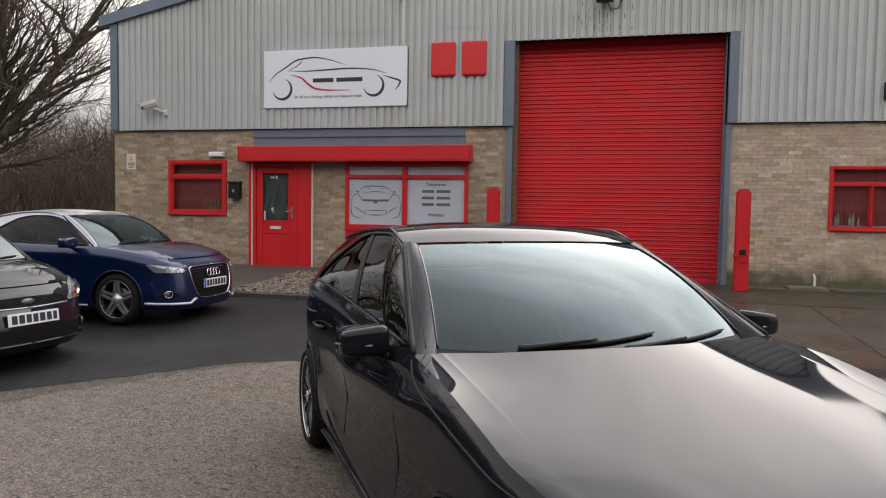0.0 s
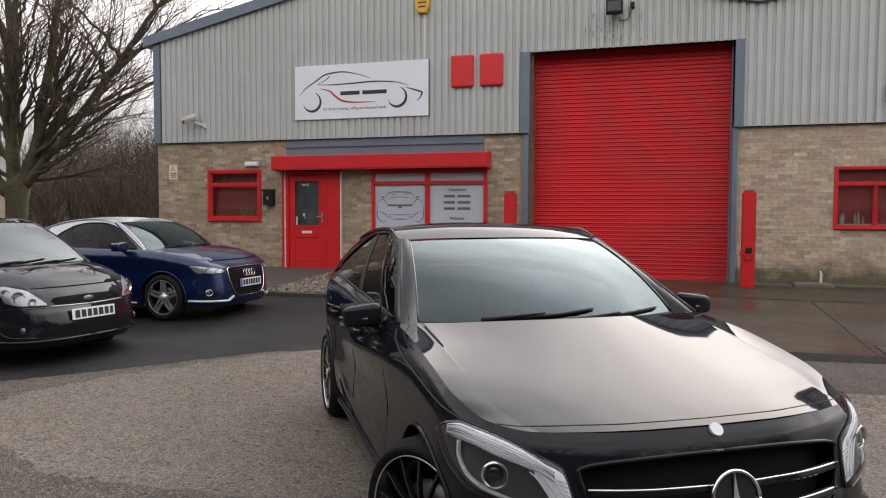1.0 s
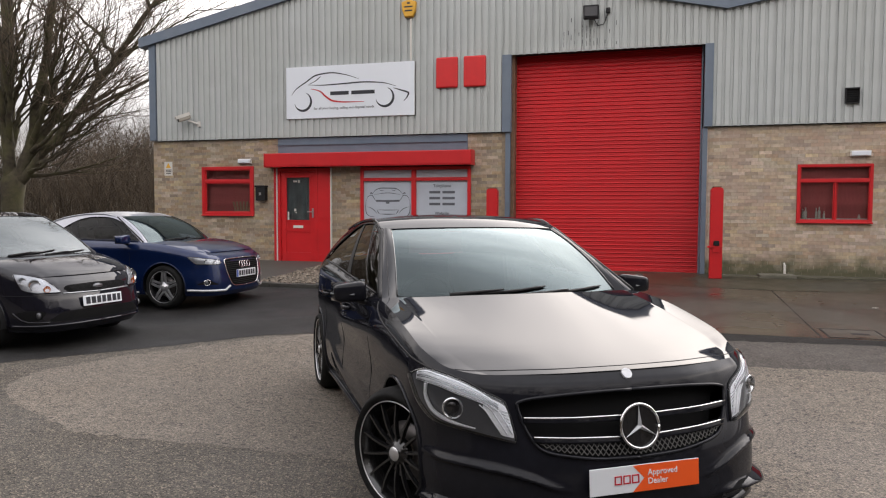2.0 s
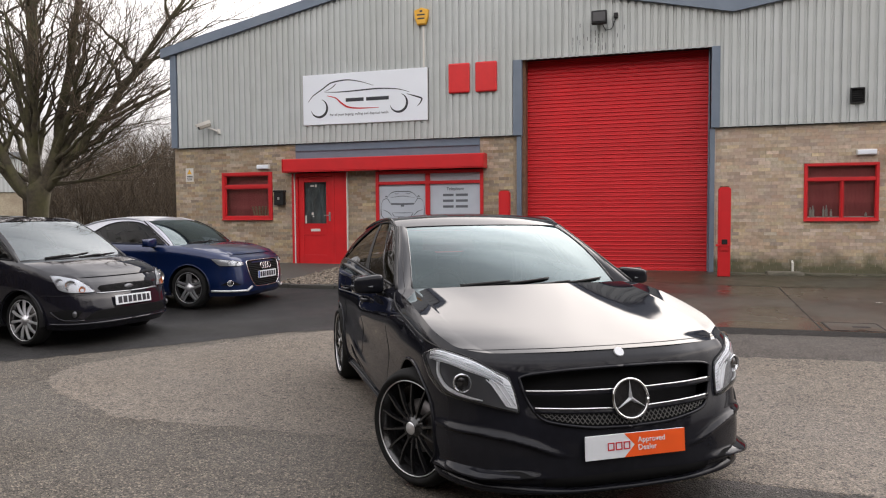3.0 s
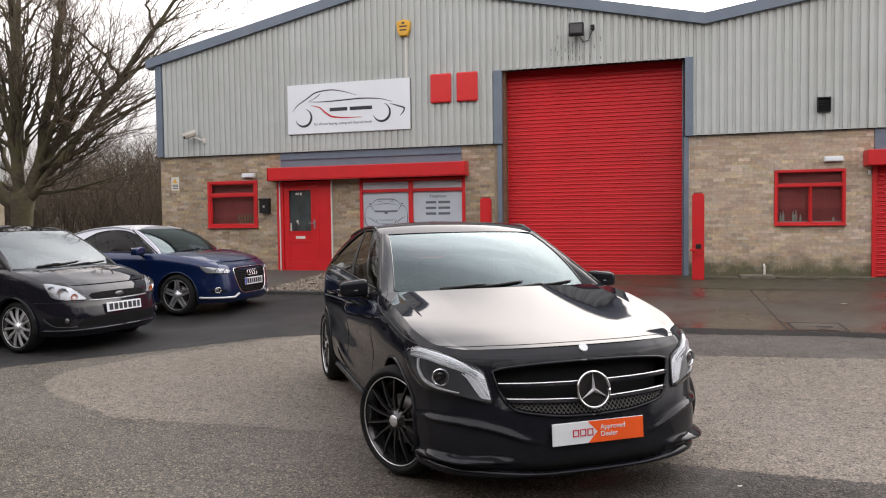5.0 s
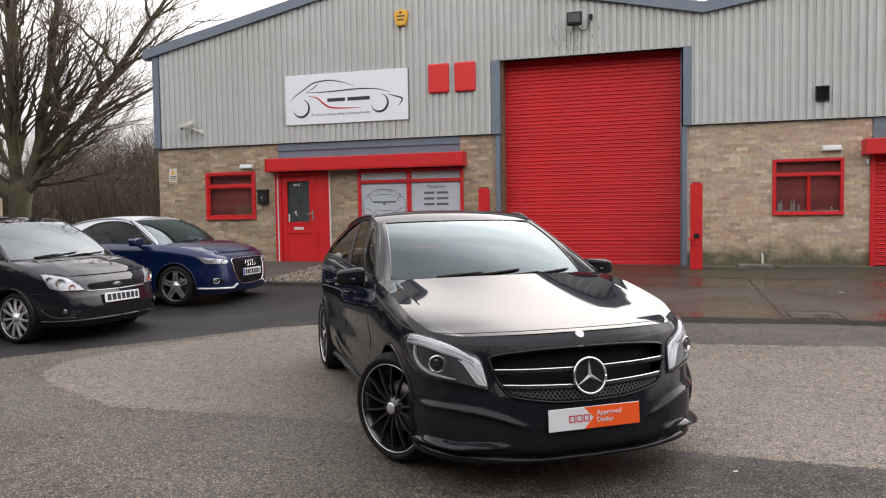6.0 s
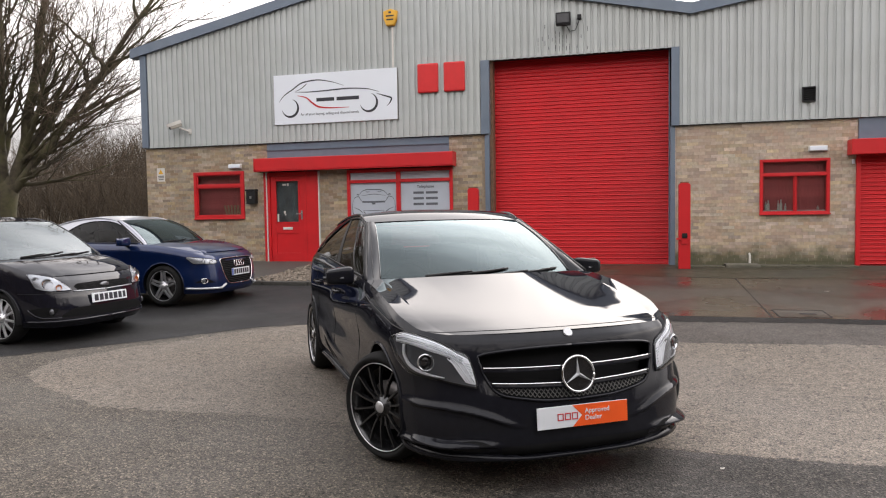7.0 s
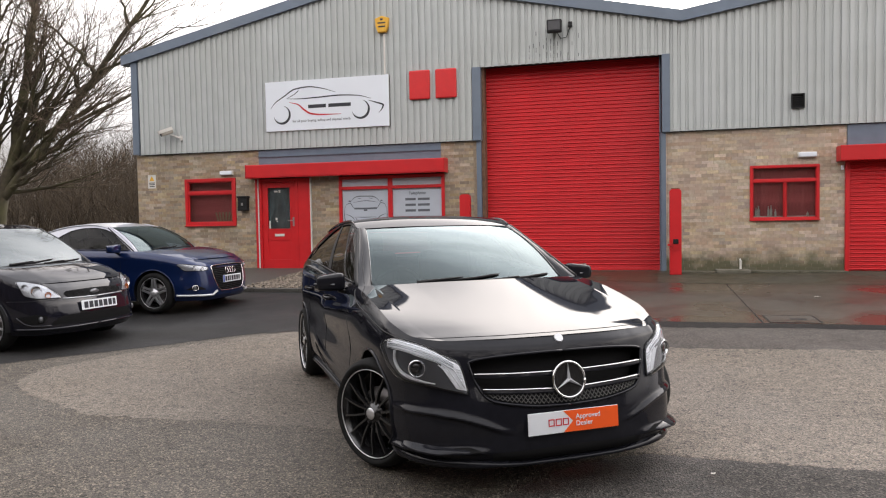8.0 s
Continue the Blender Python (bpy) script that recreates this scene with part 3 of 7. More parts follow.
# neighbour's shutter
shutter2 = thing("roller_shutter", "closed red roller shutter of the neighbouring office", "roller shutter")
z, m2 = 0.33, None
while z < 2.42:
    if m2 is None:
        ob = part("slat", slat_bm(3.5, pitch), RED_SLAT, shutter2, smooth=True)
        m2 = ob.data
    else:
        ob = new("slat", m2)
        ob.parent = shutter2
    ob.location = (5.73, 0.0, z)
    z += pitch
part("back_sheet", boxes((5.70, 9.28, 0.01, 0.03, 0.3, 2.44)), RED, shutter2)
part("guide", boxes((5.655, 5.73, -0.05, 0.05, 0.28, 2.42), bevel=0.006), RED, shutter2)
part("housing", boxes((5.50, 9.5, -0.32, 0.0, 2.41, 2.70), bevel=0.012), RED, shutter2)
part("lintel_panel", boxes((5.69, 9.3, -0.03, 0.1, 2.702, 3.108), bevel=0.004), TRIM, shutter2, "slate blue lintel panel")
part("key_switch", boxes((5.585, 5.63, -0.03, 0.0, 2.25, 2.34), bevel=0.004), WHITE, shutter2, "small white key switch")


# ---- openings of the office ----
def window_unit(name, x0, x1, z0, z1, label, transom, mullion, f, sash):
    w = thing(name, label, "window", kind="structure")
    bm = boxes((x0, x0 + f, -0.03, 0.05, z0, z1), (x1 - f, x1, -0.03, 0.05, z0, z1), (x0 + f, x1 - f, -0.03, 0.05, z0, z0 + f), (x0 + f, x1 - f, -0.03, 0.05, z1 - f, z1), bevel=0.006)
    part("window_frame", bm, RED, w)
    part("window_sill", boxes((x0 - 0.01, x1 + 0.01, -0.06, -0.031, z0 - 0.014, z0 + 0.012), bevel=0.006), RED, w)
    part("transom", boxes((x0 + f, x1 - f, -0.02, 0.04, transom, transom + 0.06), bevel=0.005), RED, w)
    spans = [(x0 + f, x1 - f, transom + 0.06, z1 - f)]
    if mullion:
        part("mullion", boxes((mullion - 0.014, mullion + 0.014, -0.02, 0.04, z0 + f, transom), bevel=0.005), RED, w)
        spans += [(x0 + f, mullion - 0.02, z0 + f, transom), (mullion + 0.02, x1 - f, z0 + f, transom)]
    else:
        spans += [(x0 + f, x1 - f, z0 + f, transom)]
    for a, b, c, d in spans:
        part("sash", boxes((a, a + sash, -0.008, 0.03, c, d), (b - sash, b, -0.008, 0.03, c, d), (a + sash, b - sash, -0.008, 0.03, c, c + sash * 0.6), (a + sash, b - sash, -0.008, 0.03, d - sash * 0.6, d), bevel=0.004), RED, w)
        ob = part("pane", boxes((a, b, 0.008, 0.014, c, d)), PANE, w)
        ob.visible_shadow = False
    return w


def room(x0, x1, z0, z1, depth=2.2):
    bm = bmesh.new()
    box(bm, x0, x1, 0.25, depth, z0, z1)
    front = [f for f in bm.faces if f.normal.y < -0.9]
    bmesh.ops.delete(bm, geom=front, context='FACES')
    bmesh.ops.reverse_faces(bm, faces=bm.faces[:])
    tagged(link("wall_room", bm, ROOM), "dim office room behind the glass", "room", kind="structure")


room(-9.7, -6.9, 0.3, 3.0)
room(-6.85, -1.7, 0.3, 3.0)
room(2.6, 5.6, 0.3, 3.0)
window_unit("window_1", -8.68, -7.33, 1.38, 2.50, "red framed office window with a dim room behind", 2.13, None, 0.075, 0.035)
window_unit("window_2", 3.96, 5.21, 1.31, 2.38, "red framed window with dark blinds behind", 2.05, 4.60, 0.052, 0.014)
part("window_board", boxes((3.97, 5.20, 0.051, 0.098, 1.33, 1.39)), WHITE_TRIM, bpy.data.objects["window_2"], "white inner window board")


def blind(x0, x1, z0, z1, y, label):
    b = thing("vertical_blind", label, "blind")
    part("headrail", boxes((x0, x1, y - 0.02, y + 0.04, z1, z1 + 0.04)), CURTAIN, b)
    k = x0
    mesh = None
    while k < x1 - 0.05:
        if mesh is None:
            ob = part("slat", boxes((0, 0.075, 0, 0.004, z0, z1)), CURTAIN, b)
            mesh = ob.data
        else:
            ob = new("slat", mesh)
            ob.parent = b
        ob.matrix_basis = pose(k, y, 0, 0, 0, 9)
        k += 0.066


blind(3.98, 5.19, 1.34, 2.335, 0.105, "dark maroon vertical blind inside the window")
blind(-8.66, -7.35, 1.40, 2.455, 0.16, "dark maroon vertical blind drawn partly open")


def bottle(x, y, z, r, h, colour, label):
    bm = bmesh.new()
    lathe_up = [(r, 0.0), (r, h * 0.6), (r * 0.45, h * 0.74), (r * 0.42, h * 0.95), (r * 0.5, h * 0.955), (r * 0.5, h)]
    for (r0, z0), (r1, z1) in zip(lathe_up, lathe_up[1:]):
        rod(bm, (0, 0, z0), (0, 0, z1 + 1e-4), r0, r1, 12)
    t = tagged(link("bottle", bm, colour), label, "bottle")
    t.matrix_world = pose(x, y, z)


for x, r, h in ((4.085, 0.022, 0.17), (4.13, 0.026, 0.2), (4.31, 0.02, 0.19), (4.36, 0.024, 0.21), (4.44, 0.02, 0.13)):
    bottle(x, 0.072, 1.391, r, h, WHITE_TRIM, "slim white bottle on the window board")
bottle(5.02, 0.075, 1.391, 0.022, 0.075, WHITE_TRIM, "squat white jar on the window board")


def slat_fan(x, y, z):
    """A pale fan of slats standing on the inner board of the office window."""
    c = thing("slat_fan", "pale fan of slats on the window board, in place of a chair back", "rack")
    part("base", boxes((-0.2, 0.2, -0.018, 0.018, 0.0, 0.02), bevel=0.004), CANE, c)
    for k in range(6):
        a = -0.55 + 0.22 * k
        ob = part("slat", boxes((-0.024, 0.024, -0.006, 0.006, 0.0, 0.22), bevel=0.003), CANE, c)
        ob.matrix_basis = pose(-0.17 + 0.068 * k, 0, 0.012, 0, math.degrees(a * 0.5), 0)
    c.matrix_world = pose(x, y, z)


part("window_board", boxes((-8.67, -7.34, 0.051, 0.14, 1.40, 1.47)), WHITE_TRIM, bpy.data.objects["window_1"], "white inner window board")
# fan of slats put here in place of a chair back
slat_fan(-7.70, 0.095, 1.471)

# office door
door = thing("door_1", "red panelled office door with a glazed upper half, closed", "door", kind="structure")
part("door_frame", boxes((-6.72, -6.655, -0.03, 0.1, 0.33, 2.44), (-5.80, -5.735, -0.03, 0.1, 0.33, 2.44), (-6.655, -5.80, -0.03, 0.1, 2.36, 2.44), bevel=0.006), RED, door)
part("white_edge", boxes((-6.745, -6.722, -0.045, 0.02, 0.33, 2.44)), WHITE_TRIM, door, "white plastic edge strip")
part("white_edge", boxes((-5.425, -5.40, -0.045, 0.02, 0.33, 2.44)), WHITE_TRIM, door, "white plastic edge strip")
part("outer_post", boxes((-6.805, -6.748, -0.045, -0.002, 0.33, 2.44), bevel=0.004), RED, door)
part("leaf", boxes((-6.65, -6.52, 0.0, 0.045, 0.36, 2.355), (-5.93, -5.805, 0.0, 0.045, 0.36, 2.355), (-6.52, -5.93, 0.0, 0.045, 2.25, 2.355), (-6.52, -5.93, 0.0, 0.045, 0.36, 0.56),
                   (-6.52, -5.93, 0.0, 0.045, 1.02, 1.27), (-6.52, -5.93, 0.014, 0.045, 0.56, 1.02), bevel=0.004), RED, door)
ob = part("pane", boxes((-6.52, -5.93, 0.014, 0.022, 1.27, 2.25)), PANE, door)
ob.visible_shadow = False
for x0, x1, z0, z1 in ((-6.495, -6.455, 1.29, 1.47), (-6.33, -6.28, 1.48, 1.54), (-6.35, -6.26, 2.13, 2.17), (-6.235, -6.19, 2.12, 2.18), (-6.30, -6.27, 1.44, 1.465)):
    part("notice", boxes((x0, x1, 0.0115, 0.0135, z0, z1)), WHITE_TRIM, door, "small white notice stuck to the glass")
# no blind here: a grey-blue panel added to lighten the door glass
tagged(link("door_backing", boxes((-6.56, -5.89, 0.05, 0.056, 1.24, 2.28)), PANEL_DIM), "grey-blue panel added behind the door glass to lighten it", "blind")
part("bead", boxes((-6.535, -6.505, -0.01, 0.0, 1.255, 2.265), (-5.945, -5.915, -0.01, 0.0, 1.255, 2.265), (-6.505, -5.945, -0.01, 0.0, 2.235, 2.265), (-6.505, -5.945, -0.01, 0.0, 1.255, 1.285)), RED, door)
bm = bmesh.new()
rod(bm, (-5.865, -0.055, 1.47), (-5.865, 0.0, 1.47), 0.011)
rod(bm, (-5.865, -0.05, 1.47), (-5.985, -0.05, 1.47), 0.009)
box(bm, -5.885, -5.845, -0.008, 0.0, 1.34, 1.55)
part("door_handle", bm, STEEL, door, "chrome lever handle")
part("letter_plate", boxes((-6.345, -6.105, -0.012, 0.0, 1.105, 1.165), bevel=0.004), WHITE_TRIM, door, "white letter plate")
part("side_panel", boxes((-5.735, -5.425, -0.02, 0.06, 0.33, 2.44), bevel=0.006), RED, door)
part("panel_bead", boxes((-5.70, -5.46, -0.028, -0.02, 1.33, 1.36), (-5.70, -5.46, -0.028, -0.02, 0.5, 0.53)), RED, door)
part("threshold", boxes((-6.75, -5.40, -0.09, 0.1, 0.285, 0.33), bevel=0.008), RED, door)

housing = thing("shutter_housing", "long red steel shutter housing over the office front", "shutter housing")
part("cover", boxes((-6.888, -2.182, -0.31, -0.002, 2.47, 2.755), bevel=0.014), RED, housing)
part("bottom_flange", boxes((-6.888, -2.182, -0.30, -0.26, 2.452, 2.471), bevel=0.004), RED, housing)
for a in (-6.902, -2.18):
    part("end_plate", boxes((a, a + 0.012, -0.316, -0.002, 2.45, 2.76), bevel=0.003), RED, housing)
bm = boxes((-6.70, -2.32, -0.025, 0.1, 2.757, 3.108), bevel=0.004)
tagged(link("trim_lintel", bm, TRIM), "slate blue steel lintel panel", "trim", kind="structure")
tagged(link("trim_lintel_step", boxes((-6.70, -2.32, -0.055, -0.027, 2.95, 2.965)), TRIM), "folded edge of the lintel panel", "trim", kind="structure")

# the wide office window with printed film
win = thing("window_3", "wide red framed window covered with pale printed film", "window", kind="structure")
X0, XM, X1, Z0, ZT, Z1 = -4.72, -3.50, -2.25, 1.12, 2.14, 2.44
part("window_frame", boxes((X0, X0 + 0.07, -0.03, 0.08, Z0, Z1), (X1 - 0.07, X1, -0.03, 0.08, Z0, Z1), (X0 + 0.07, X1 - 0.07, -0.03, 0.08, Z1 - 0.07, Z1), (X0 + 0.07, X1 - 0.07, -0.03, 0.08, Z0, Z0 + 0.12), bevel=0.006), RED, win)
part("mullion", boxes((XM - 0.05, XM + 0.05, -0.03, 0.08, Z0 + 0.12, Z1 - 0.07), bevel=0.006), RED, win)
part("transom", boxes((X0 + 0.07, XM - 0.05, -0.03, 0.08, ZT, ZT + 0.07), bevel=0.005), RED, win)
part("transom", boxes((XM + 0.05, X1 - 0.07, -0.03, 0.08, ZT, ZT + 0.07), bevel=0.005), RED, win)
for a, b in ((X0 + 0.07, XM - 0.05), (XM + 0.05, X1 - 0.07)):
    for c, d in ((Z0 + 0.12, ZT), (ZT + 0.07, Z1 - 0.07)):
        part("pane", boxes((a, b, 0.02, 0.03, c, d)), FILM, win, "pale blue-grey film on glass")
part("panel_below", boxes((X0, X1, -0.01, 0.08, 0.33, Z0 - 0.002), bevel=0.006), RED, win, "red panel under the window")
FY = 0.0165


def strokes(bm, pts, width, y, closed=False):
    """A drawn line of changing width: pts are (x, z, weight)."""
    vs = []
    for i, (x, z, w) in enumerate(pts):
        a, b = pts[max(i - 1, 0)], pts[min(i + 1, len(pts) - 1)]
        d = Vector((b[0] - a[0], b[1] - a[1]))
        d.normalize()
        nrm = Vector((-d.y, d.x)) * width * w / 2
        vs.append((bm.verts.new((x + nrm.x, y, z + nrm.y)), bm.verts.new((x - nrm.x, y, z - nrm.y))))
    for a, b in zip(vs, vs[1:]):
        bm.faces.new((a[0], a[1], b[1], b[0]))


def swept(bm, keys, width, y, ox, oz, sx, sz, n=40, taper=True):
    """A smooth brush line through a few (x, z) keys in units of the panel."""
    fx, fz = keyed([(i, k[0]) for i, k in enumerate(keys)]), keyed([(i, k[1]) for i, k in enumerate(keys)])
    pts = []
    for i in range(n + 1):
        t = i / n * (len(keys) - 1)
        wgt = (0.25 + 0.75 * math.sin(math.pi * i / n)) if taper else 1.0
        pts.append((ox + sx * fx(t), oz + sz * fz(t), wgt))
    strokes(bm, pts, width, y)


def arc(bm, cx, cz, r, a0, a1, width, y, n=28):
    pts = [(cx + r * math.cos(radians(a0 + (a1 - a0) * i / n)), cz + r * math.sin(radians(a0 + (a1 - a0) * i / n)), 0.15 + math.sin(math.pi * i / n)) for i in range(n + 1)]
    strokes(bm, pts, width, y)


# front view of a low car drawn on one film
bm = bmesh.new()
ox, oz = -4.60, 1.30
swept(bm, [(0.14, 0.56), (0.24, 0.66), (0.37, 0.69), (0.64, 0.685), (0.75, 0.65), (0.85, 0.55)], 0.022, FY, ox, oz, 1.0, 1.0)
swept(bm, [(0.19, 0.55), (0.5, 0.585), (0.79, 0.55)], 0.014, FY, ox, oz, 1.0, 1.0)
swept(bm, [(0.23, 0.415), (0.5, 0.41), (0.77, 0.415)], 0.04, FY, ox, oz, 1.0, 1.0, taper=False)
swept(bm, [(0.46, 0.375), (0.5, 0.37), (0.54, 0.375)], 0.035, FY, ox, oz, 1.0, 1.0, taper=False)
swept(bm, [(0.25, 0.22), (0.5, 0.215), (0.75, 0.22)], 0.016, FY, ox, oz, 1.0, 1.0)
swept(bm, [(0.31, 0.13), (0.5, 0.125), (0.69, 0.13)], 0.02, FY, ox, oz, 1.0, 1.0)
for sg in (-1, 1):
    def mirrored(keys):
        return [(0.5 + sg * (kx - 0.5), kz) for kx, kz in keys]
    swept(bm, mirrored([(0.0, 0.42), (0.05, 0.51), (0.13, 0.535), (0.2, 0.45), (0.24, 0.4)]), 0.016, FY, ox, oz, 1.0, 1.0)
    swept(bm, mirrored([(0.0, 0.43), (-0.01, 0.3), (0.0, 0.17), (0.09, 0.08), (0.2, 0.07)]), 0.018, FY, ox, oz, 1.0, 1.0)
    swept(bm, mirrored([(0.02, 0.29), (0.13, 0.25), (0.2, 0.2), (0.25, 0.14)]), 0.018, FY, ox, oz, 1.0, 1.0)
    swept(bm, mirrored([(0.09, 0.57), (0.12, 0.585), (0.15, 0.56)]), 0.03, FY, ox, oz, 1.0, 1.0, n=10)
    swept(bm, mirrored([(0.31, 0.66), (0.35, 0.635), (0.42, 0.65)]), 0.012, FY, ox, oz, 1.0, 1.0, n=12)
    swept(bm, mirrored([(0.25, 0.22), (0.28, 0.17), (0.31, 0.13)]), 0.02, FY, ox, oz, 1.0, 1.0, n=12)
part("drawing", bm, INK_FADED, win, "dark line drawing of a car's front")
lettering("Telephone", 0.092, INK, win, pose(-2.88, 0.016, 2.0, 90, 0, 0), "dark printed word")
lettering("Website", 0.092, INK, win, pose(-2.88, 0.016, 1.42, 90, 0, 0), "dark printed word")
for zz in (1.87, 1.745, 1.62):
    for a, b in ((-3.16, -2.92), (-2.87, -2.60)):
        part("print_bar", boxes((a, b, 0.016, 0.0195, zz, zz + 0.052)), INK_FADED, win, "grey bar of small print")

# the big sign
sign = thing("sign_board", "white sign board with a dark drawn car and red swoosh", "sign")
SX0, SX1, SZ0, SZ1 = -6.44, -3.45, 3.52, 4.645
part("board", boxes((SX0, SX1, -0.115, -0.075, SZ0, SZ1), bevel=0.006), WHITE, sign)
for a in (SX0 - 0.012, SX1):
    part("edge_trim", boxes((a, a + 0.012, -0.118, -0.07, SZ0, SZ1)), STEEL, sign, "thin metal edge")
Y = -0.1165
bm = bmesh.new()
W, Hh = SX1 - SX0, SZ1 - SZ0
swept(bm, [(0.045, 0.46), (0.08, 0.57), (0.16, 0.70), (0.25, 0.83), (0.36, 0.86), (0.46, 0.82), (0.58, 0.72)], 0.03, Y, SX0, SZ0, W, Hh)
swept(bm, [(0.18, 0.65), (0.24, 0.72), (0.27, 0.78), (0.28, 0.80)], 0.02, Y, SX0, SZ0, W, Hh)
swept(bm, [(0.18, 0.645), (0.3, 0.63), (0.45, 0.64), (0.6, 0.655), (0.75, 0.63), (0.86, 0.555)], 0.03, Y, SX0, SZ0, W, Hh)
swept(bm, [(0.84, 0.52), (0.90, 0.47), (0.955, 0.41), (0.945, 0.34), (0.92, 0.27)], 0.036, Y, SX0, SZ0, W, Hh)
arc(bm, SX0 + 0.135 * W, SZ0 + 0.33 * Hh, 0.20, -165, 70, 0.05, Y)
arc(bm, SX0 + 0.775 * W, SZ0 + 0.36 * Hh, 0.20, -165, 70, 0.05, Y)
part("car_outline", bm, INK, sign, "dark brush line drawing of a car")
bm = bmesh.new()
swept(bm, [(0.20, 0.57), (0.27, 0.52), (0.32, 0.41), (0.38, 0.32), (0.48, 0.29), (0.62, 0.285)], 0.04, Y - 0.001, SX0, SZ0, W, Hh)
part("swoosh", bm, INK_RED, sign, "red swoosh")
part("name_bar", boxes((SX0 + 0.355 * W, SX0 + 0.50 * W, Y - 0.001, Y + 0.002, SZ0 + 0.43 * Hh, SZ0 + 0.50 * Hh), (SX0 + 0.52 * W, SX0 + 0.70 * W, Y - 0.001, Y + 0.002, SZ0 + 0.43 * Hh, SZ0 + 0.50 * Hh)), INK, sign, "dark bar of lettering")
printed_line("for all your buying, selling and disposal needs", 0.078, INK, sign, SX0 + 0.46 * W, Y, SZ0 + 0.165 * Hh, "small dark printed word")

# two raised red figures, kept as plain bars
num = thing("wall_number", "two raised bright red plates on the cladding", "number sign")
for a in (-2.98, -2.39):
    part("plate", boxes((a, a + 0.47, -0.14, -0.085, 4.05, 4.68), bevel=0.03), RED_NUM, num)

# ---- fixtures on the wall ----
alarm = thing("alarm_box", "yellow hexagonal alarm box on the cladding", "alarm box")
bm = bmesh.new()
ring = [(-0.16, 0.12), (0.0, 0.17), (0.16, 0.12), (0.145, -0.05), (0.09, -0.19), (-0.09, -0.19), (-0.145, -0.05)]
fr = [bm.verts.new((x * 0.9, -0.17, z * 0.9)) for x, z in ring]
md = [bm.verts.new((x, -0.15, z)) for x, z in ring]
bk = [bm.verts.new((x, -0.085, z)) for x, z in ring]
bm.faces.new(fr)
for p, q in ((fr, md), (md, bk)):
    for k in range(7):
        bm.faces.new((p[k], p[(k + 1) % 7], q[(k + 1) % 7], q[k]))
bmesh.ops.recalc_face_normals(bm, faces=bm.faces[:])
part("cover", bm, YELLOW, alarm)
part("print_bars", boxes((-0.09, 0.09, -0.173, -0.169, 0.0, 0.03), (-0.08, 0.08, -0.173, -0.169, -0.08, -0.05), (-0.03, 0.03, -0.173, -0.169, 0.07, 0.11)), INK, alarm, "dark printed bars")
alarm.matrix_world = pose(-3.57, 0, 5.74)
conduit = boxes((-3.56, -3.52, -0.105, -0.085, SZ1 + 0.01, 5.53), bevel=0.004)
tagged(link("conduit", conduit, WHITE_TRIM), "pale plastic conduit below the alarm box", "conduit")

flood = thing("flood_light", "black square flood light on a bracket", "flood light")
bm = boxes((0.04, 0.34, -0.36, -0.24, -0.04, 0.22), bevel=0.02)
part("body", bm, BLACK, flood)
part("lens", boxes((0.07, 0.31, -0.372, -0.361, 0.0, 0.18), bevel=0.005), mat("flood_lens", (0.05, 0.05, 0.055), 0.1), flood, "dark glass lens")
part("bracket", boxes((0.17, 0.21, -0.24, -0.09, 0.05, 0.09), (0.14, 0.24, -0.1, -0.085, 0.0, 0.14)), BLACK, flood)
bm = bmesh.new()
box(bm, 0.46, 0.54, -0.16, -0.085, 0.10, 0.20, 0.01)
tube(bm, [(0.21, -0.12, 0.05), (0.3, -0.1, -0.12), (0.42, -0.1, -0.1), (0.5, -0.12, 0.1)], 0.008, 6)
part("sensor", bm, BLACK, flood, "small sensor with a hanging cable")
flood.matrix_world = pose(0.0, 0, 5.25)

vent = thing("wall_vent", "black square louvred vent on the cladding", "vent")
part("frame", boxes((4.685, 4.705, -0.13, -0.08, 3.455, 3.735), (4.90, 4.92, -0.13, -0.08, 3.455, 3.735), (4.705, 4.90, -0.13, -0.08, 3.455, 3.475), (4.705, 4.90, -0.13, -0.08, 3.715, 3.735)), BLACK, vent)
part("backing", boxes((4.705, 4.90, -0.09, -0.08, 3.475, 3.715)), BLACK, vent)
vm = None
for k in range(6):
    if vm is None:
        ob = part("slat", boxes((4.705, 4.90, -0.012, 0.012, -0.003, 0.003)), BLACK, vent)
        vm = ob.data
    else:
        ob = new("slat", vm)
        ob.parent = vent
    ob.matrix_basis = pose(0, -0.11, 3.5 + k * 0.04, -35, 0, 0)

cctv = thing("security_camera", "pale bullet security camera on a wall bracket", "security camera")
bm = bmesh.new()
rod(bm, (0.30, -0.10, -0.14), (0.12, -0.24, -0.06), 0.022, 0.02, 10)
box(bm, 0.27, 0.36, -0.105, -0.08, -0.2, -0.08, 0.008)
part("bracket", bm, WHITE_TRIM, cctv)
# the body is darker than its shield
bm = bmesh.new()
box(bm, -0.15, 0.13, -0.065, 0.065, -0.07, 0.06, 0.02)
ob = part("body", bm, CAMERA_SHELL, cctv, "dull beige body")
ob.matrix_basis = pose(0.06, -0.28, 0.0, 0, -22, 42)
bm = boxes((-0.2, 0.14, -0.08, 0.08, 0.062, 0.076), (-0.19, 0.14, -0.08, -0.072, 0.0, 0.061), (-0.19, 0.14, 0.072, 0.08, 0.0, 0.061), bevel=0.004)
ob = part("sun_shield", bm, WHITE_TRIM, cctv)
ob.matrix_basis = pose(0.06, -0.28, 0.0, 0, -22, 42)
bm = bmesh.new()
rod(bm, (-0.165, 0, -0.005), (-0.145, 0, -0.005), 0.056, sides=16)
ob = part("lens", bm, BLACK, cctv, "dark round lens")
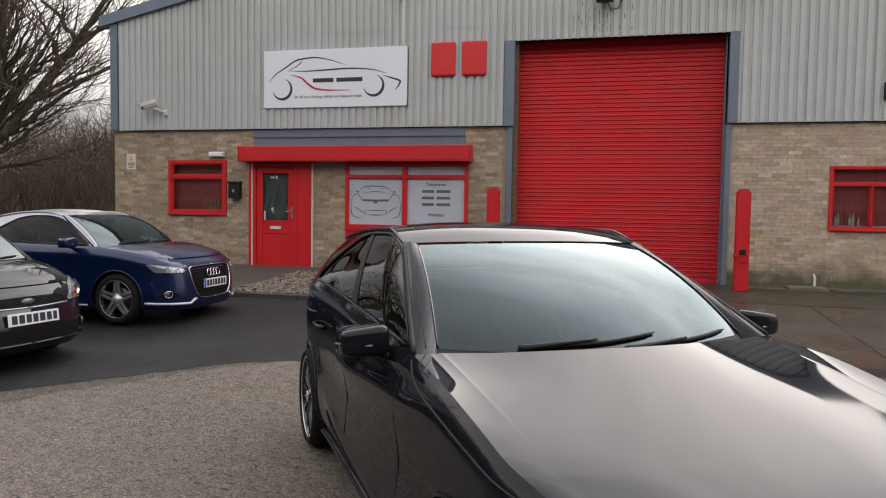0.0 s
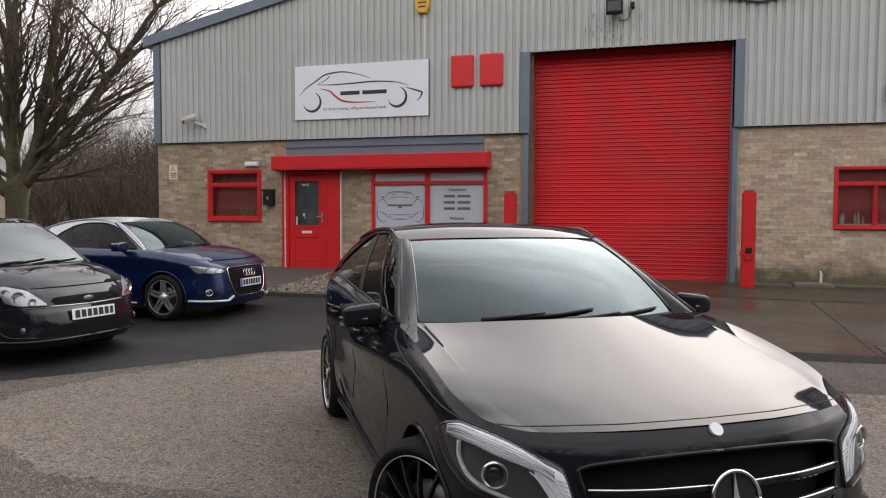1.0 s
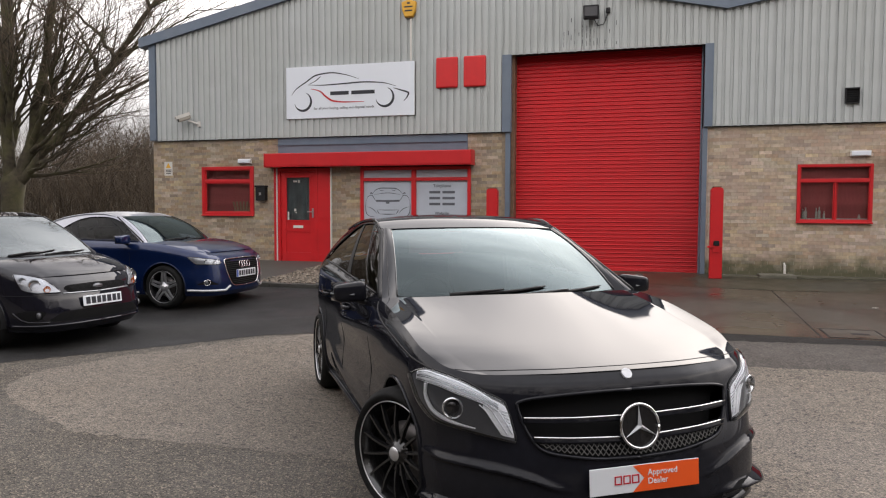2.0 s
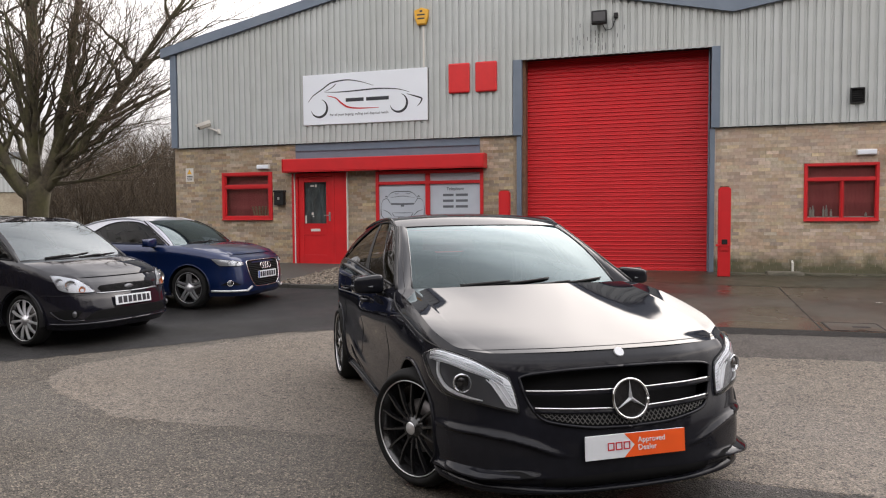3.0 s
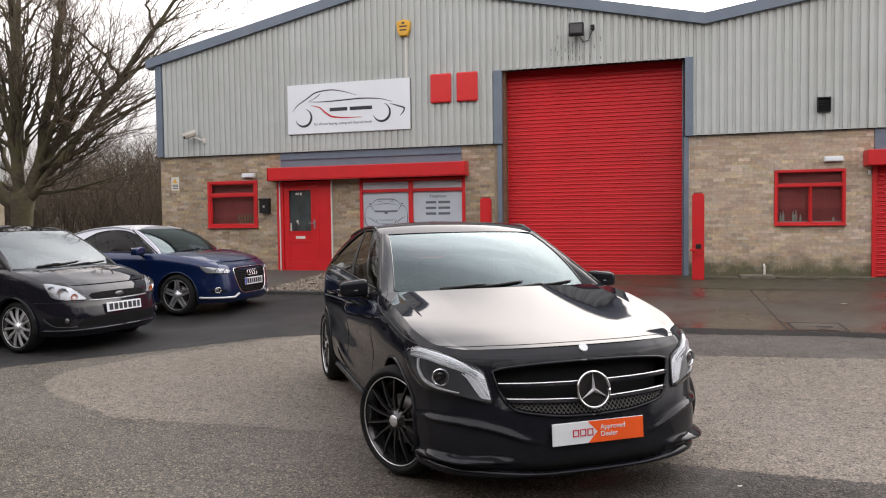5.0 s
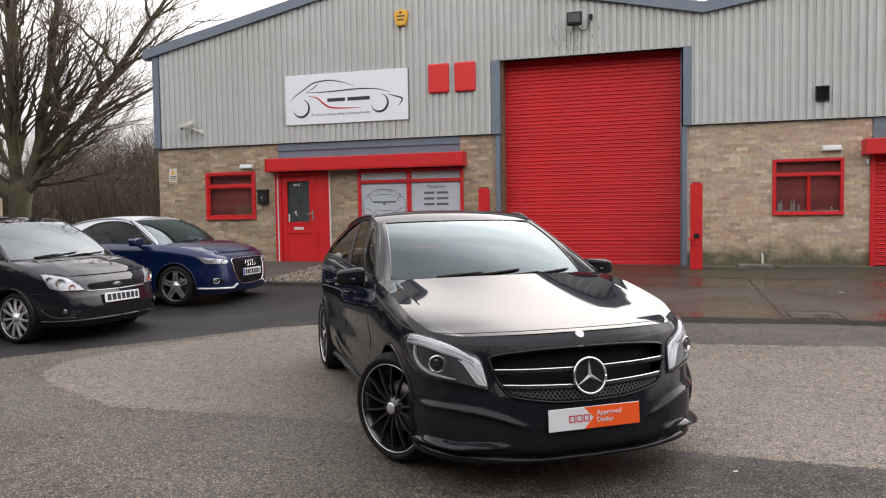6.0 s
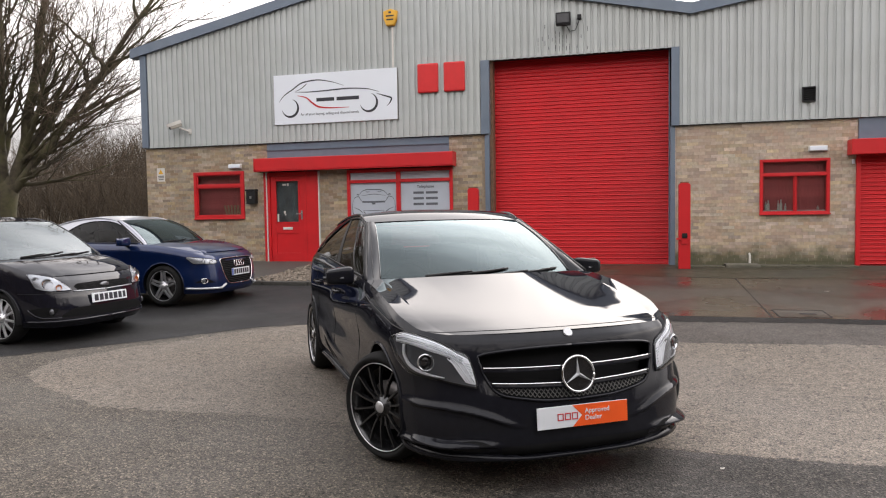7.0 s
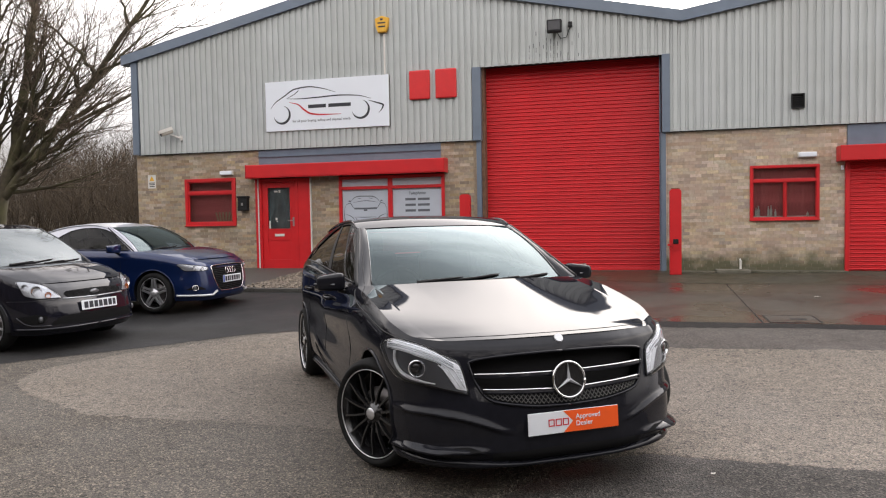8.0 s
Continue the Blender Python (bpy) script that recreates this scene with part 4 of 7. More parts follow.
ob.matrix_basis = pose(0.06, -0.28, 0.0, 0, -22, 42)
cctv.matrix_world = pose(-9.0, 0, 3.62)


def bulkhead(x, z):
    b = thing("wall_light", "small white bulkhead light above the window", "wall light", group="bulkhead lights")
    part("base", boxes((x - 0.17, x + 0.17, -0.045, 0.0, z - 0.055, z + 0.055), bevel=0.006), WHITE_TRIM, b)
    part("diffuser", boxes((x - 0.155, x + 0.155, -0.085, -0.046, z - 0.045, z + 0.045), bevel=0.014), WHITE, b)


bulkhead(-7.545, 2.615)
bulkhead(4.99, 2.565)

box_m = thing("letter_box", "black wall letter box beside the office door", "letter box")
part("body", boxes((-7.225, -6.985, -0.13, 0.0, 1.72, 2.02), bevel=0.012), BLACK, box_m)
part("lid", boxes((-7.24, -6.97, -0.145, 0.0, 2.02, 2.06), bevel=0.01), BLACK, box_m)
part("catch", boxes((-7.13, -7.08, -0.138, -0.13, 1.84, 1.9)), STEEL, box_m, "small steel catch")
sw = boxes((-6.83, -6.775, -0.03, 0.0, 2.36, 2.43), bevel=0.004)
tagged(link("key_switch", sw, WHITE_TRIM), "small white key switch under the shutter housing", "switch")

note = thing("notice_plate", "white warning notice with a small pictogram", "notice")
part("plate", boxes((-9.70, -9.485, -0.008, 0.0, 2.31, 2.635)), WHITE_TRIM, note)
bm = bmesh.new()
vs = [bm.verts.new(p) for p in ((-9.66, -0.0095, 2.49), (-9.525, -0.0095, 2.49), (-9.5925, -0.0095, 2.61))]
bm.faces.new(vs)
part("pictogram", bm, YELLOW, note, "yellow triangle")
part("print_bars", boxes((-9.67, -9.51, -0.0095, -0.008, 2.43, 2.45), (-9.67, -9.51, -0.0095, -0.008, 2.39, 2.41), (-9.66, -9.52, -0.0095, -0.008, 2.345, 2.365)), INK, note, "dark printed bars")

bm = bmesh.new()
rod(bm, (3.78, -0.06, 0.3), (3.78, -0.06, 0.52), 0.022, sides=12)
rod(bm, (3.78, -0.06, 0.5), (3.78, 0.02, 0.55), 0.018, sides=12)
tagged(link("drain_pipe", bm, WHITE_TRIM), "short pale grey waste pipe at the wall's foot", "pipe")


def bollard(x, y, label, guard):
    b = thing("bollard", label, "bollard", group="shutter bollards")
    z0 = ground_z(y) + 0.01
    bm = bmesh.new()
    w, d, h = 0.108, 0.075, 1.66
    prof = [(-w, 0.0), (-w, h - 0.05), (-w * 0.75, h - 0.012), (0, h), (w * 0.75, h - 0.012), (w, h - 0.05), (w, 0.0)]
    fr = [bm.verts.new((px, -d, pz)) for px, pz in prof]
    bk = [bm.verts.new((px, d, pz)) for px, pz in prof]
    bm.faces.new(fr)
    bm.faces.new(bk[::-1])
    for k in range(7):
        bm.faces.new((fr[k], bk[k], bk[(k + 1) % 7], fr[(k + 1) % 7]))
    bmesh.ops.recalc_face_normals(bm, faces=bm.faces[:])
    bmesh.ops.bevel(bm, geom=[e for e in bm.edges if abs(e.verts[0].co.y - e.verts[1].co.y) < 1e-4], offset=0.01, segments=2, affect='EDGES')
    part("post", bm, RED, b)
    part("cap", boxes((-w * 0.7, w * 0.7, -d * 0.9, d, h - 0.006, h + 0.012), bevel=0.005), RUST, b, "dirty dark top")
    if guard:
        part("lock_plate", boxes((-0.15, 0.10, -0.10, -0.076, 0.56, 0.60), (-0.06, 0.06, -0.095, -0.076, 0.48, 0.66), bevel=0.004), RED, b)
        part("lock", boxes((-0.05, 0.05, -0.12, -0.101, 0.60, 0.69), bevel=0.01), BLACK, b, "dark padlock")
    b.matrix_world = pose(x, y, z0)


bollard(2.51, -0.70, "red painted steel bollard with a dark padlock", True)
bollard(-1.64, -0.70, "red painted steel bollard beside the shutter", False)

# ---- kerbs, gravel bed, drain ----
rnd = random.Random(5)


def stone_run(name, x0, x1, y0, y1, low, height, step, material, label, cat):
    k = thing(name, label, cat, kind="structure")
    x = x0
    while x < x1 - 0.05:
        nx = min(x + step, x1)
        part("kerb_stone", boxes((x + 0.004, nx - 0.004, y0 + rnd.uniform(-.006, .006), y1, low, ground_z(y0) + height + rnd.uniform(-0.006, 0.006)), bevel=0.012), material, k)
        x = nx


stone_run("kerb", -14.0, -2.2, -3.50, -3.36, 0.0, 0.075, 0.9, PATH_CONC, "low worn concrete kerb along the path", "kerb")
stone_run("kerb_edging", 2.66, 3.30, -0.36, -0.03, 0.1, 0.03, 0.64, MOSSY, "dark mossy concrete edging at the foot of the wall", "kerb")
stone_run("kerb_edging", 3.30, 3.93, -0.42, -0.03, 0.1, 0.06, 0.64, CONCRETE, "pale worn concrete edging at the foot of the wall", "kerb")
stone_run("kerb_edging", 3.93, 5.64, -0.36, -0.03, 0.1, 0.035, 0.86, MOSSY, "dark mossy concrete edging at the foot of the wall", "kerb")
bm = bmesh.new()
grid(bm, [[(x, y, ground_z(y) + 0.05) for x in (-5.345, -2.2)] for y in (-3.36, -0.76)])
tagged(link("ground_bed", bm, PATH_CONC), "soil bed under the gravel", "ground", kind="structure")
verts, faces = [], []
for k in range(4200):
    gx, gy = rnd.uniform(-5.33, -2.25), rnd.uniform(-3.34, -0.78)
    r = rnd.uniform(0.014, 0.034)
    gz = ground_z(gy) + 0.055 + r * 0.3
    if k % 9 == 0:
        gz += 0.02
    base = len(verts)
    a = rnd.uniform(0, math.tau)
    for dx, dy, dz in ((1, 0, 0), (0, 1, 0), (-1, 0, 0), (0, -1, 0), (0.2, 0.1, 0.7), (0, 0, -0.6)):
        q = r * rnd.uniform(0.7, 1.25)
        verts.append((gx + q * (dx * math.cos(a) - dy * math.sin(a)), gy + q * (dx * math.sin(a) + dy * math.cos(a)), gz + q * dz))
    for p, q in ((0, 1), (1, 2), (2, 3), (3, 0)):
        faces += [(base + p, base + q, base + 4), (base + q, base + p, base + 5)]
me = bpy.data.meshes.new("gravel")
me.from_pydata(verts, [], faces)
me.materials.append(GRAVEL)
tagged(new("gravel", me), "mixed buff gravel in the bed before the office window", "gravel", kind="stuff")

drain = thing("drain_cover", "dark iron drain cover sunk in the apron", "drain cover")
part("cover", boxes((-0.285, 0.285, -0.245, 0.245, -0.03, 0.006), bevel=0.003), CONCRETE_WET, drain)
part("lift_plate", boxes((-0.02, 0.17, -0.05, 0.035, 0.0, 0.0085), bevel=0.003), BLACK, drain, "dark worn lifting plate")
part("frame", boxes((-0.305, -0.287, -0.26, 0.26, -0.03, 0.008), (0.287, 0.305, -0.26, 0.26, -0.03, 0.008), (-0.287, 0.287, -0.26, -0.247, -0.03, 0.008), (-0.287, 0.287, 0.247, 0.26, -0.03, 0.008)), BLACK, drain)
drain.matrix_world = pose(3.60, -5.43, ground_z(-5.43) + 0.002, 2.2, 0, 0)

# bits of litter and dead leaves on the ground
def scrap(name, x, y, length, turn, material, label):
    bm = bmesh.new()
    rows = []
    for a in range(5):
        u = a / 4
        rows.append([(length * (u - 0.5), w * length * 0.3 * math.sin(math.pi * (0.12 + 0.76 * u)), 0.004 + length * 0.12 * (math.sin(3.1 * u + w) ** 2)) for w in (-1, 0, 1)])
    grid(bm, rows)
    bmesh.ops.solidify(bm, geom=bm.faces[:], thickness=0.0015)
    t = tagged(link(name, bm, material), label, name.replace("_", " "))
    t.matrix_world = pose(x, y, ground_z(y) + 0.009, 0, 0, turn)


scrap("paper_scrap", 4.35, -3.52, 0.09, 20, WHITE_TRIM, "crumpled white paper scrap on damp concrete")
scrap("paper_scrap", 2.03, -11.1, 0.035, 40, WHITE_TRIM, "small white paper scrap on dark asphalt")
for lx, ly, turn in ((4.18, -3.2, 10), (3.73, -3.3, 70), (-1.7, -6.72, 130), (-1.4, -6.78, 20), (-1.15, -6.76, 75)):
    scrap("dead_leaf", lx, ly, 0.06, turn, RUST, "curled brown dead leaf on the ground")

# dark run-off streaks on the cladding under the flood light
srnd = random.Random(8)
bm = bmesh.new()
for k in range(15):
    sx = -0.35 + 0.0725 * k + srnd.uniform(-0.01, 0.01)
    top = 5.2 + srnd.uniform(-0.15, 0.12)
    z = top
    while z > 4.78:
        ln = srnd.uniform(0.04, 0.12)
        if srnd.random() < 0.85 - 0.5 * abs(k - 7) / 8:
            wd = srnd.uniform(0.005, 0.011)
            box(bm, sx, sx + wd, -0.0885, -0.0865, max(4.75, z - ln), z)
        z -= ln + srnd.uniform(0.01, 0.06)
tagged(link("grime_streaks", bm, BLACK, cladding), kind="stuff")


# ---- cars ----
class Body:
    """The smooth skin of a car: s runs in plan from the nose's centre along one side to the tail's centre, v from sill to shoulder.
    Car axes: x ahead of the front axle, y to its left, z up."""

    def __init__(self, plan, front, side, rear, top, low, cowl, roof, crown=0.05, dome=0.0, ridges=(), crease=0.0, rise=(0.042, 0.16), pane=None, glazing=None):
        n = len(plan)
        ds = [0.0]
        for (a, b), (c, d) in zip(plan, plan[1:]):
            ds.append(ds[-1] + math.hypot(c - a, d - b))
        self.px = keyed([(d / ds[-1], p[0]) for d, p in zip(ds, plan)])
        self.py = keyed([(d / ds[-1], p[1]) for d, p in zip(ds, plan)])
        self.front, self.side, self.rear = keyed(front), keyed(side), keyed(rear)
        self.top, self.low = keyed(top), keyed(low)
        self.cowl, self.roof, self.crown, self.dome, self.crease = cowl, roof, crown, dome, crease
        self.rise, self.pane, self.glazing = rise, pane, glazing
        self.ridges = [(keyed(z), z[0][0], z[-1][0], amp, above, below) for z, amp, above, below in ridges]

    def at(self, s, v, out=0.0, sign=1):
        e = 0.004
        x, y = self.px(s), self.py(s)
        dx, dy = self.px(min(s + e, 1)) - self.px(max(s - e, 0)), self.py(min(s + e, 1)) - self.py(max(s - e, 0))
        if s < e:
            dx = 0.0
        if s > 1 - e:
            dx, dy = 0.0, -1.0
        ln = math.hypot(dx, dy) or 1.0
        nx, ny = dy / ln, -dx / ln
        wf, wr = max(nx, 0) ** 1.6, max(-nx, 0) ** 1.6
        ws = max(0.0, 1 - wf - wr)
        inset = wf * self.front(v) + ws * self.side(v) + wr * self.rear(v) - out
        zt, zb = self.top(-x), self.low(-x)
        z = zb + v * (zt - zb)
        for zc, a, b, amp, above, below in self.ridges:
            if a < s < b:
                d = z - zc(s)
                fade = min(1.0, (s - a) / (0.2 * (b - a)), (b - s) / (0.2 * (b - a)))
                inset -= amp * fade * math.exp(-(d / (above if d > 0 else below)) ** 2)
        return (x - nx * inset, sign * max(0.0, y - ny * inset), z)

    def s_at(self, x):
        """The s at which the plan reaches x on the side."""
        lo, hi = 0.0, 1.0
        for _ in range(30):
            mid = (lo + hi) / 2
            if self.px(mid) > x:
                lo = mid
            else:
                hi = mid
        return lo

    def v_at(self, s, z):
        x = self.px(s)
        return (z - self.low(-x)) / (self.top(-x) - self.low(-x))

    def cowl_at(self, q):
        xc, xm, w, zc, zm = self.cowl
        return (xc + (xm - xc) * (1 - q * q), w * q, zc + (zm - zc) * (1 - q * q))

    def bonnet(self, q, r, lift=0.0):
        """q from the right edge (-1) to the left (1), r from the nose (0) to the windscreen (1)."""
        sc, sw = self.s_corner, self.s_cowl
        sg = 1 if q >= 0 else -1
        f = self.at(sc * abs(q), 1.0, 0, sg)
        b = self.cowl_at(q)
        e = self.at(sc + (sw - sc) * r, 1.0)
        cf, cb = self.at(sc, 1.0), self.cowl_at(1.0)
        a = abs(q)
        x = (1 - r) * f[0] + r * b[0] + a * a * (e[0] - (1 - r) * cf[0] - r * cb[0])
        y = sg * ((1 - r) * abs(f[1]) + r * abs(b[1]) + a * (e[1] - (1 - r) * cf[1] - r * cb[1]))
        z = (1 - r) * f[2] + r * b[2] + a ** (3 + (3 * r if self.crease else 0)) * (e[2] - (1 - r) * cf[2] - r * cb[2])
        z += self.crown * 4 * (r + 0.06) * (1.0 - r) * (1 - a ** 4) * 0.9 + self.dome * math.exp(-((a - 0.66) / 0.12) ** 2) * min(1, r * 3) * min(1, (1 - r) * 6)
        lip, soft = (0.004, 0.14) if self.crease else (0.018, 0.045)
        z += lip * (1 - math.exp(-r / soft)) * (1 - r) * (1 - a ** 6)
        if self.crease:
            e = self.ridge(r)
            z += self.crease * r * min(1.0, (1 - a) / (1 - e)) + 0.022 * r * (1 - a ** 4)
            z += 0.022 * (0.4 + 0.6 * r) * max(0.0, 1 - (a / e) ** 3)
        return (x, y, z + lift)

    def ridge(self, r):
        """How far out the bonnet's crease runs."""
        return 0.83 + 0.05 * r

    def bonnet_even(self, k, r, lift=0.0):
        """The bonnet with a line of its net along the crease, at k = 0.85."""
        a, e = abs(k), self.ridge(r)
        a = a / 0.85 * e if a < 0.85 else e + (a - 0.85) / 0.15 * (1 - e)
        return self.bonnet(math.copysign(a, k), r, lift)

    def rail(self, u):
        xf, xr, yf, yr, zf, zm, zr = self.roof
        return (xf + (xr - xf) * u, yf + (yr - yf) * u, (1 - u) ** 2 * zf + 2 * u * (1 - u) * (zm - self.rise[0]) + u * u * (zr - self.rise[0]) + self.rise[0] * (1 - max(0.0, 1 - u / self.rise[1]) ** 1.3))

    def flank(self, u, w, sign=1, out=0.0):
        """The side of the cabin, from the shoulder (w = 0) to the roof rail (w = 1)."""
        sw = self.s_cowl
        b = self.at(sw + (self.s_tail - sw) * u, 1.0)
        t = self.rail(u)
        bulge = 0.02 * min(1.0, 6 * u) * 4 * w * (1 - w) + out
        return (b[0] + (t[0] - b[0]) * w, sign * (b[1] + (t[1] - b[1]) * w + bulge), b[2] + (t[2] - b[2]) * w + out * 0.3)

    def screen(self, q, w, out=0.0):
        (bx, by, bz, bm), (tx, ty, tz, tm) = self.pane
        b = (bx + bm * (1 - q * q), by * q, bz - 0.004 * (1 - q * q))
        t = (tx + tm * (1 - q * q), ty * q, tz + 0.012 * (1 - q * q))
        k = 0.04 * 4 * w * (1 - w) + out
        return (b[0] + (t[0] - b[0]) * w + k * 0.5, b[1] + (t[1] - b[1]) * w, b[2] + (t[2] - b[2]) * w + k * 0.86)

    def top_at(self, q, u):
        r = self.rail(u)
        return (r[0] + self.pane[1][3] * (1 - q * q) * (1 - u), r[1] * q, r[2] + (0.014 + 0.03 * min(1.0, 3 * u)) * (1 - abs(q) ** 2.6) + 0.002)


def steps(a, b, n):
    return [a + (b - a) * i / n for i in range(n + 1)]


def skin(bd, parent, paint, wheels, arch, holes=(), doors=()):
    """The lower body with real wheel arches; the openings in holes are left out."""
    bm = bmesh.new()
    ss = steps(0, 0.16, 80)[:-1] + steps(0.16, 0.30, 34)[:-1] + steps(0.30, 0.62, 50)[:-1] + steps(0.62, 0.86, 50)[:-1] + steps(0.86, 1, 16)
    vv = steps(0, 1, 72)
    for sign in (1, -1):
        vs, inside = [], set()
        for s in ss:
            row = []
            for v in vv:
                p = bd.at(s, v, 0, sign)
                vert = bm.verts.new(p)
                for wx, wz in wheels:
                    d = math.hypot(p[0] - wx, p[2] - wz)
                    if d < arch and abs(p[1]) > 0.45:
                        inside.add(vert)
                        k = arch / max(d, 1e-3)
                        vert.co.x, vert.co.z = wx + (p[0] - wx) * k, wz + (p[2] - wz) * k
                row.append(vert)
            vs.append(row)
        for i in range(len(ss) - 1):
            for j in range(len(vv) - 1):
                quad = (vs[i][j], vs[i + 1][j], vs[i + 1][j + 1], vs[i][j + 1])
                if all(q in inside for q in quad):
                    continue
                sm, vm = (ss[i] + ss[i + 1]) / 2, (vv[j] + vv[j + 1]) / 2
                if any(h(sm, vm) for h in holes):
                    continue
                bm.faces.new(quad if sign > 0 else quad[::-1])
    bmesh.ops.remove_doubles(bm, verts=bm.verts[:], dist=0.0006)
    loose = [v for v in bm.verts if not v.link_faces]
    bmesh.ops.delete(bm, geom=loose, context='VERTS')
    made = {}
    for name, x0, x1 in doors:
        for sign in (1, -1):
            picked = []
            for f in bm.faces:
                c = f.calc_center_median()
                if x1 < c.x < x0 and c.y * sign > 0.5 and c.z > 0.27:
                    picked.append(f)
            panel_bm = bmesh.new()
            twin = {}
            for f in picked:
                for v in f.verts:
                    if v not in twin:
                        twin[v] = panel_bm.verts.new(v.co)
                panel_bm.faces.new([twin[v] for v in f.verts])
            bmesh.ops.delete(bm, geom=picked, context='FACES')
            made[name, sign] = part(name, panel_bm, paint, parent, "", True)
    part("body", bm, paint, parent, "", True)
    return made


def panel(bd, name, parent, material, s0, s1, lo, hi, out, sign, n=18, m=6, thick=0.0, label=""):
    """A piece that follows the skin between two edges lo(s) and hi(s), given as heights."""
    bm = bmesh.new()
    rows = []
    for s in steps(s0, s1, n):
        a, b = bd.v_at(s, lo(s)), bd.v_at(s, hi(s))
        rows.append([bd.at(s, v, out, sign) for v in steps(a, b, m)])
    grid(bm, rows, flip=sign > 0)
    if thick:
        edge = [e for e in bm.edges if e.is_boundary]
        made = bmesh.ops.extrude_edge_only(bm, edges=edge)
        for v in made["geom"]:
            if isinstance(v, bmesh.types.BMVert):
                v.co.x -= thick * 0.8
                v.co.y -= thick * 0.5 * sign
    return part(name, bm, material, parent, label, True)


def line(bd, name, parent, material, sv, width, out, sign, label=""):
    """A thin raised strip through (s, z) points on the skin."""
    bm = bmesh.new()
    pts = [bd.at(s, bd.v_at(s, z), out, sign) for s, z in sv]
    tube(bm, pts, width / 2, 6)
    return part(name, bm, material, parent, label, True)


def shell_grid(name, fn, us, ws, material, parent, holes=(), flip=False, label=""):
    bm = bmesh.new()
    vs = [[bm.verts.new(fn(u, w)) for w in ws] for u in us]
    for i in range(len(us) - 1):
        for j in range(len(ws) - 1):
            um, wm = (us[i] + us[i + 1]) / 2, (ws[j] + ws[j + 1]) / 2
            if any(a < um < b and c < wm < d for a, b, c, d in holes):
                continue
            f = (vs[i][j], vs[i + 1][j], vs[i + 1][j + 1], vs[i][j + 1])
            bm.faces.new(f[::-1] if flip else f)
    bmesh.ops.delete(bm, geom=[v for v in bm.verts if not v.link_faces], context='VERTS')
    return part(name, bm, material, parent, label, True)


def lines(marks, per):
    """Grid lines that fall on the marks, with about per steps between."""
    out = [marks[0]]
    for a, b in zip(marks, marks[1:]):
        out += steps(a, b, per)[1:]
    return out


CAR_BLACK = mat("black_metallic_paint", (0.0108, 0.0111, 0.0148), 0.4, 0.0, vary=0.12, scale=30, coat=0.8, spec=0.0)
CAR_BLACK2 = mat("dull_black_paint", (0.0095, 0.0095, 0.0145), 0.45, 0.0, vary=0.15, scale=25, coat=0.95, spec=0.0)
CAR_BLACK.node_tree.nodes["Principled BSDF"].inputs["Coat IOR"].default_value = 1.37
CAR_BLUE = mat("dark_blue_metallic_paint", (0.0035, 0.013, 0.06), 0.3, 0.3, vary=0.1, scale=40, coat=1.0, spec=0.2)
CAR_BLUE.node_tree.nodes["Principled BSDF"].inputs["Coat IOR"].default_value = 1.42
CAR_SILVER = mat("silver_paint", (0.36, 0.37, 0.42), 0.3, 0.5, vary=0.06, scale=40, coat=0.8)
CHROME = mat("bright_chrome", (0.78, 0.78, 0.79), 0.12, 1.0, vary=0.05)
RUBBER = mat("tyre_rubber", (0.01, 0.01, 0.01), 0.85, spec=0.25, vary=0.25, scale=20, bump=0.2, bump_scale=70)
ALLOY = mat("silver_alloy", (0.72, 0.72, 0.74), 0.34, 0.75, vary=0.08)
ALLOY_GREY = mat("grey_alloy", (0.5, 0.5, 0.52), 0.3, 0.8, vary=0.1)
RIM_BLACK = mat("gloss_black_alloy", (0.012, 0.012, 0.013), 0.2, vary=0.2, coat=0.7)
DISC = mat("brake_steel", (0.16, 0.15, 0.15), 0.45, 0.9, vary=0.15)
CABIN = mat("dark_cabin_trim", (0.022, 0.022, 0.024), 0.7, vary=0.2, bump=0.2, bump_scale=120)
SEAT = mat("charcoal_seat_cloth", (0.035, 0.034, 0.036), 0.9, vary=0.2, bump=0.3, bump_scale=150)
SCREEN = glass("tinted_windscreen", (0.2, 0.25, 0.245), 1.62, 0.0, (0.81, 0.96, 1.0))
# raised index brightens the mirrored sky on this one screen
SCREEN_BRIGHT = glass("bright_mirroring_windscreen", (0.3, 0.34, 0.34), 1.9, 0.02, (0.9, 0.97, 1.0))
SIDE_GLASS = glass("dark_side_glass", (0.16, 0.18, 0.18), 1.28)
LAMP_IN = mat("lamp_housing", (0.12, 0.124, 0.134), 0.3, 0.6, vary=0.1)
LAMP_MID = mat("dull_lamp_reflector", (0.36, 0.37, 0.39), 0.3, 0.6, vary=0.1)
LAMP_SILVER = mat("lamp_reflector", (0.72, 0.74, 0.77), 0.16, 0.9, vary=0.06)
# near-white base stands in for sky mirrored in the lamp's brow
LAMP_BROW = mat("ribbed_lens_sky_white", (0.93, 0.94, 0.96), 0.2, vary=0.12, scale=60)
MESH_GREY = mat("dull_black_mesh", (0.05, 0.048, 0.045), 0.45, vary=0.2)
# near-black base stands in for the shade inside grilles and intakes
OPENING_SHADE = mat("opening_shade", (0.012, 0.012, 0.0125), 0.9, vary=0.1, spec=0.05)
LAMP_WHITE = mat("frosted_light_guide", (0.92, 0.93, 0.95), 0.3, vary=0.04)
AMBER = mat("amber_lens", (0.55, 0.16, 0.03), 0.2, vary=0.1)
PLATE_WHITE = mat("plate_white", (0.73, 0.755, 0.79), 0.35, vary=0.03)
PLATE_BLUE = mat("plate_blue_band", (0.02, 0.08, 0.4), 0.4, vary=0.05)
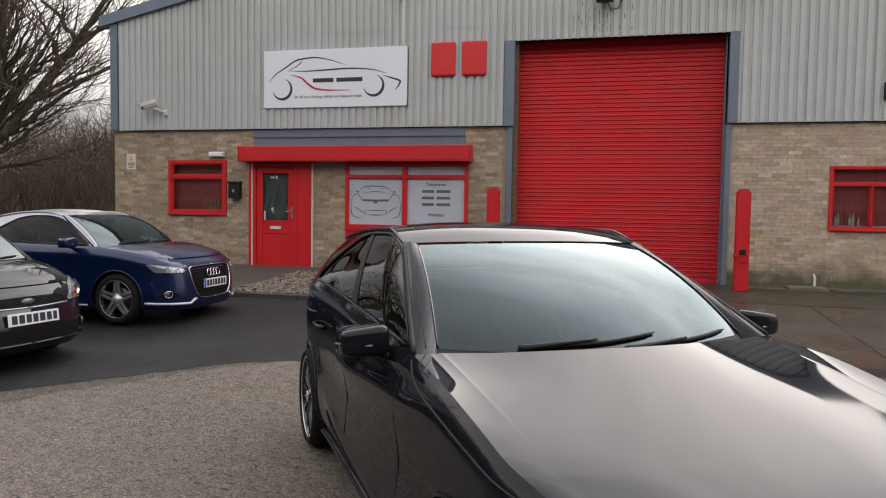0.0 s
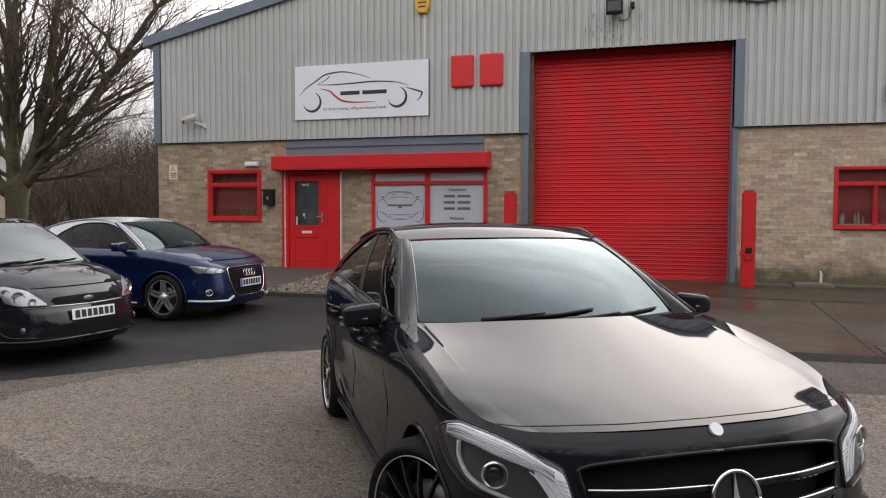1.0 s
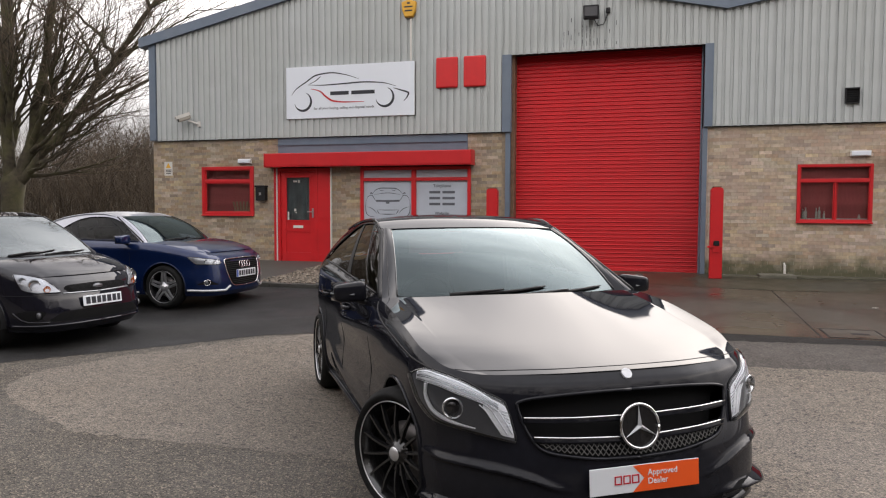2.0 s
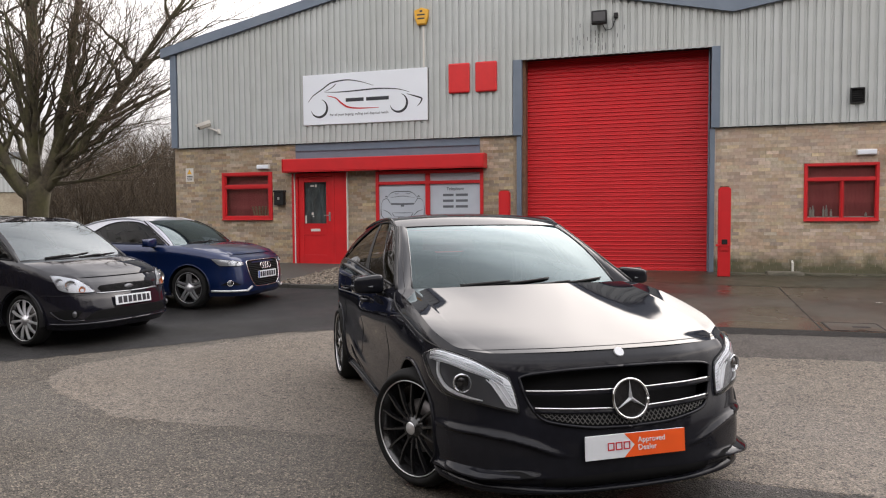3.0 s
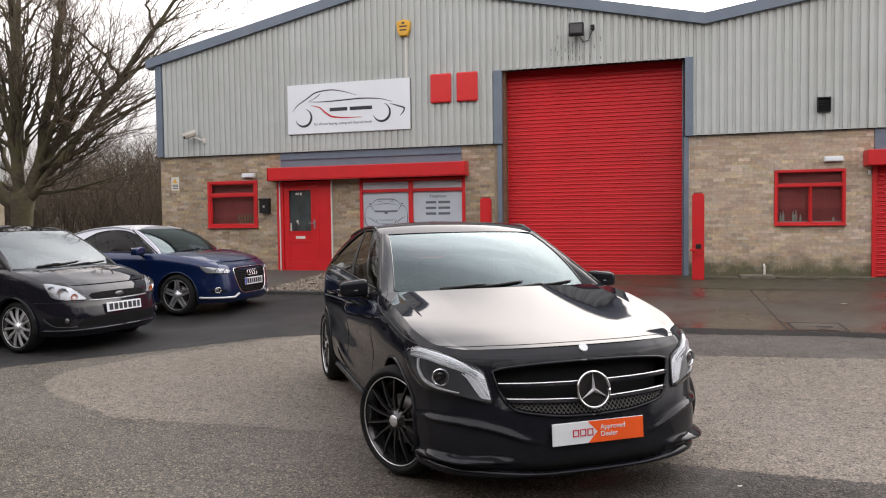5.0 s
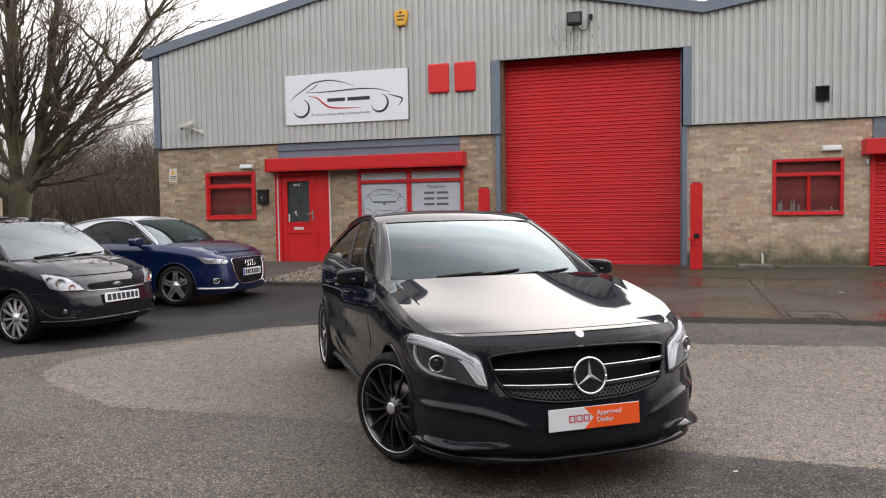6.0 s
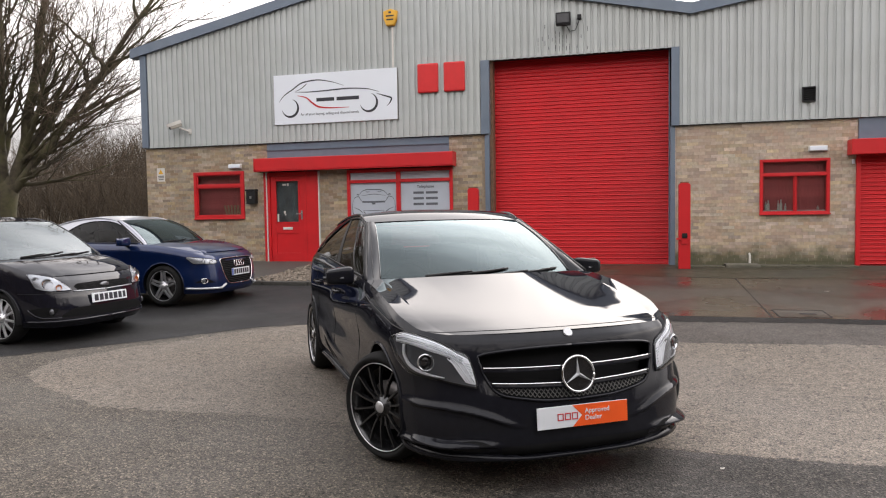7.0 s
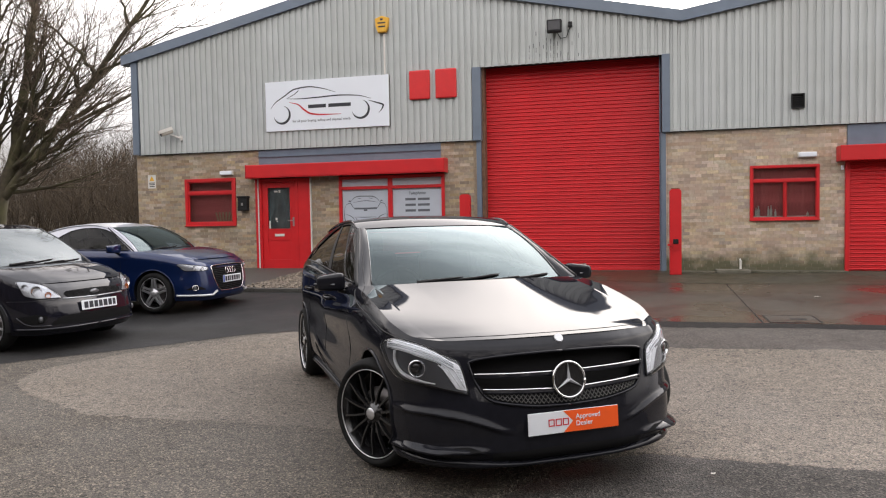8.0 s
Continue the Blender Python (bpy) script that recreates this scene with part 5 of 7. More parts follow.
PLATE_ORANGE = mat("plate_orange", (0.88, 0.105, 0.012), 0.4, vary=0.04)
LIP_GREY = mat("pale_satin_trim", (0.55, 0.56, 0.58), 0.35, 0.3, vary=0.06)


def wheel(parent, x, y, z, r, width, rim_r, spokes, style, steer, sign):
    """A road wheel: tyre, lip, barrel, spokes, hub cap and brake disc; its outer face looks along -y before it is turned."""
    w = new("wheel")
    w.parent = parent
    w.matrix_basis = pose(x, y, z, 0, 0, steer + (0 if sign < 0 else 180))
    h = width / 2
    bm = bmesh.new()
    lathe(bm, [(rim_r - 0.006, -h + 0.022), (rim_r + 0.012, -h + 0.004), (rim_r + (r - rim_r) * 0.45, -h - 0.008), (r - 0.022, -h + 0.006), (r - 0.006, -h + 0.026), (r, -h + 0.05), (r, h - 0.05), (r - 0.006, h - 0.026),
               (r - 0.022, h - 0.006), (rim_r, h)], 64)
    for gy in (-0.045, 0.0, 0.045):
        lathe(bm, [(r + 0.001, gy - 0.005), (r - 0.006, gy), (r + 0.001, gy + 0.005)], 64)
    part("tyre", bm, RUBBER, w, "", True)
    face, lip = style
    bm = bmesh.new()
    lathe(bm, [(rim_r, -h + 0.010), (rim_r + 0.003, -h + 0.006), (rim_r + 0.001, -h + 0.003), (rim_r - 0.002, -h + 0.004), (rim_r - 0.0025, -h + 0.008)], 64)
    part("rim_lip", bm, lip, w, "", True)
    bm = bmesh.new()
    lathe(bm, [(rim_r - 0.002, -h + 0.0075), (rim_r - 0.012, -h + 0.03), (rim_r - 0.03, -h + 0.06), (rim_r - 0.035, h - 0.01)], 48)
    part("rim_barrel", bm, RIM_BLACK, w, "", True)
    n, wide0, wide1, twin = spokes
    sm = None
    for k in range(n):
        a = k * math.tau / n
        if sm is None:
            bm = bmesh.new()
            offs = (-0.03, 0.03) if twin else (0.0,)
            for o in offs:
                rows = []
                for i in range(6):
                    u = i / 5
                    rr = 0.045 + (rim_r - 0.058) * u
                    ww = wide0 + (wide1 - wide0) * u
                    yy = -h + 0.016 - 0.012 * math.sin(math.pi * min(1, u * 1.1)) + 0.01 * (1 - u)
                    oo = o * (1 - 0.3 * u)
                    rows.append([(oo - ww, yy + 0.02, rr), (oo - ww * 0.6, yy, rr), (oo + ww * 0.6, yy, rr), (oo + ww, yy + 0.02, rr)])
                grid(bm, rows, flip=True)
            ob = part("spoke", bm, face, w, "", False)
            sm = ob.data
        else:
            ob = new("spoke", sm)
            ob.parent = w
        ob.matrix_basis = Matrix.Rotation(a, 4, 'Y')
    bm = bmesh.new()
    lathe(bm, [(0.0005, -h + 0.004), (0.032, -h + 0.005), (0.038, -h + 0.01), (0.040, -h + 0.02), (0.07, -h + 0.026), (0.075, -h + 0.06)], 28)
    part("hub", bm, face, w, "", True)
    bm = bmesh.new()
    lathe(bm, [(0.0005, -h + 0.0005), (0.030, -h + 0.001), (0.034, -h + 0.006)], 24)
    part("hub_cap", bm, ALLOY, w, "silver centre cap", True)
    bm = bmesh.new()
    lathe(bm, [(0.06, -h + 0.085), (0.145, -h + 0.085), (0.145, -h + 0.1)], 36)
    part("brake_disc", bm, DISC, w, "", True)
    return w


def cabin(bd, parent):
    """Dark floor, dashboard, seats with head rests, steering wheel and mirror, seen through the glass."""
    xf, xr, yf = bd.roof[0], bd.roof[1], bd.roof[2]
    bx = bd.cowl[0]
    tail = bd.px(bd.s_tail)
    part("floor_pan", boxes((tail - 0.15, 0.62, -0.62, 0.62, 0.2, 0.24), (tail, bx + 0.1, -0.70, 0.70, 0.21, 0.30)), CABIN, parent)
    bm = boxes((bx - 0.52, bx - 0.06, -0.68, 0.68, 0.72, bd.cowl[3] - 0.06), bevel=0.05)
    part("dashboard", bm, CABIN, parent)
    for y in (-0.36, 0.36):
        bm = bmesh.new()
        box(bm, bx - 1.5, bx - 1.02, y - 0.25, y + 0.25, 0.42, 0.58, 0.05)
        part("seat", bm, SEAT, parent)
        bm = bmesh.new()
        box(bm, -0.07, 0.07, -0.25, 0.25, 0.0, 0.62, 0.05)
        ob = part("seat_back", bm, SEAT, parent)
        ob.matrix_basis = pose(bx - 1.5, y, 0.55, 0, -14, 0)
        bm = bmesh.new()
        box(bm, -0.05, 0.05, -0.13, 0.13, 0.66, 0.84, 0.035)
        rod(bm, (0, -0.06, 0.6), (0, -0.06, 0.7), 0.008)
        rod(bm, (0, 0.06, 0.6), (0, 0.06, 0.7), 0.008)
        ob = part("head_rest", bm, SEAT, parent)
        ob.matrix_basis = pose(bx - 1.5, y, 0.50, 0, -12, 0)
    bm = bmesh.new()
    box(bm, tail + 0.35, tail + 0.5, -0.6, 0.6, 0.5, 1.08, 0.06)
    part("rear_seat", bm, SEAT, parent)
    bm = bmesh.new()
    pts = [(0, 0.185 * math.cos(a), 0.185 * math.sin(a)) for a in steps(0, math.tau, 28)]
    tube(bm, pts, 0.016, 8)
    box(bm, -0.02, 0.03, -0.06, 0.06, -0.05, 0.05, 0.015)
    box(bm, -0.005, 0.012, -0.18, 0.18, -0.02, 0.02)
    ob = part("steering_wheel", bm, CABIN, parent)
    ob.matrix_basis = pose(bx - 0.66, -0.37, 0.9, 0, 24, 0)
    bm = boxes((xf + 0.14, xf + 0.17, -0.13, 0.13, bd.roof[4] - 0.10, bd.roof[4] - 0.03), bevel=0.012)
    part("rear_view_mirror", bm, CABIN, parent)


def roof_rail(bd, parent, paint, sign):
    bm = bmesh.new()
    tube(bm, [bd.flank(u, 1.0, sign, 0.004) for u in steps(0.0, 1, 24)], [0.004, 0.006, 0.009] + [0.012] * 22, 8)
    part("roof_rail", bm, paint, parent, "", True)


def side_glazing(bd, parent, paint, frame_paint, glass_side, sign):
    """Two side windows under one arched line: glass, the frame above, the strip below, the rear quarter and the door pillar."""
    keys, split = bd.glazing
    arch, end = keyed(keys), keys[-1][0]
    us = steps(0.012, 0.10, 14)[:-1] + steps(0.10, end, 34)

    def side(u, w, out=0.0):
        return bd.flank(u, w, sign, out)
    shell_grid("window_frame", lambda u, k: side(u, arch(u) + (1 - arch(u)) * k), us, steps(0, 1, 6), frame_paint, parent, flip=sign < 0)
    shell_grid("window_frame", lambda u, w: side(u, w), steps(0, 0.012, 2), steps(0, 1, 16), frame_paint, parent, flip=sign < 0)
    shell_grid("rear_quarter", lambda u, w: side(u, w), steps(end, 1, 12), steps(0, 1, 16), paint, parent, flip=sign < 0)
    shell_grid("waist_strip", lambda u, k: side(u, 0.06 * k), steps(0.012, end, 24), steps(0, 1, 3), paint, parent, flip=sign < 0)
    for a, b in ((0.012, split - 0.015), (split + 0.015, end)):
        ob = shell_grid("side_window", lambda u, k: side(u, 0.06 + (arch(u) - 0.06) * k, -0.006), steps(a, b, 20), steps(0, 1, 8), glass_side, parent, flip=sign < 0)
        ob.visible_shadow = False
    shell_grid("door_pillar", lambda u, k: side(u, 0.06 + (arch(u) - 0.06) * k, -0.003), steps(split - 0.025, split + 0.025, 3), steps(0, 1, 8), BLACK, parent, flip=sign < 0)
    bm = bmesh.new()
    tube(bm, [side(0.012, w, 0.002) for w in steps(0.05, arch(0.012) - 0.01, 10)] + [side(u, arch(u), 0.002) for u in us], 0.005, 6)
    part("window_seal", bm, BLACK, parent, "", True)


def cabin_shell(bd, parent, paint, roof_paint, rail_paint, glass_side, glass_front):
    """Bonnet, screen, pillars, flanks, roof and tailgate."""
    if bd.crease:
        shell_grid("bonnet", lambda q, r: bd.bonnet_even(q, r), lines([-1, -0.87, -0.83, 0.83, 0.87, 1], 10), steps(0, 0.92, 44) + steps(0.92, 1, 14)[1:], paint, parent)
    else:
        shell_grid("bonnet", lambda q, r: bd.bonnet(q, r), steps(-1, 1, 48), steps(0, 1, 40), paint, parent)
    shell_grid("scuttle", lambda q, w: tuple(Vector(bd.cowl_at(q)).lerp(Vector(bd.screen(q, 0.02)), w) + Vector((0, 0, -0.018 * math.sin(math.pi * w)))), steps(-1, 1, 30), steps(0, 1, 5), CABIN, parent)
    shell_grid("windscreen", lambda q, w: bd.screen(q, w), steps(-1, 1, 28), steps(0, 1, 16), glass_front, parent).visible_shadow = False
    band = 0.035
    shell_grid("screen_band", lambda q, w: bd.screen(q, w, -0.004), lines([-1, -1 + band, 1 - band, 1], 8), lines([0, 0.05, 0.955, 1], 6), BLACK, parent, holes=((-1 + band, 1 - band, 0.05, 0.955),))
    for sign in (1, -1):
        def pillar(k, w):
            a, b = Vector(bd.screen(sign, w, 0.002)), Vector(bd.flank(0.0, w, sign))
            along = Vector(bd.flank(0.0, 1.0, sign)) - Vector(bd.flank(0.0, 0.0, sign))
            face = (b - a).cross(along).normalized()
            if face.z < 0:
                face = -face
            return a.lerp(b, k) + face * 0.013 * 4 * k * (1 - k)
        shell_grid("a_pillar", pillar, steps(0, 1, 10), steps(-0.2, 1, 18), rail_paint, parent, flip=sign > 0)
        bm = bmesh.new()
        tube(bm, [Vector(pillar(0.0, w)) + Vector((0, 0, 0.002)) for w in steps(0, 1, 16)], 0.004, 6)
        part("screen_seal", bm, RIM_BLACK, parent, "", True)
        bm = bmesh.new()
        tube(bm, [Vector(pillar(0.95, w)) for w in steps(0, 1, 16)], 0.011, 6)
        tube(bm, [Vector(pillar(0.5, w)) for w in steps(0, 1, 16)], 0.002, 6)
        part("door_gap", bm, BLACK, parent, "", True)
        side_glazing(bd, parent, paint, rail_paint, glass_side, sign)
        roof_rail(bd, parent, rail_paint, sign)
    shell_grid("roof", lambda q, u: bd.top_at(q, u), steps(-1, 1, 28), steps(0, 1, 26), roof_paint, parent)

    def hatch(q, w):
        t = bd.top_at(q, 1.0)
        b = bd.at(1 - (1 - bd.s_tail) * abs(q), 1.0, 0, 1 if q >= 0 else -1)
        return (t[0] + (b[0] - t[0]) * w - 0.03 * math.sin(math.pi * w), t[1] + (b[1] - t[1]) * w, t[2] + (b[2] - t[2]) * w)
    shell_grid("tailgate", hatch, steps(-1, 1, 20), steps(0, 1, 12), paint, parent, holes=((-0.85, 0.85, 0.18, 0.8),))
    shell_grid("rear_window", lambda q, w: hatch(q, w), steps(-0.85, 0.85, 16), steps(0.18, 0.8, 8), glass_side, parent).visible_shadow = False


def arches(bd, parent, wheels, arch, paint, lip=0.018):
    """Rolled arch lips and dark inner wheel wells."""
    for sign in (1, -1):
        for wx, wz in wheels:
            bm = bmesh.new()
            pts = []
            for a in steps(-0.28 * math.pi / 2, math.pi + 0.28 * math.pi / 2, 40):
                px, pz = wx + arch * math.cos(a), wz + arch * math.sin(a)
                s = bd.s_at(px)
                v = bd.v_at(s, pz)
                if v < 0.0:
                    continue
                p = bd.at(s, v, 0.001, sign)
                pts.append((px, p[1], pz))
            tube(bm, pts, lip / 2, 6)
            part("arch_lip", bm, paint, parent, "", True)
            bm = bmesh.new()
            rows = []
            for a in steps(-0.2, math.pi + 0.2, 24):
                rows.append([(wx + (arch + 0.006) * math.cos(a), sign * yy, wz + (arch + 0.006) * math.sin(a)) for yy in (0.45, 0.86)])
            grid(bm, rows)
            box(bm, wx - arch, wx + arch, min(sign * 0.44, sign * 0.46), max(sign * 0.44, sign * 0.46), 0.2, wz + arch)
            part("wheel_well", bm, BLACK, parent, "", True)


def mirror(parent, x, y, z, sign, paint, size=1.0, wide=0.118, tall=0.075, taper=0.12):
    m = new("door_mirror")
    m.parent = parent
    m.matrix_basis = pose(x, y, z)
    bm = bmesh.new()
    bmesh.ops.create_uvsphere(bm, u_segments=20, v_segments=12, radius=1.0)
    for v in bm.verts:
        c = v.co
        px, py, pz = [math.copysign(abs(k) ** (0.52 if tall > 0.07 else 0.4), k) for k in c]
        v.co = Vector((0.075 * px * size * (1.0 if px > 0 else 0.45), wide * py * size, tall * pz * size * (1 - (taper if pz > 0 else 0.04) * sign * py)))
    part("shell", bm, paint, m, "", True)
    bm = bmesh.new()
    box(bm, -0.037 * size, -0.034 * size, -0.1 * size, 0.1 * size, -0.055 * size, 0.055 * size)
    part("glass", bm, CHROME, m, "mirror glass")
    bm = bmesh.new()
    tube(bm, [(0, -sign * 0.06, -0.055), (0.0, -sign * 0.12, -0.075), (0.01, -sign * 0.2, -0.085)], [0.03, 0.026, 0.03], 8, 0.6)
    part("stalk", bm, BLACK, m, "", True)
    bm = bmesh.new()
    tube(bm, [(0.074 * size, -0.02 * sign, -0.01), (0.06 * size, 0.06 * sign, -0.01), (0.02 * size, 0.112 * sign, -0.005)], 0.006, 6)
    part("indicator", bm, LAMP_IN if paint is CAR_BLACK else paint, m)
    return m


def wipers(bd, parent):
    """Two slim wipers parked along the foot of the screen, each an arm with a blade."""
    for q0, q1, w0, w1 in ((-0.56, 0.26, 0.025, 0.085), (0.04, 0.86, 0.01, 0.045)):
        w = new("wiper")
        w.parent = parent
        bm = bmesh.new()
        tube(bm, [Vector(bd.screen(q0 + (q1 - q0) * t, w0 + (w1 - w0) * t * t, 0.008)) for t in steps(0, 1, 12)], [0.005] + [0.0085] * 11 + [0.004], 6)
        part("blade", bm, BLACK, w, "", True)
        bm = bmesh.new()
        tube(bm, [Vector(bd.screen(q0 - 0.04 + (q1 - q0) * t, w0 - 0.02 + (w1 - w0 + 0.02) * t, 0.012 + 0.008 * math.sin(3 * t))) for t in steps(0, 0.55, 8)], [0.015, 0.014, 0.013, 0.012, 0.010, 0.009, 0.008, 0.007, 0.006], 6)
        part("arm", bm, BLACK, w, "", True)


def number_plate(parent, m, bars, band, white=PLATE_WHITE):
    p = new("number_plate")
    p.parent = parent
    p.matrix_basis = m
    part("plate", boxes((-0.26, 0.26, -0.006, 0.0, -0.0555, 0.0555), bevel=0.002), white, p)
    x = -0.20 if band else -0.225
    for w in bars:
        part("bar", boxes((x, x + w, -0.0085, -0.006, -0.038, 0.038)), INK, p)
        x += w + 0.018
    if band:
        part("band", boxes((-0.258, -0.218, -0.008, -0.006, -0.052, 0.052)), PLATE_BLUE, p, "blue band")
    return p


def headlamp(bd, car, sg, s0, s1, lo, hi, inside, units):
    """A lamp set in the skin: a housing, its reflectors or projector, and a clear cover."""
    hl = new("headlamp")
    hl.parent = car
    panel(bd, "housing", hl, inside, s0, s1, lo, hi, 0.002, sg, n=30, m=10)
    for s, z, r, kind in units:
        p = Vector(bd.at(s, bd.v_at(s, z), 0.006, sg))
        q = Vector(bd.at(s, bd.v_at(s, z), 0.04, sg))
        ahead = ((q - p).normalized() * 0.35 + Vector((0.9, 0.15 * sg, 0))).normalized()
        m = Matrix.Translation(p) @ ahead.to_track_quat('-Y', 'Z').to_matrix().to_4x4()
        bm = bmesh.new()
        if kind == 'projector':
            lathe(bm, [(r, -0.006), (r * 0.92, -0.018), (r * 0.8, -0.012), (r * 0.72, 0.0)], 28)
            part("projector_ring", bm, LAMP_SILVER, hl, "", True).matrix_basis = m
            bm = bmesh.new()
            bmesh.ops.create_uvsphere(bm, u_segments=18, v_segments=10, radius=r * 0.72)
            ob = part("projector_lens", bm, RIM_BLACK, hl, "dark projector lens", True)
            ob.matrix_basis = m @ Matrix.Diagonal((1, 0.5, 1, 1))
        else:
            lathe(bm, [(r, -0.016), (r * 0.85, -0.004), (r * 0.5, 0.004), (0.001, 0.006)], 24)
            part("lamp_bowl", bm, AMBER if kind == 'amber' else CHROME, hl, "", True).matrix_basis = m
    ob = panel(bd, "clear_cover", hl, LENS_GLASS, s0, s1, lo, hi, 0.022, sg, n=30, m=8, thick=0.02)
    ob.visible_shadow = False
    edge = [(s, lo(s)) for s in steps(s0, s1, 24)] + [(s, hi(s)) for s in steps(s1, s0, 24)]
    line(bd, "seal", hl, BLACK, edge + edge[:1], 0.008, 0.003, sg)
    return hl


def trims(bd, car, sg, seams, handle_z, handles, paint):
    """Door seams, door handles and the strip under the side windows."""
    for x in seams:
        s = bd.s_at(x)
        line(bd, "door_seam", car, BLACK, [(s, z) for z in steps(0.27, bd.at(s, 0.97)[2], 10)], 0.006, -0.001, sg)
    for x, leaf in handles:
        bm = bmesh.new()
        pts = [Vector(bd.at(bd.s_at(x + d), bd.v_at(bd.s_at(x + d), handle_z), o, sg)) for d, o in ((0.1, 0.0), (0.085, 0.03), (0.0, 0.036), (-0.085, 0.03), (-0.1, 0.0))]
        tube(bm, pts, 0.013, 8)
        part("door_handle", bm, paint, leaf, "", True)
    bm = bmesh.new()
    tube(bm, [bd.flank(u, 0.035, sg, 0.004) for u in steps(0.03, 0.8, 24)], 0.006, 6)
    part("window_strip", bm, BLACK, car, "", True)

def hatchback():
    """The black five-door hatchback in the yard's middle."""
    bd = Body(
        plan=[(0.815, 0), (0.806, 0.25), (0.755, 0.5), (0.65, 0.70), (0.455, 0.825), (0.2, 0.878), (-0.3, 0.888), (-1.35, 0.888), (-2.0, 0.892), (-2.65, 0.908), (-2.9, 0.88), (-3.1, 0.80), (-3.3, 0.62), (-3.38, 0.3), (-3.39, 0)],
        front=[(0, 0.05), (0.12, 0.0), (0.3, 0.006), (0.45, 0.02), (0.67, 0.068), (0.83, 0.10), (0.94, 0.125), (1, 0.16)],
        side=[(0, 0.06), (0.12, 0.018), (0.3, 0.004), (0.5, 0.016), (0.68, 0.004), (0.85, 0.012), (0.95, 0.03), (1, 0.058)],
        rear=[(0, 0.06), (0.2, 0.0), (0.5, 0.01), (0.8, 0.03), (1, 0.1)],
        top=[(-0.82, 0.80), (-0.67, 0.802), (-0.46, 0.818), (-0.28, 0.862), (0, 0.925), (0.3, 0.975), (0.6, 1.0), (1.4, 1.03), (2.4, 1.07), (3.0, 1.08), (3.39, 1.02)],
        low=[(-0.87, 0.165), (-0.4, 0.175), (0.3, 0.19), (2.6, 0.20), (3.39, 0.26)],
        cowl=(-0.60, -0.40, 0.83, 0.952, 0.956), roof=(-1.37, -3.0, 0.645, 0.58, 1.372, 1.447, 1.33), rise=(0.058, 0.15), pane=((-0.652, 0.712, 1.003, 0.18), (-1.328, 0.589, 1.368, 0.06)), crown=-0.012, glazing=([(0.012, 0.80), (0.03, 0.885), (0.07, 0.93), (0.16, 0.945), (0.42, 0.935), (0.58, 0.87), (0.70, 0.70), (0.79, 0.42), (0.83, 0.12)], 0.42), dome=0.0, crease=0.024,
        ridges=[([(0.054, 0.34), (0.07, 0.357), (0.09, 0.395), (0.115, 0.428), (0.14, 0.44), (0.17, 0.44), (0.20, 0.43)], 0.020, 0.019, 0.007),
                ([(0.074, 0.25), (0.10, 0.258), (0.148, 0.244), (0.196, 0.231), (0.226, 0.245)], 0.034, 0.018, 0.008),
                ([(0.30, 0.865), (0.45, 0.80), (0.60, 0.715)], 0.014, 0.05, 0.10),
                ([(0.33, 0.34), (0.50, 0.36), (0.66, 0.46)], 0.016, 0.04, 0.07)])
    bd.s_corner, bd.s_cowl, bd.s_tail = bd.s_at(0.565), bd.s_at(-0.60), bd.s_at(-3.05)
    car = thing("car", "glossy black five-door hatchback with black alloy wheels", "car")
    WH = [(0.0, 0.32), (-2.699, 0.32)]

    g_lo = keyed([(0, 0.469), (0.03, 0.473), (0.056, 0.489), (0.079, 0.516), (0.092, 0.59), (0.101, 0.684)])
    g_hi = keyed([(0, 0.728), (0.05, 0.724), (0.094, 0.704), (0.101, 0.692)])
    doors = skin(bd, car, CAR_BLACK, WH, 0.362, (lambda s, v: s < 0.101 and bd.v_at(s, g_lo(s)) < v < bd.v_at(s, g_hi(s)),), (("front_door", -0.62, -1.55), ("rear_door", -1.55, -2.32)))
    cabin_shell(bd, car, CAR_BLACK, CAR_BLACK, CAR_BLACK, SIDE_GLASS, SCREEN)
    arches(bd, car, WH, 0.362, CAR_BLACK)
    cabin(bd, car)
    for x, steer in ((0.0, 29), (-2.699, 0)):
        for sg in (-1, 1):
            wheel(car, x, sg * (0.805 if x == 0 else 0.79), 0.318, 0.320, 0.225, 0.256, (14, 0.0095, 0.0075, False), (RIM_BLACK, ALLOY), steer, sg)
    mirror(car, -0.83, -0.963, 1.018, -1, CAR_BLACK, 1.0, 0.098, 0.058, 0.22)
    mirror(car, -0.83, 0.963, 1.018, 1, CAR_BLACK, 1.0, 0.098, 0.058, 0.22)
    wipers(bd, car)
    for sg in (-1, 1):
        # swept headlamp with a light guide and a projector
        lo = keyed([(0.102, 0.545), (0.142, 0.580), (0.174, 0.598), (0.198, 0.655), (0.209, 0.715), (0.2155, 0.752)])
        hi = keyed([(0.102, 0.555), (0.112, 0.700), (0.130, 0.738), (0.154, 0.780), (0.175, 0.797), (0.192, 0.802), (0.207, 0.782), (0.2155, 0.757)])
        hl = headlamp(bd, car, sg, 0.1025, 0.215, lo, hi, LAMP_IN, [(0.158, 0.664, 0.047, 'projector')])
        guide = [(0.190, 0.742), (0.189, 0.70), (0.182, 0.655), (0.169, 0.622), (0.154, 0.605), (0.136, 0.594)]
        fs, fz = keyed([(i, g[0]) for i, g in enumerate(guide)]), keyed([(i, g[1]) for i, g in enumerate(guide)])
        bm = bmesh.new()
        tube(bm, [bd.at(fs(t), bd.v_at(fs(t), fz(t)), 0.012, sg) for t in steps(0, 5, 30)], [0.009] * 20 + [0.009 - 0.0006 * k for k in range(11)], 6)
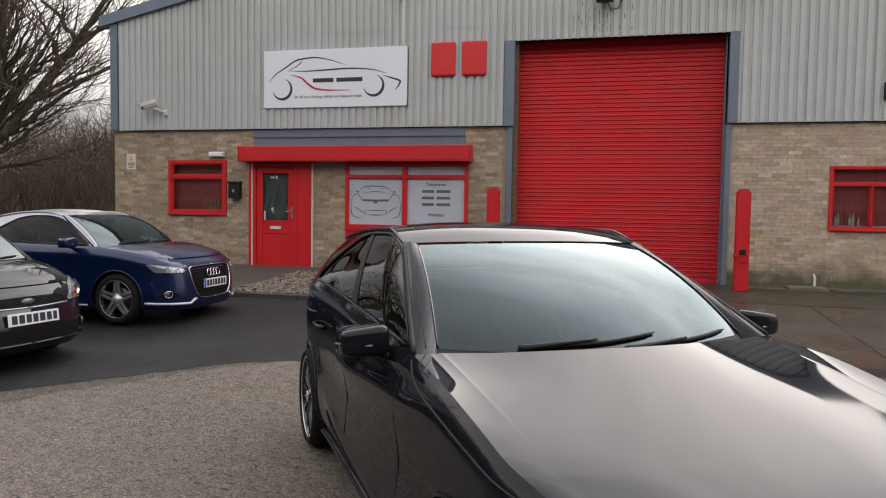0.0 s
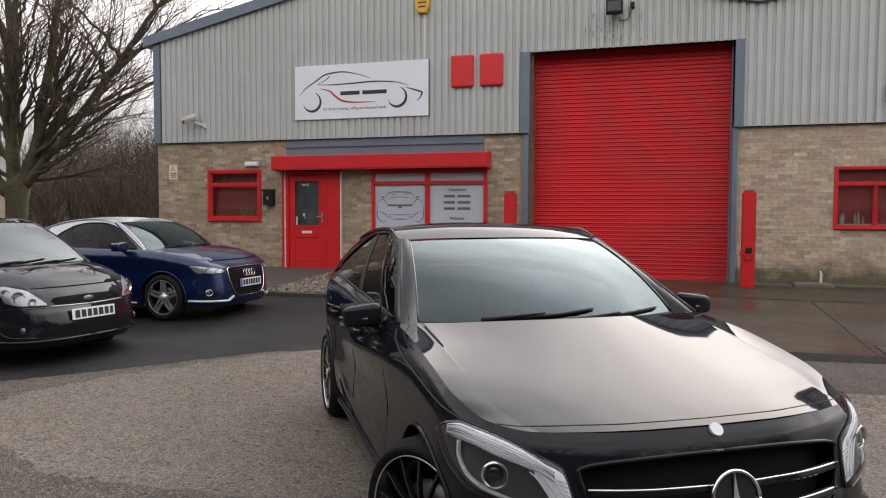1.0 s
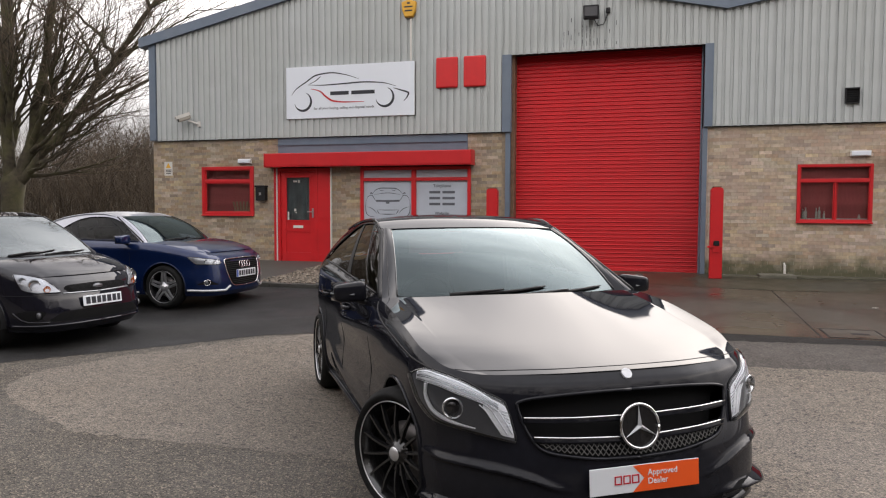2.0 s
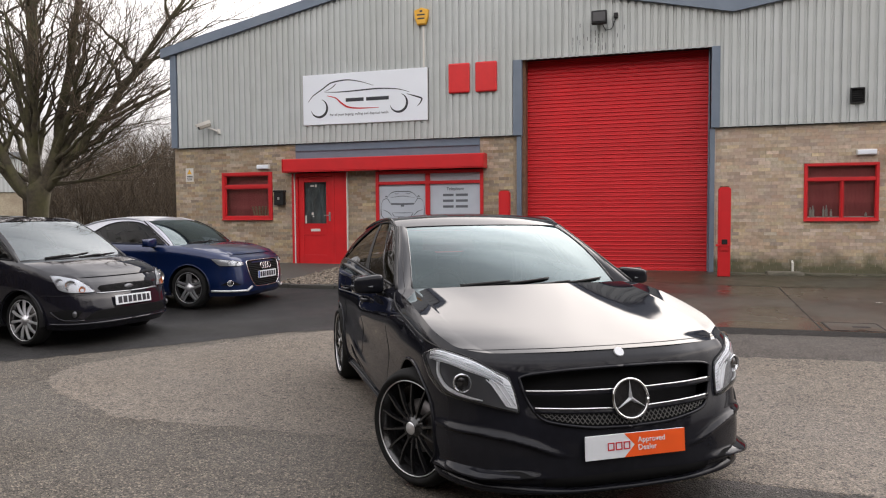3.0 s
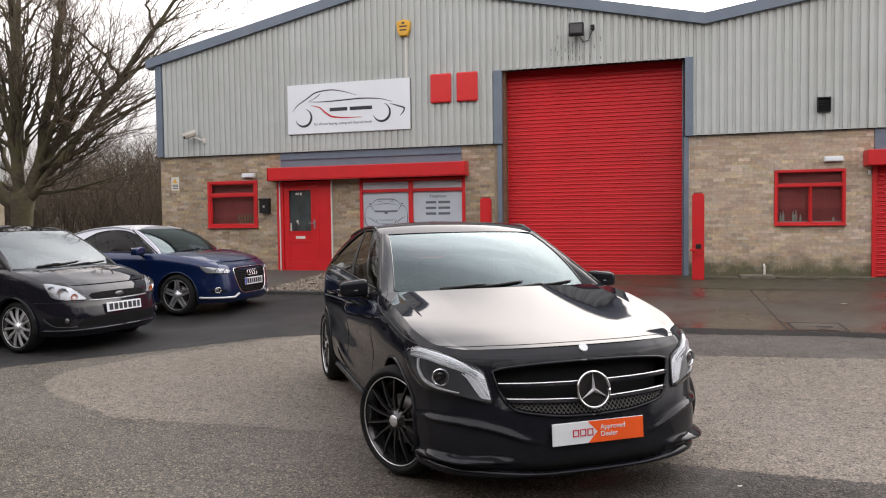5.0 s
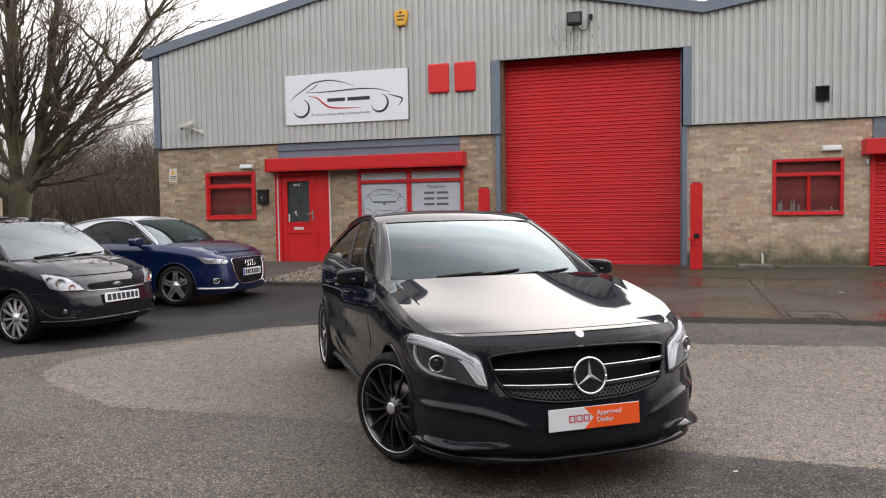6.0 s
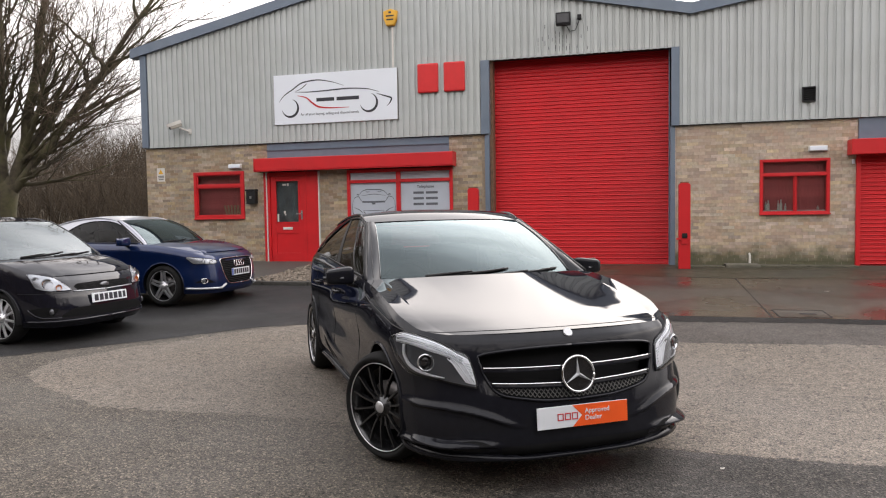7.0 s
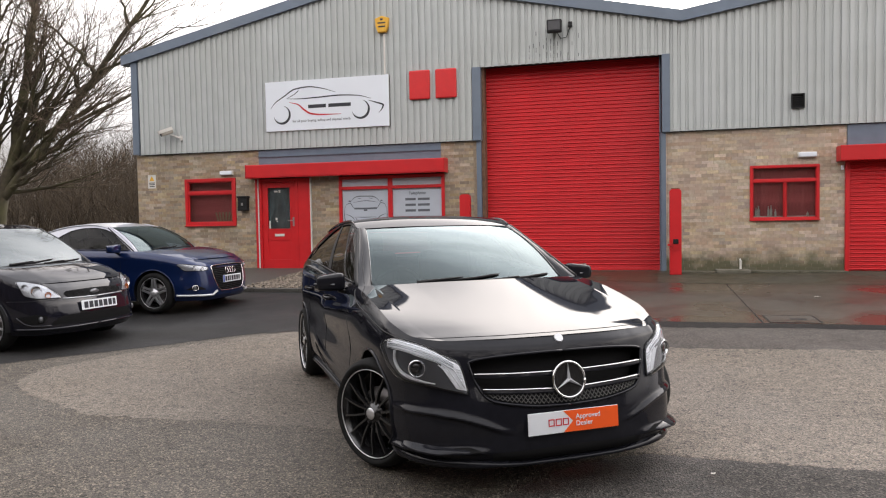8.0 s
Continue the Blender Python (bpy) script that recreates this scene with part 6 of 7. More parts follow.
        part("light_guide", bm, LAMP_WHITE, hl, "white curved light guide", True)
        b_lo = keyed([(0.1155, 0.655), (0.13, 0.690), (0.155, 0.722), (0.180, 0.744), (0.205, 0.745)])
        b_hi = keyed([(0.1155, 0.690), (0.13, 0.731), (0.154, 0.773), (0.175, 0.790), (0.192, 0.795), (0.205, 0.779)])
        panel(bd, "brow_strip", hl, LAMP_BROW, 0.1155, 0.205, b_lo, b_hi, 0.010, sg, n=26, label="ribbed brow painted white for the sky it would mirror")
        t_lo = keyed([(0.104, 0.562), (0.1135, 0.572), (0.119, 0.610), (0.128, 0.664), (0.131, 0.676)])
        panel(bd, "brow_turn", hl, LAMP_BROW, 0.104, 0.131, t_lo, lambda s: max(t_lo(s) + 0.004, hi(s) - 0.014), 0.009, sg, n=14, label="ribbed inner edge painted white for the sky it would mirror")
        for k in range(6):
            f = 0.12 + 0.15 * k
            line(bd, "rib", hl, LAMP_WHITE if k in (1, 4) else LAMP_SILVER, [(t, b_lo(t) + (b_hi(t) - b_lo(t)) * f) for t in steps(0.117, 0.203, 16)], 0.004, 0.0125, sg)
        for a in (0.0, 0.0055, 0.011):
            line(bd, "chevron", hl, LAMP_WHITE, [(0.1345 - a, 0.690), (0.128 - a, 0.668), (0.119 - a * 0.9, 0.612), (0.1135 - a * 0.8, 0.575)], 0.006, 0.012, sg, "bright chevron strip")
        for k in range(7):
            line(bd, "lens_rib", hl, LAMP_SILVER, [(0.116 - 0.0012 * k, 0.668 - 0.012 * k), (0.109 - 0.0006 * k, 0.66 - 0.014 * k)], 0.003, 0.011, sg)
        # bumper blades and intakes
        panel(bd, "corner_intake", car, OPENING_SHADE, 0.088, 0.130, keyed([(0.088, 0.259), (0.130, 0.266)]), keyed([(0.088, 0.261), (0.104, 0.284), (0.130, 0.268)]), 0.002, sg, label="black panel painted as the shade of a corner intake")
        bm = bmesh.new()
        rows = []
        for s in steps(0.0, 0.222, 36):
            reach = 0.040 * min(1.0, (0.2225 - s) / 0.03)
            foot = 0.192 + 0.022 * min(1.0, max(0.0, (s - 0.05) / 0.06))
            rows.append([bd.at(s, bd.v_at(s, z), o, sg) for z, o in ((foot, 0.001), (foot * 0.6 + 0.074, reach * 0.5), (0.185, reach), (0.171, reach), (0.168, reach - 0.004), (0.168, -0.02))])
        grid(bm, rows, flip=sg < 0)
        part("front_lip", bm, CAR_BLACK, car, "", True)
        bm = bmesh.new()
        rows = []
        for s in steps(0.098, 0.178, 20):
            k = math.sin(math.pi * (s - 0.098) / 0.08) ** 0.5
            rows.append([bd.at(s, bd.v_at(s, z), o, sg) for z, o in ((0.272 + 0.012 * k, -0.004), (0.266 + 0.008 * k, 0.008 * k), (0.258 + 0.002 * k, 0.022 * k), (0.250, 0.022 * k), (0.244, -0.004))])
        grid(bm, rows, flip=sg < 0)
        part("corner_blade", bm, CAR_BLACK, car, "", True)
        panel(bd, "lower_intake", car, OPENING_SHADE, 0.0, 0.080, keyed([(0, 0.200), (0.080, 0.206)]), keyed([(0, 0.262), (0.080, 0.250)]), 0.003, sg, label="black panel painted as the shade of a lower intake")
        trims(bd, car, sg, [-0.62, -1.55, -2.32], 0.86, [(-1.36, doors["front_door", sg]), (-2.2, doors["rear_door", sg])], CAR_BLACK)
        line(bd, "sill_blade", car, CAR_BLACK, [(s, 0.225) for s in steps(bd.s_at(-0.42), bd.s_at(-2.28), 24)], 0.05, 0.01, sg)
        # the radiator grille
        lo = keyed([(0, 0.469), (0.03, 0.473), (0.056, 0.489), (0.079, 0.516), (0.092, 0.59), (0.101, 0.684)])
        hi = keyed([(0, 0.728), (0.05, 0.724), (0.094, 0.704), (0.101, 0.692)])
        gr = new("radiator_grille")
        gr.parent = car
        panel(bd, "cavity", gr, OPENING_SHADE, 0.0, 0.108, lambda s: lo(s) - 0.03, lambda s: hi(s) + 0.03, -0.07, sg, n=24, label="deep black grille")
        rim = [(0.0, 0.732), (0.05, 0.728), (0.094, 0.709), (0.102, 0.692), (0.094, 0.59), (0.08, 0.510), (0.056, 0.484), (0.03, 0.468), (0.0, 0.464)]
        fs, fz = keyed([(i, r[0]) for i, r in enumerate(rim)]), keyed([(i, r[1]) for i, r in enumerate(rim)])
        line(bd, "frame", gr, CAR_BLACK, [(fs(t), fz(t)) for t in steps(0, 8, 44)], 0.016, 0.004, sg)
        for (a, za), (b, zb) in (((0.013, 0.633), (0.096, 0.642)), ((0.013, 0.548), (0.088, 0.567))):
            panel(bd, "louvre", gr, CAR_BLACK, a, b, lambda s: za + (zb - za) * s / b - 0.022, lambda s: za + (zb - za) * s / b, 0.016, sg, n=14, m=3, thick=0.02)
            line(bd, "louvre_trim", gr, CHROME, [(s, za + (zb - za) * s / b) for s in steps(a, b, 14)], 0.008, 0.018, sg, "chrome louvre edge")
        mesh = bmesh.new()
        for k in range(-3, 21):
            for d in (-1, 1):
                s0 = 0.0046 * k
                pts = []
                for u in steps(0, 1, 5):
                    s = s0 + d * 0.011 * u
                    if s < 0 or s > 0.084:
                        continue
                    zl = lo(max(s, 0)) + 0.008
                    pts.append(bd.at(s, bd.v_at(s, zl + (0.545 + 0.25 * s - zl) * u), 0.006, sg))
                if len(pts) > 2:
                    tube(mesh, pts, 0.0022, 4)
        tagged(part("mesh", mesh, MESH_GREY, gr, "fine black lattice"), kind="stuff")
    # where the bonnet meets each wing
    sz = keyed([(0.194, 0.803), (0.235, 0.835), (0.28, 0.872), (0.32, 0.905), (0.345, 0.935), (0.365, 0.985)])
    SHUT = [(t, sz(t)) for t in steps(0.194, 0.365, 30)]
    # round emblem in the grille
    em = new("emblem")
    em.parent = car
    em.matrix_basis = pose(bd.at(0, bd.v_at(0, 0.59))[0] + 0.034, 0, 0.591, 0, -11, 0)
    bm = bmesh.new()
    tube(bm, [(0, 0.092 * math.cos(a), 0.092 * math.sin(a)) for a in steps(0, math.tau, 48)], 0.0065, 8)
    part("ring", bm, CHROME, em, "chrome ring", True)
    bm = bmesh.new()
    for k in range(3):
        a = math.pi / 2 + k * math.tau / 3
        tip = Vector((0.004, 0.088 * math.cos(a), 0.088 * math.sin(a)))
        c = Vector((0.016, 0, 0))
        l, r = [Vector((0.0, 0.0115 * math.cos(a + o), 0.0115 * math.sin(a + o))) for o in (math.pi / 3, -math.pi / 3)]
        v = [bm.verts.new(p) for p in (tip, l, c, r)]
        bm.faces.new((v[0], v[1], v[2]))
        bm.faces.new((v[0], v[2], v[3]))
    bmesh.ops.recalc_face_normals(bm, faces=bm.faces[:])
    # pale grey stands in for bright reflections on chrome
    part("blades", bm, LIP_GREY, em, "three pale satin blades in place of mirroring chrome")
    bm = bmesh.new()
    rod(bm, (-0.014, 0, 0), (-0.006, 0, 0), 0.09, sides=40)
    part("backing", bm, RIM_BLACK, em)
    # black patch added where the cabin mirror would show dark through the glass
    shell_grid("mirror_patch", lambda q, w: bd.screen(q, w, -0.0035), steps(-0.085, 0.085, 6), steps(0.84, 0.97, 4), BLACK, car, label="black patch behind the glass, added for the mirror's silhouette")
    b0 = Vector(bd.at(0, 0.985))
    bm = bmesh.new()
    rod(bm, (0, 0, -0.004), (0, 0, 0.004), 0.026, 0.024, 24)
    ob = part("bonnet_badge", bm, LIP_GREY, car, "small round silver badge")
    ob.matrix_basis = pose(b0.x + 0.006, 0, b0.z + 0.003, 0, 50, 0)
    bm = bmesh.new()
    tube(bm, [bd.bonnet(q, 0.045 + 0.02 * q * q, 0.0) for q in steps(-0.985, 0.985, 40)], 0.0022, 5)
    part("shut_line", bm, BLACK, car)
    for sg in (-1, 1):
        bm = bmesh.new()
        tube(bm, [bd.at(t, bd.v_at(t, z), 0.002, sg) for t, z in SHUT], 0.004, 5)
        part("shut_line", bm, BLACK, car)
    # dealer's plate: white and orange, with a chevron end
    p = new("dealer_plate")
    p.parent = car
    p.matrix_basis = pose(bd.at(0, bd.v_at(0, 0.387))[0] + 0.02, 0, 0.387, 0, 0, 90) @ pose(0, 0, 0, -4, 0, 0)
    part("plate", boxes((-0.262, 0.262, -0.006, 0.0, -0.056, 0.056), bevel=0.002), PLATE_WHITE, p)
    bm = bmesh.new()
    for up in (-1, 1):
        v = [bm.verts.new((x, -0.0075, z)) for x, z in ((-0.063, 0.055 * up), (-0.008, 0.0), (0.261, 0.0), (0.261, 0.055 * up))]
        bm.faces.new(v)
    part("orange_field", bm, PLATE_ORANGE, p, "orange field with a chevron edge")
    for x in (-0.148, -0.107, -0.066):
        part("mark", boxes((x, x + 0.005, -0.0085, -0.006, -0.018, 0.018), (x + 0.029, x + 0.034, -0.0085, -0.006, -0.018, 0.018), (x + 0.005, x + 0.029, -0.0085, -0.006, 0.013, 0.018), (x + 0.005, x + 0.029, -0.0085, -0.006, -0.018, -0.013)), INK_RED, p, "thin red outlined mark")
    lettering("Approved\nDealer", 0.036, PLATE_WHITE, p, pose(0.008, -0.0085, 0.009, 90, 0, 0), "white printed words", 'LEFT')
    car.matrix_world = pose(0.848, -10.836, 0.006, 0, 0, -56.9)


hatchback()


def small_black_car():
    """The older black three-door hatchback nearest the yard's edge."""
    bd = Body(
        plan=[(0.83, 0), (0.822, 0.22), (0.78, 0.46), (0.69, 0.64), (0.5, 0.765), (0.2, 0.825), (-0.3, 0.838), (-1.3, 0.84), (-2.3, 0.835), (-2.7, 0.80), (-2.95, 0.68), (-3.06, 0.4), (-3.09, 0)],
        front=[(0, 0.07), (0.12, 0.01), (0.35, 0.0), (0.55, 0.02), (0.75, 0.06), (0.9, 0.11), (1, 0.19)],
        side=[(0, 0.05), (0.12, 0.015), (0.35, 0.0), (0.6, 0.004), (0.85, 0.02), (0.95, 0.04), (1, 0.07)],
        rear=[(0, 0.06), (0.2, 0.0), (0.5, 0.01), (0.8, 0.03), (1, 0.1)],
        top=[(-0.83, 0.76), (-0.68, 0.765), (-0.5, 0.80), (-0.2, 0.88), (0.1, 0.942), (0.3, 0.96), (1.3, 1.0), (2.3, 1.03), (3.09, 1.0)],
        low=[(-0.83, 0.18), (-0.4, 0.19), (0.3, 0.2), (2.5, 0.21), (3.09, 0.28)],
        cowl=(-0.13, -0.01, 0.768, 0.948, 0.962), roof=(-0.88, -2.75, 0.63, 0.58, 1.395, 1.475, 1.36), rise=(0.03, 0.15), crown=0.05, dome=0.004,
        pane=((-0.15, 0.722, 0.962, 0.08), (-0.83, 0.592, 1.392, 0.03)), glazing=([(0.012, 0.82), (0.03, 0.88), (0.07, 0.92), (0.3, 0.93), (0.6, 0.88), (0.72, 0.72), (0.80, 0.35), (0.82, 0.1)], 0.50))
    bd.s_corner, bd.s_cowl, bd.s_tail = bd.s_at(0.60), bd.s_at(-0.13), bd.s_at(-2.75)
    car = thing("car", "older black three-door hatchback with silver alloy wheels", "car")
    WH = [(0.0, 0.30), (-2.485, 0.30)]
    doors = skin(bd, car, CAR_BLACK2, WH, 0.335, (), (("door", -0.42, -1.72),))
    cabin_shell(bd, car, CAR_BLACK2, CAR_BLACK2, CAR_BLACK2, SIDE_GLASS, SCREEN_BRIGHT)
    arches(bd, car, WH, 0.335, CAR_BLACK2)
    cabin(bd, car)
    for x in (0.0, -2.485):
        for sg in (-1, 1):
            wheel(car, x + (0.03 if x == 0 else 0), sg * 0.74, 0.293, 0.296, 0.19, 0.232, (11, 0.012, 0.017, False), (ALLOY, ALLOY), 0, sg)
    mirror(car, -0.55, -0.92, 1.0, -1, CAR_BLACK2, 1.0)
    mirror(car, -0.70, 0.90, 0.99, 1, CAR_BLACK2, 0.9)
    wipers(bd, car)
    # headlamps
    for sg in (-1, 1):
        lo = keyed([(0.092, 0.605), (0.137, 0.606), (0.17, 0.64), (0.186, 0.735), (0.196, 0.80)])
        hi = keyed([(0.092, 0.618), (0.1255, 0.738), (0.155, 0.777), (0.19, 0.806), (0.196, 0.806)])
        headlamp(bd, car, sg, 0.093, 0.1955, lo, hi, LAMP_MID, [(0.150, 0.69, 0.062, 'round'), (0.122, 0.645, 0.036, 'amber'), (0.174, 0.735, 0.04, 'round')])
        panel(bd, "bumper_intake", car, OPENING_SHADE, 0.124, 0.186, keyed([(0.124, 0.395), (0.136, 0.325), (0.160, 0.315), (0.186, 0.392)]), keyed([(0.124, 0.405), (0.15, 0.425), (0.186, 0.402)]), 0.003, sg, label="black panel painted as the shade of a fog lamp recess")
        line(bd, "recess_edge", car, CAR_BLACK2, [(0.190, 0.40), (0.184, 0.37), (0.172, 0.325), (0.158, 0.302), (0.136, 0.296), (0.116, 0.298)], 0.016, 0.006, sg)
        p = bd.at(0.139, bd.v_at(0.139, 0.372), 0.0, sg)
        bm = bmesh.new()
        bmesh.ops.create_uvsphere(bm, u_segments=14, v_segments=8, radius=0.036)
        ob = part("fog_lamp", bm, LAMP_IN, car, "round fog lamp", True)
        ob.matrix_basis = pose(*p) @ Matrix.Diagonal((0.7, 0.7, 1, 1))
        line(bd, "bumper_lip", car, CAR_BLACK2, [(s, 0.258) for s in steps(0.0, 0.2, 24)], 0.03, 0.008, sg)
        trims(bd, car, sg, [-0.42, -1.72], 0.87, [(-1.55, doors["door", sg])], CAR_BLACK2)
        line(bd, "bumper_seam", car, BLACK, [(s, 0.58) for s in steps(0.10, 0.215, 14)], 0.006, 0.0, sg)
    for sg in (-1, 1):
        panel(bd, "grille", car, OPENING_SHADE, 0.0, 0.084, keyed([(0, 0.592), (0.074, 0.600), (0.084, 0.635)]), keyed([(0, 0.682), (0.076, 0.672), (0.084, 0.645)]), 0.002, sg, label="black mesh upper grille")
        panel(bd, "lower_grille", car, OPENING_SHADE, 0.0, 0.118, keyed([(0, 0.285), (0.118, 0.30)]), keyed([(0, 0.41), (0.09, 0.40), (0.118, 0.32)]), 0.002, sg, label="black panel painted as the shade of a lower intake")
        line(bd, "grille_bar", car, LAMP_MID, [(s, 0.582 + 0.1 * s) for s in steps(0, 0.088, 12)], 0.016, 0.004, sg, "dull silver strip under the grille")
        for k in range(6):
            line(bd, "mesh_bar", car, BLACK, [(s, 0.604 + 0.0125 * k) for s in steps(0, 0.078, 8)], 0.004, 0.006, sg)
    for sg in (-1, 1):
        panel(bd, "side_repeater", car, LAMP_WHITE, bd.s_at(-0.42), bd.s_at(-0.50), lambda k: 0.74, lambda k: 0.775, 0.006, sg, n=4, m=3, thick=0.006, label="small white side repeater")
    bm = bmesh.new()
    bmesh.ops.create_uvsphere(bm, u_segments=20, v_segments=8, radius=1.0)
    ob = part("emblem", bm, LAMP_IN, car, "oval grey emblem", True)
    ob.matrix_basis = pose(bd.at(0, bd.v_at(0, 0.638))[0], 0, 0.638, 0, -12, 0) @ Matrix.Diagonal((0.012, 0.068, 0.028, 1))
    number_plate(car, pose(bd.at(0, bd.v_at(0, 0.493))[0] + 0.02, 0, 0.493, 0, 0, 90) @ pose(0, 0, 0, -6, 0, 0), [0.055, 0.055, 0.05, 0.05, 0.055, 0.05, 0.04], False)
    car.matrix_world = pose(-5.43, -7.80, 0.012, 0, 0, -7)


small_black_car()


def small_blue_car():
    """The dark blue three-door car with silver roof arches."""
    bd = Body(
        plan=[(0.80, 0), (0.79, 0.25), (0.75, 0.5), (0.66, 0.68), (0.48, 0.80), (0.2, 0.86), (-0.3, 0.87), (-1.3, 0.87), (-2.3, 0.87), (-2.75, 0.83), (-3.0, 0.7), (-3.13, 0.4), (-3.16, 0)],
        front=[(0, 0.06), (0.12, 0.01), (0.3, 0.0), (0.6, 0.02), (0.8, 0.05), (0.92, 0.1), (1, 0.2)],
        side=[(0, 0.05), (0.12, 0.015), (0.35, 0.0), (0.6, 0.008), (0.84, 0.0), (0.95, 0.03), (1, 0.07)],
        rear=[(0, 0.06), (0.2, 0.0), (0.5, 0.01), (0.8, 0.03), (1, 0.1)],
        top=[(-0.80, 0.78), (-0.64, 0.785), (-0.45, 0.82), (-0.2, 0.872), (0.1, 0.915), (0.36, 0.94), (1.3, 0.965), (2.3, 1.0), (3.16, 0.98)],
        low=[(-0.80, 0.17), (-0.4, 0.18), (0.3, 0.19), (2.5, 0.2), (3.16, 0.28)],
        cowl=(-0.36, -0.19, 0.80, 0.94, 0.955), roof=(-0.94, -2.7, 0.62, 0.56, 1.305, 1.445, 1.03), rise=(0.025, 0.15), crown=0.05, dome=0.006,
        pane=((-0.33, 0.745, 0.945, 0.10), (-0.90, 0.582, 1.308, 0.04)), glazing=([(0.012, 0.78), (0.04, 0.86), (0.1, 0.89), (0.25, 0.885), (0.38, 0.83), (0.5, 0.66), (0.60, 0.36), (0.65, 0.1)], 0.46))
    bd.s_corner, bd.s_cowl, bd.s_tail = bd.s_at(0.57), bd.s_at(-0.36), bd.s_at(-2.85)
    car = thing("car", "dark blue three-door car with silver roof arches and front lip", "car")
    WH = [(0.0, 0.31), (-2.469, 0.31)]
    doors = skin(bd, car, CAR_BLUE, WH, 0.345, (), (("door", -0.45, -1.72),))
    cabin_shell(bd, car, CAR_BLUE, CAR_SILVER, CAR_SILVER, SIDE_GLASS, SCREEN)
    arches(bd, car, WH, 0.345, CAR_BLUE)
    cabin(bd, car)
    for x in (0.0, -2.469):
        for sg in (-1, 1):
            wheel(car, x, sg * 0.765, 0.31, 0.308, 0.205, 0.225, (5, 0.017, 0.02, True), (ALLOY_GREY, ALLOY_GREY), 0, sg)
    mirror(car, -0.60, -0.95, 0.985, -1, CAR_BLUE, 1.0, 0.11, 0.062, 0.2)
    mirror(car, -0.66, 0.93, 0.985, 1, CAR_BLUE, 0.9, 0.11, 0.062, 0.2)
    wipers(bd, car)
    for sg in (-1, 1):
        lo = keyed([(0.100, 0.64), (0.108, 0.622), (0.172, 0.632), (0.196, 0.72)])
        hi = keyed([(0.100, 0.66), (0.106, 0.678), (0.15, 0.712), (0.19, 0.738), (0.196, 0.736)])
        headlamp(bd, car, sg, 0.1005, 0.1955, lo, hi, LAMP_MID, [(0.150, 0.668, 0.034, 'round'), (0.122, 0.652, 0.03, 'round')])
        line(bd, "front_lip", car, LIP_GREY, [(0.073, 0.30), (0.082, 0.275)] + [(s, 0.245 + 0.02 * (s - 0.09) / 0.11) for s in steps(0.09, 0.2, 16)], 0.034, 0.008, sg, "silver front lip")
        line(bd, "sill_trim", car, LIP_GREY, [(s, 0.225) for s in steps(bd.s_at(-0.42), bd.s_at(-2.0), 20)], 0.026, 0.006, sg, "silver sill strip")
        panel(bd, "bumper_intake", car, OPENING_SHADE, 0.115, 0.172, keyed([(0.115, 0.335), (0.172, 0.345)]), keyed([(0.115, 0.345), (0.145, 0.405), (0.172, 0.35)]), 0.002, sg, label="black panel painted as the shade of a lower intake")
        p = bd.at(0.1486, bd.v_at(0.1486, 0.372), 0.004, sg)
        bm = bmesh.new()
        bmesh.ops.create_uvsphere(bm, u_segments=14, v_segments=8, radius=0.038)
        fl = part("fog_lamp", bm, LAMP_IN, car, "round fog lamp", True)
        fl.matrix_basis = pose(*p) @ Matrix.Diagonal((0.6, 0.8, 1, 1))
        bm = bmesh.new()
        tube(bm, [(0, 0.046 * math.cos(a), 0.04 * math.sin(a)) for a in steps(0, math.tau, 20)], 0.005, 6)
        ob = part("fog_ring", bm, CHROME, car, "chrome ring", True)
        ob.matrix_basis = pose(p[0] + 0.012, p[1], p[2], 0, 0, sg * 38)
        trims(bd, car, sg, [-0.55, -1.78], 0.86, [(-1.62, doors["door", sg])], CAR_BLUE)
        lo = keyed([(0, 0.30), (0.05, 0.305), (0.068, 0.36), (0.083, 0.54), (0.0865, 0.655)])
        hi = keyed([(0, 0.688), (0.07, 0.682), (0.0865, 0.66)])
        panel(bd, "grille", car, OPENING_SHADE, 0.0, 0.0865, lo, hi, 0.002, sg, label="tall black single-frame grille")
        for k in range(13):
            z = 0.325 + 0.027 * k
            end = 0.047 if z < 0.33 else (0.062 + 0.02 * min(1, (z - 0.34) / 0.25))
            line(bd, "grille_bar", car, BLACK, [(s, z) for s in steps(0, end, 8)], 0.007, 0.008, sg)
        rim = [(0.0, 0.694), (0.04, 0.692), (0.075, 0.686), (0.0875, 0.662), (0.0845, 0.54), (0.07, 0.36), (0.054, 0.30), (0.03, 0.292), (0.0, 0.29)]
        fs, fz = keyed([(i, r[0]) for i, r in enumerate(rim)]), keyed([(i, r[1]) for i, r in enumerate(rim)])
        line(bd, "grille_frame", car, CHROME, [(fs(t), fz(t)) for t in steps(0, 8, 40)], 0.014, 0.008, sg, "chrome grille frame")
    for k in range(4):
        bm = bmesh.new()
        tube(bm, [(0, 0.044 * math.cos(a), 0.044 * math.sin(a)) for a in steps(0, math.tau, 24)], 0.006, 6)
        ob = part("emblem_ring", bm, CHROME, car, "chrome emblem ring", True)
        ob.matrix_basis = pose(bd.at(0, bd.v_at(0, 0.60))[0] + 0.018, -0.10 + 0.066 * k, 0.60, 0, -8, 0)
    number_plate(car, pose(bd.at(0, bd.v_at(0, 0.47))[0] + 0.02, 0, 0.47, 0, 0, 90), [0.05, 0.05, 0.03, 0.05, 0.05, 0.05, 0.04], True)
    car.matrix_world = pose(-5.29, -5.08, 0.10, 0, -0.6, 0)


small_blue_car()


